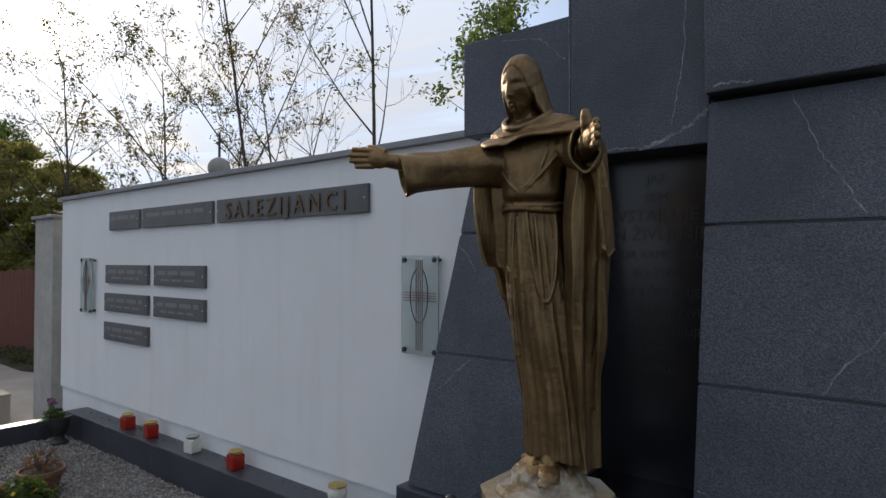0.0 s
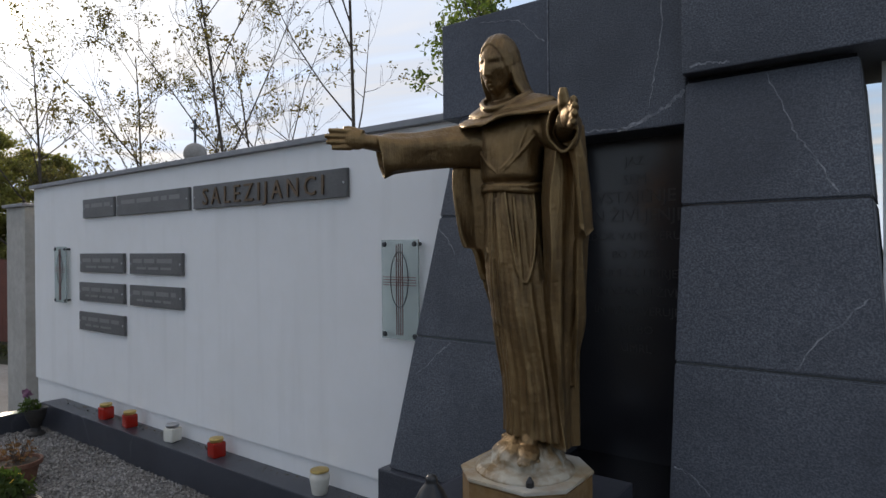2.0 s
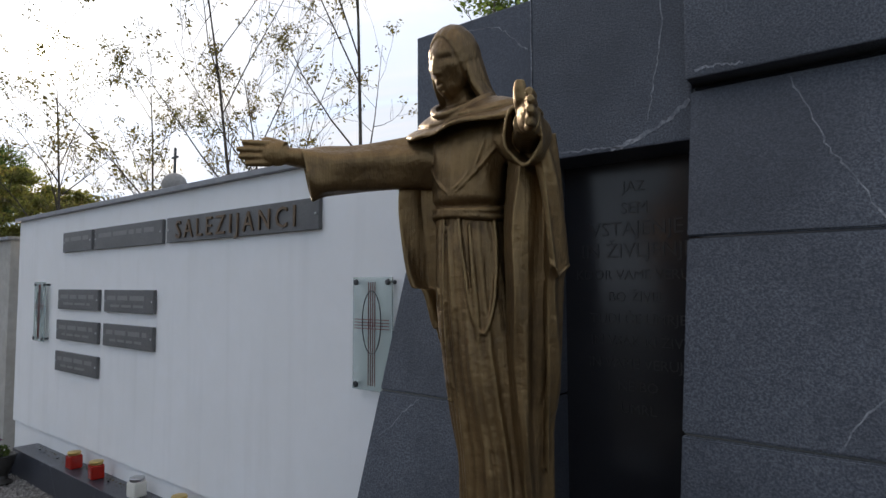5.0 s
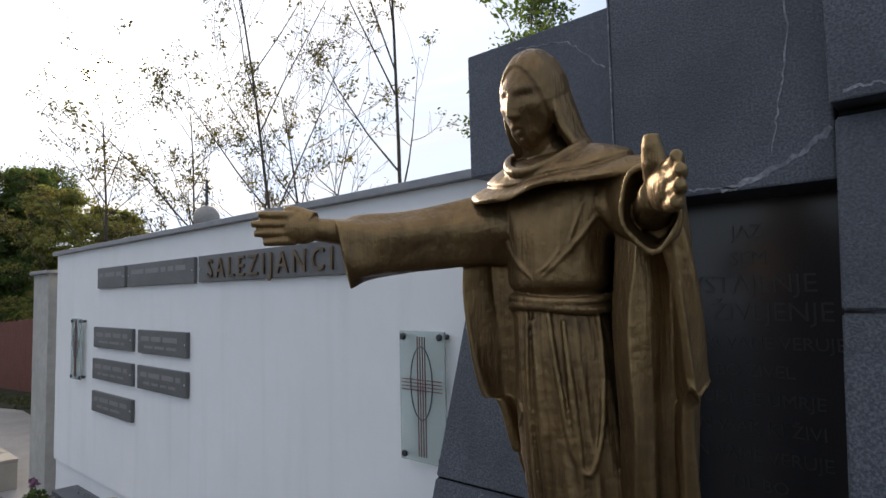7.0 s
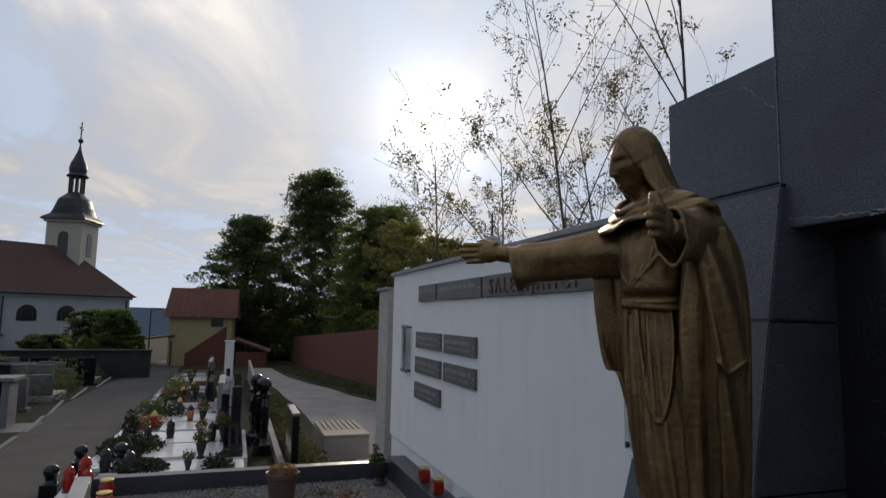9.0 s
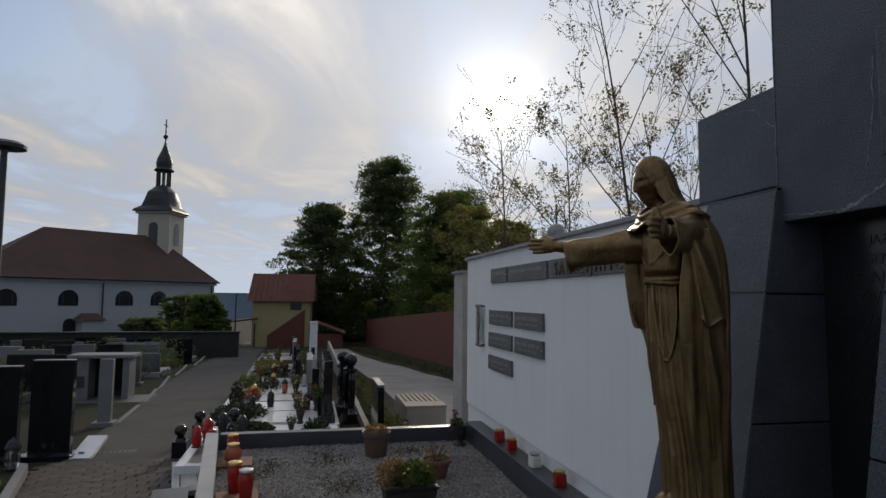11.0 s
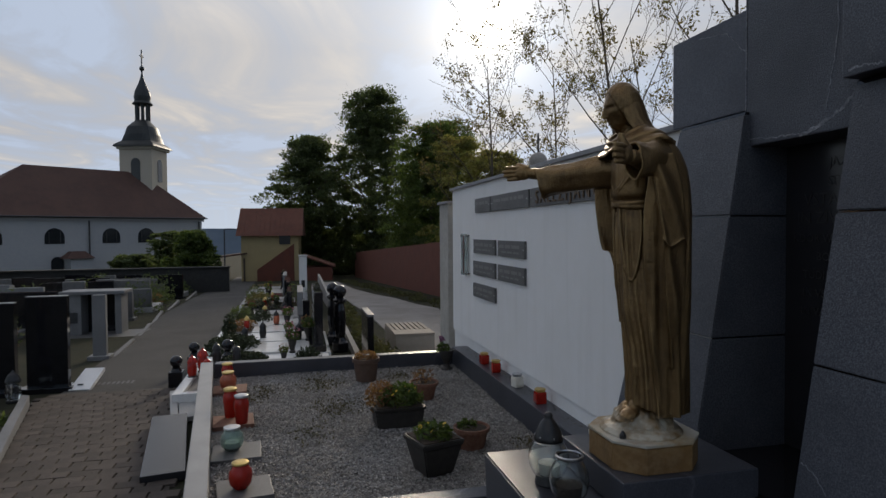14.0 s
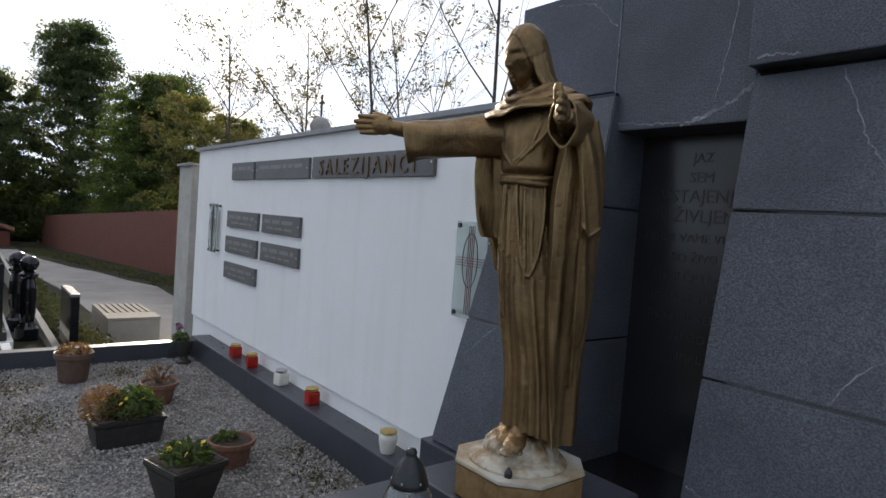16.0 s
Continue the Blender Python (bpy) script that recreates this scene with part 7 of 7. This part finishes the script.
def tree(x, y, height, lean, r0, label, seed, limbs=(9, 5, 4), per=5, size=0.06, scatter=0.10, material=LEAF_SPRING, spread=(0.32, 0.5), only=1.0, z0=None, up=0.35, group="trees behind the wall"):
    t = thing("tree", (x, y, ground_z(x) if z0 is None else z0), label, "tree", group)
    bm, ends = grow(seed, (0, 0, -0.2), height, lean, r0, spread, limbs, up=up)
    part("trunk", bm, BARK, t, "thin brown trunk with bare limbs")
    v, f = leaves_at(ends, per, scatter, size, seed, only)
    cloud_part("crown", v, f, material, t, "crown of small leaves")


YOUNG = dict(limbs=(10, 6, 4), per=10, size=0.030, scatter=0.055, only=0.30, spread=(0.34, 0.52))
tree(-4.48, 7.8, 8.4, (0.02, 0.0, 1), 0.042, "slender young tree with sparse brownish spring leaves behind the wall", 11, **YOUNG)
tree(-6.45, 7.5, 8.6, (-0.13, -0.02, 1), 0.040, "slender leaning tree with sparse brownish spring leaves behind the wall", 12, **YOUNG)
tree(-7.6, 8.6, 6.0, (-0.05, 0.0, 1), 0.040, "thin young tree with sparse brownish leaves behind the wall", 13, **YOUNG)
tree(-10.85, 7.9, 6.2, (0.0, 0.0, 1), 0.045, "thin young tree with brownish leaves behind the wall", 14, limbs=(12, 6, 4), per=6, size=0.034, scatter=0.07, only=0.5, spread=(0.28, 0.42))
tree(-8.9, 8.2, 5.0, (0.06, 0.0, 1), 0.036, "small young tree with drooping brownish leaves behind the wall", 15, limbs=(12, 6, 4), per=5, size=0.030, scatter=0.06, only=0.4, spread=(0.28, 0.42))
tree(-18.86, 9.0, 8.6, (0.03, 0.0, 1), 0.07, "slender half-bare tree against the bright sky", 16, limbs=(13, 7, 5), per=4, size=0.045, scatter=0.10, only=0.6, spread=(0.34, 0.48))
tree(-6.1, 13.4, 8.8, (0.0, 0.0, 1), 0.10, "green young tree standing behind the dark portal", 17, limbs=(9, 6, 4), per=7, size=0.07, scatter=0.16, material=LEAF)


def leafy_tree(x, y, h, r, label, seed, material, trunk=0.3, clumps=80, n=260, size=0.13, low=0.06, group="leafy trees"):
    """Full crown: limbs, and many clumps of leaves with gaps between them."""
    z = ground_z(x)
    t = thing("tree", (x, y, z), label, "tree", group)
    bm, ends = grow(seed, (0, 0, -0.3), h * 0.85, (0, 0, 1), trunk * 0.5, (0.35, 0.5), (9, 5), depth=2)
    part("trunk", bm, BARK, t, "brown trunk with limbs")
    rnd = random.Random(seed)
    vs, fs, off = [], [], 0
    clumps, n, size = int(clumps * 6.0), int(n * 0.34), size * 0.66
    for k in range(clumps):
        u = rnd.random() ** 1.1
        zz = h * (low + (1 - low) * u)
        rr = r * math.sqrt(max(0.03, 1 - ((u - 0.38) / 0.66) ** 2)) * rnd.uniform(0.15, 1.12) * (0.86 + 0.2 * math.sin(9 * u + seed))
        a = rnd.uniform(0, 6.283)
        c = (rr * math.cos(a), rr * math.sin(a), zz)
        s = r * rnd.uniform(0.07, 0.20)
        v, f = leaf_cloud(n, (s * 1.25, s * 1.25, s * 0.55), size, seed * 100 + k, centre=c, core=0.1)
        vs.append(v); fs.append(f + off); off += len(v)
    cloud_part("crown", np.concatenate(vs), np.concatenate(fs), material, t, "uneven crown of leaf clumps")


leafy_tree(-47.5, 3.0, 11.3, 3.7, "broad dark evergreen tree beyond the graves", 41, LEAF_DARK, 0.4, 120, size=0.17)
leafy_tree(-47.0, 8.2, 15.0, 4.4, "tall dark feathery tree beyond the graves", 42, LEAF_DARK, 0.4, 140, size=0.17)
leafy_tree(-32.5, 9.6, 9.2, 2.7, "green spring tree behind the fence", 43, LEAF, 0.35, 100)
leafy_tree(-27.0, 9.9, 7.4, 2.3, "spring tree behind the fence, leaves lightened as if sunlit", 44, LEAF_SUNLIT, 0.3, 40)
leafy_tree(-23.0, 10.4, 6.0, 2.2, "spring tree behind the fence, leaves lightened as if sunlit", 45, LEAF_SUNLIT, 0.25, 34)
leafy_tree(-36.0, 11.4, 10.2, 3.6, "green spring tree behind the fence", 46, LEAF, 0.3, 80)
leafy_tree(-16.5, 10.6, 4.2, 2.0, "low airy tree behind the fence, leaves lightened as if backlit", 47, LEAF_SUNLIT, 0.2, 30, n=200, size=0.08, low=0.1)
leafy_tree(-12.0, 10.4, 3.4, 1.8, "low airy tree behind the fence, leaves lightened as if backlit", 48, LEAF_SUNLIT, 0.2, 28, n=200, size=0.08, low=0.1)
# the nearer bushes take the leaf copy lightened for hazy backlight
for k in range(9):
    xk = -40.0 + 3.3 * k
    leafy_tree(xk, 9.6 + 0.1 * k + 0.4 * math.sin(2 * k), 3.4 + 0.5 * math.sin(k * 1.7), 2.2, "dense green bush behind the fence", 60 + k, LEAF_SUNLIT if k > 4 else LEAF_DARK if k % 2 else LEAF, 0.15, 60, n=260, size=0.09, low=0.02, group="bushes behind the fence")
leafy_tree(-38.0, -4.4, 3.3, 1.65, "round green bush-like tree before the church", 49, LEAF, 0.25, 80, low=0.08)
leafy_tree(-41.0, -8.6, 1.9, 1.7, "low dark bush before the church", 50, LEAF_DARK, 0.15, 40, low=0.05)
leafy_tree(-24.5, -10.6, 2.6, 0.65, "small dark columnar conifer by the cemetery wall", 51, LEAF_DARK, 0.1, 60, n=120, size=0.08, low=0.05)


for k in (0, 4, 5, 6, 7, 8, 9, 10, 11, 12):
    leafy_tree(-54.0 - 1.5 * math.sin(k * 1.3), -9.0 + 2.3 * k, 4.0 + 0.9 * math.sin(k * 2.1), 2.4, "dense dark green bush beyond the outbuilding", 80 + k, LEAF_DARK, 0.15, 40, n=170, size=0.2, low=0.02, group="bushes beyond the outbuilding")


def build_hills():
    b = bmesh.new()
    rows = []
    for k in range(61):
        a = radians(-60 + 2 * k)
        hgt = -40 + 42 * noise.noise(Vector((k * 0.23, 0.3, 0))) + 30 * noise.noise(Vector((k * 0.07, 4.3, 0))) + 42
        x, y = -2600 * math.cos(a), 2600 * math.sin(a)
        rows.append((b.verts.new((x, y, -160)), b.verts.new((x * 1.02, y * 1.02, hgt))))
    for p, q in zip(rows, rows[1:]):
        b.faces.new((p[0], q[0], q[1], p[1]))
    structure("backdrop_hills", b, HILL, "hills on the horizon with blue haze painted into their colour", "hills")


build_hills()

# ---- brick paving, piece by piece ----
def build_pavers():
    holder = tagged(new("paver_field"), "reddish-grey concrete brick paving at the near end of the lane", "pavement", kind="structure")
    shapes = []
    for k in range(4):
        b = box(-0.0505, 0.0505, -0.0955, 0.0955, -0.05, 0.0, 0.007)
        shapes.append(mesh_of(b, "paver", PAVER))
    rnd = random.Random(3)
    count = 0
    for i in range(34):
        x = -1.25 - 0.112 * i
        left = -0.20 - 0.268 * (-x - 1.6) if x > -4.5 else -0.98
        right = 0.58 + 0.24 * max(0.0, x + 3.3)
        y = left + (0.1 if i % 2 else 0.0)
        while y < right and count < 300:
            ob = new("paver", shapes[rnd.randrange(4)])
            ob.parent = holder
            ob.matrix_basis = pose(x, y + 0.1, ground_z(x) + 0.030 + rnd.uniform(-0.003, 0.003), rnd.uniform(-0.8, 0.8), 1.7 + rnd.uniform(-0.8, 0.8), rnd.uniform(-1, 1))
            y += 0.203
            count += 1


build_pavers()
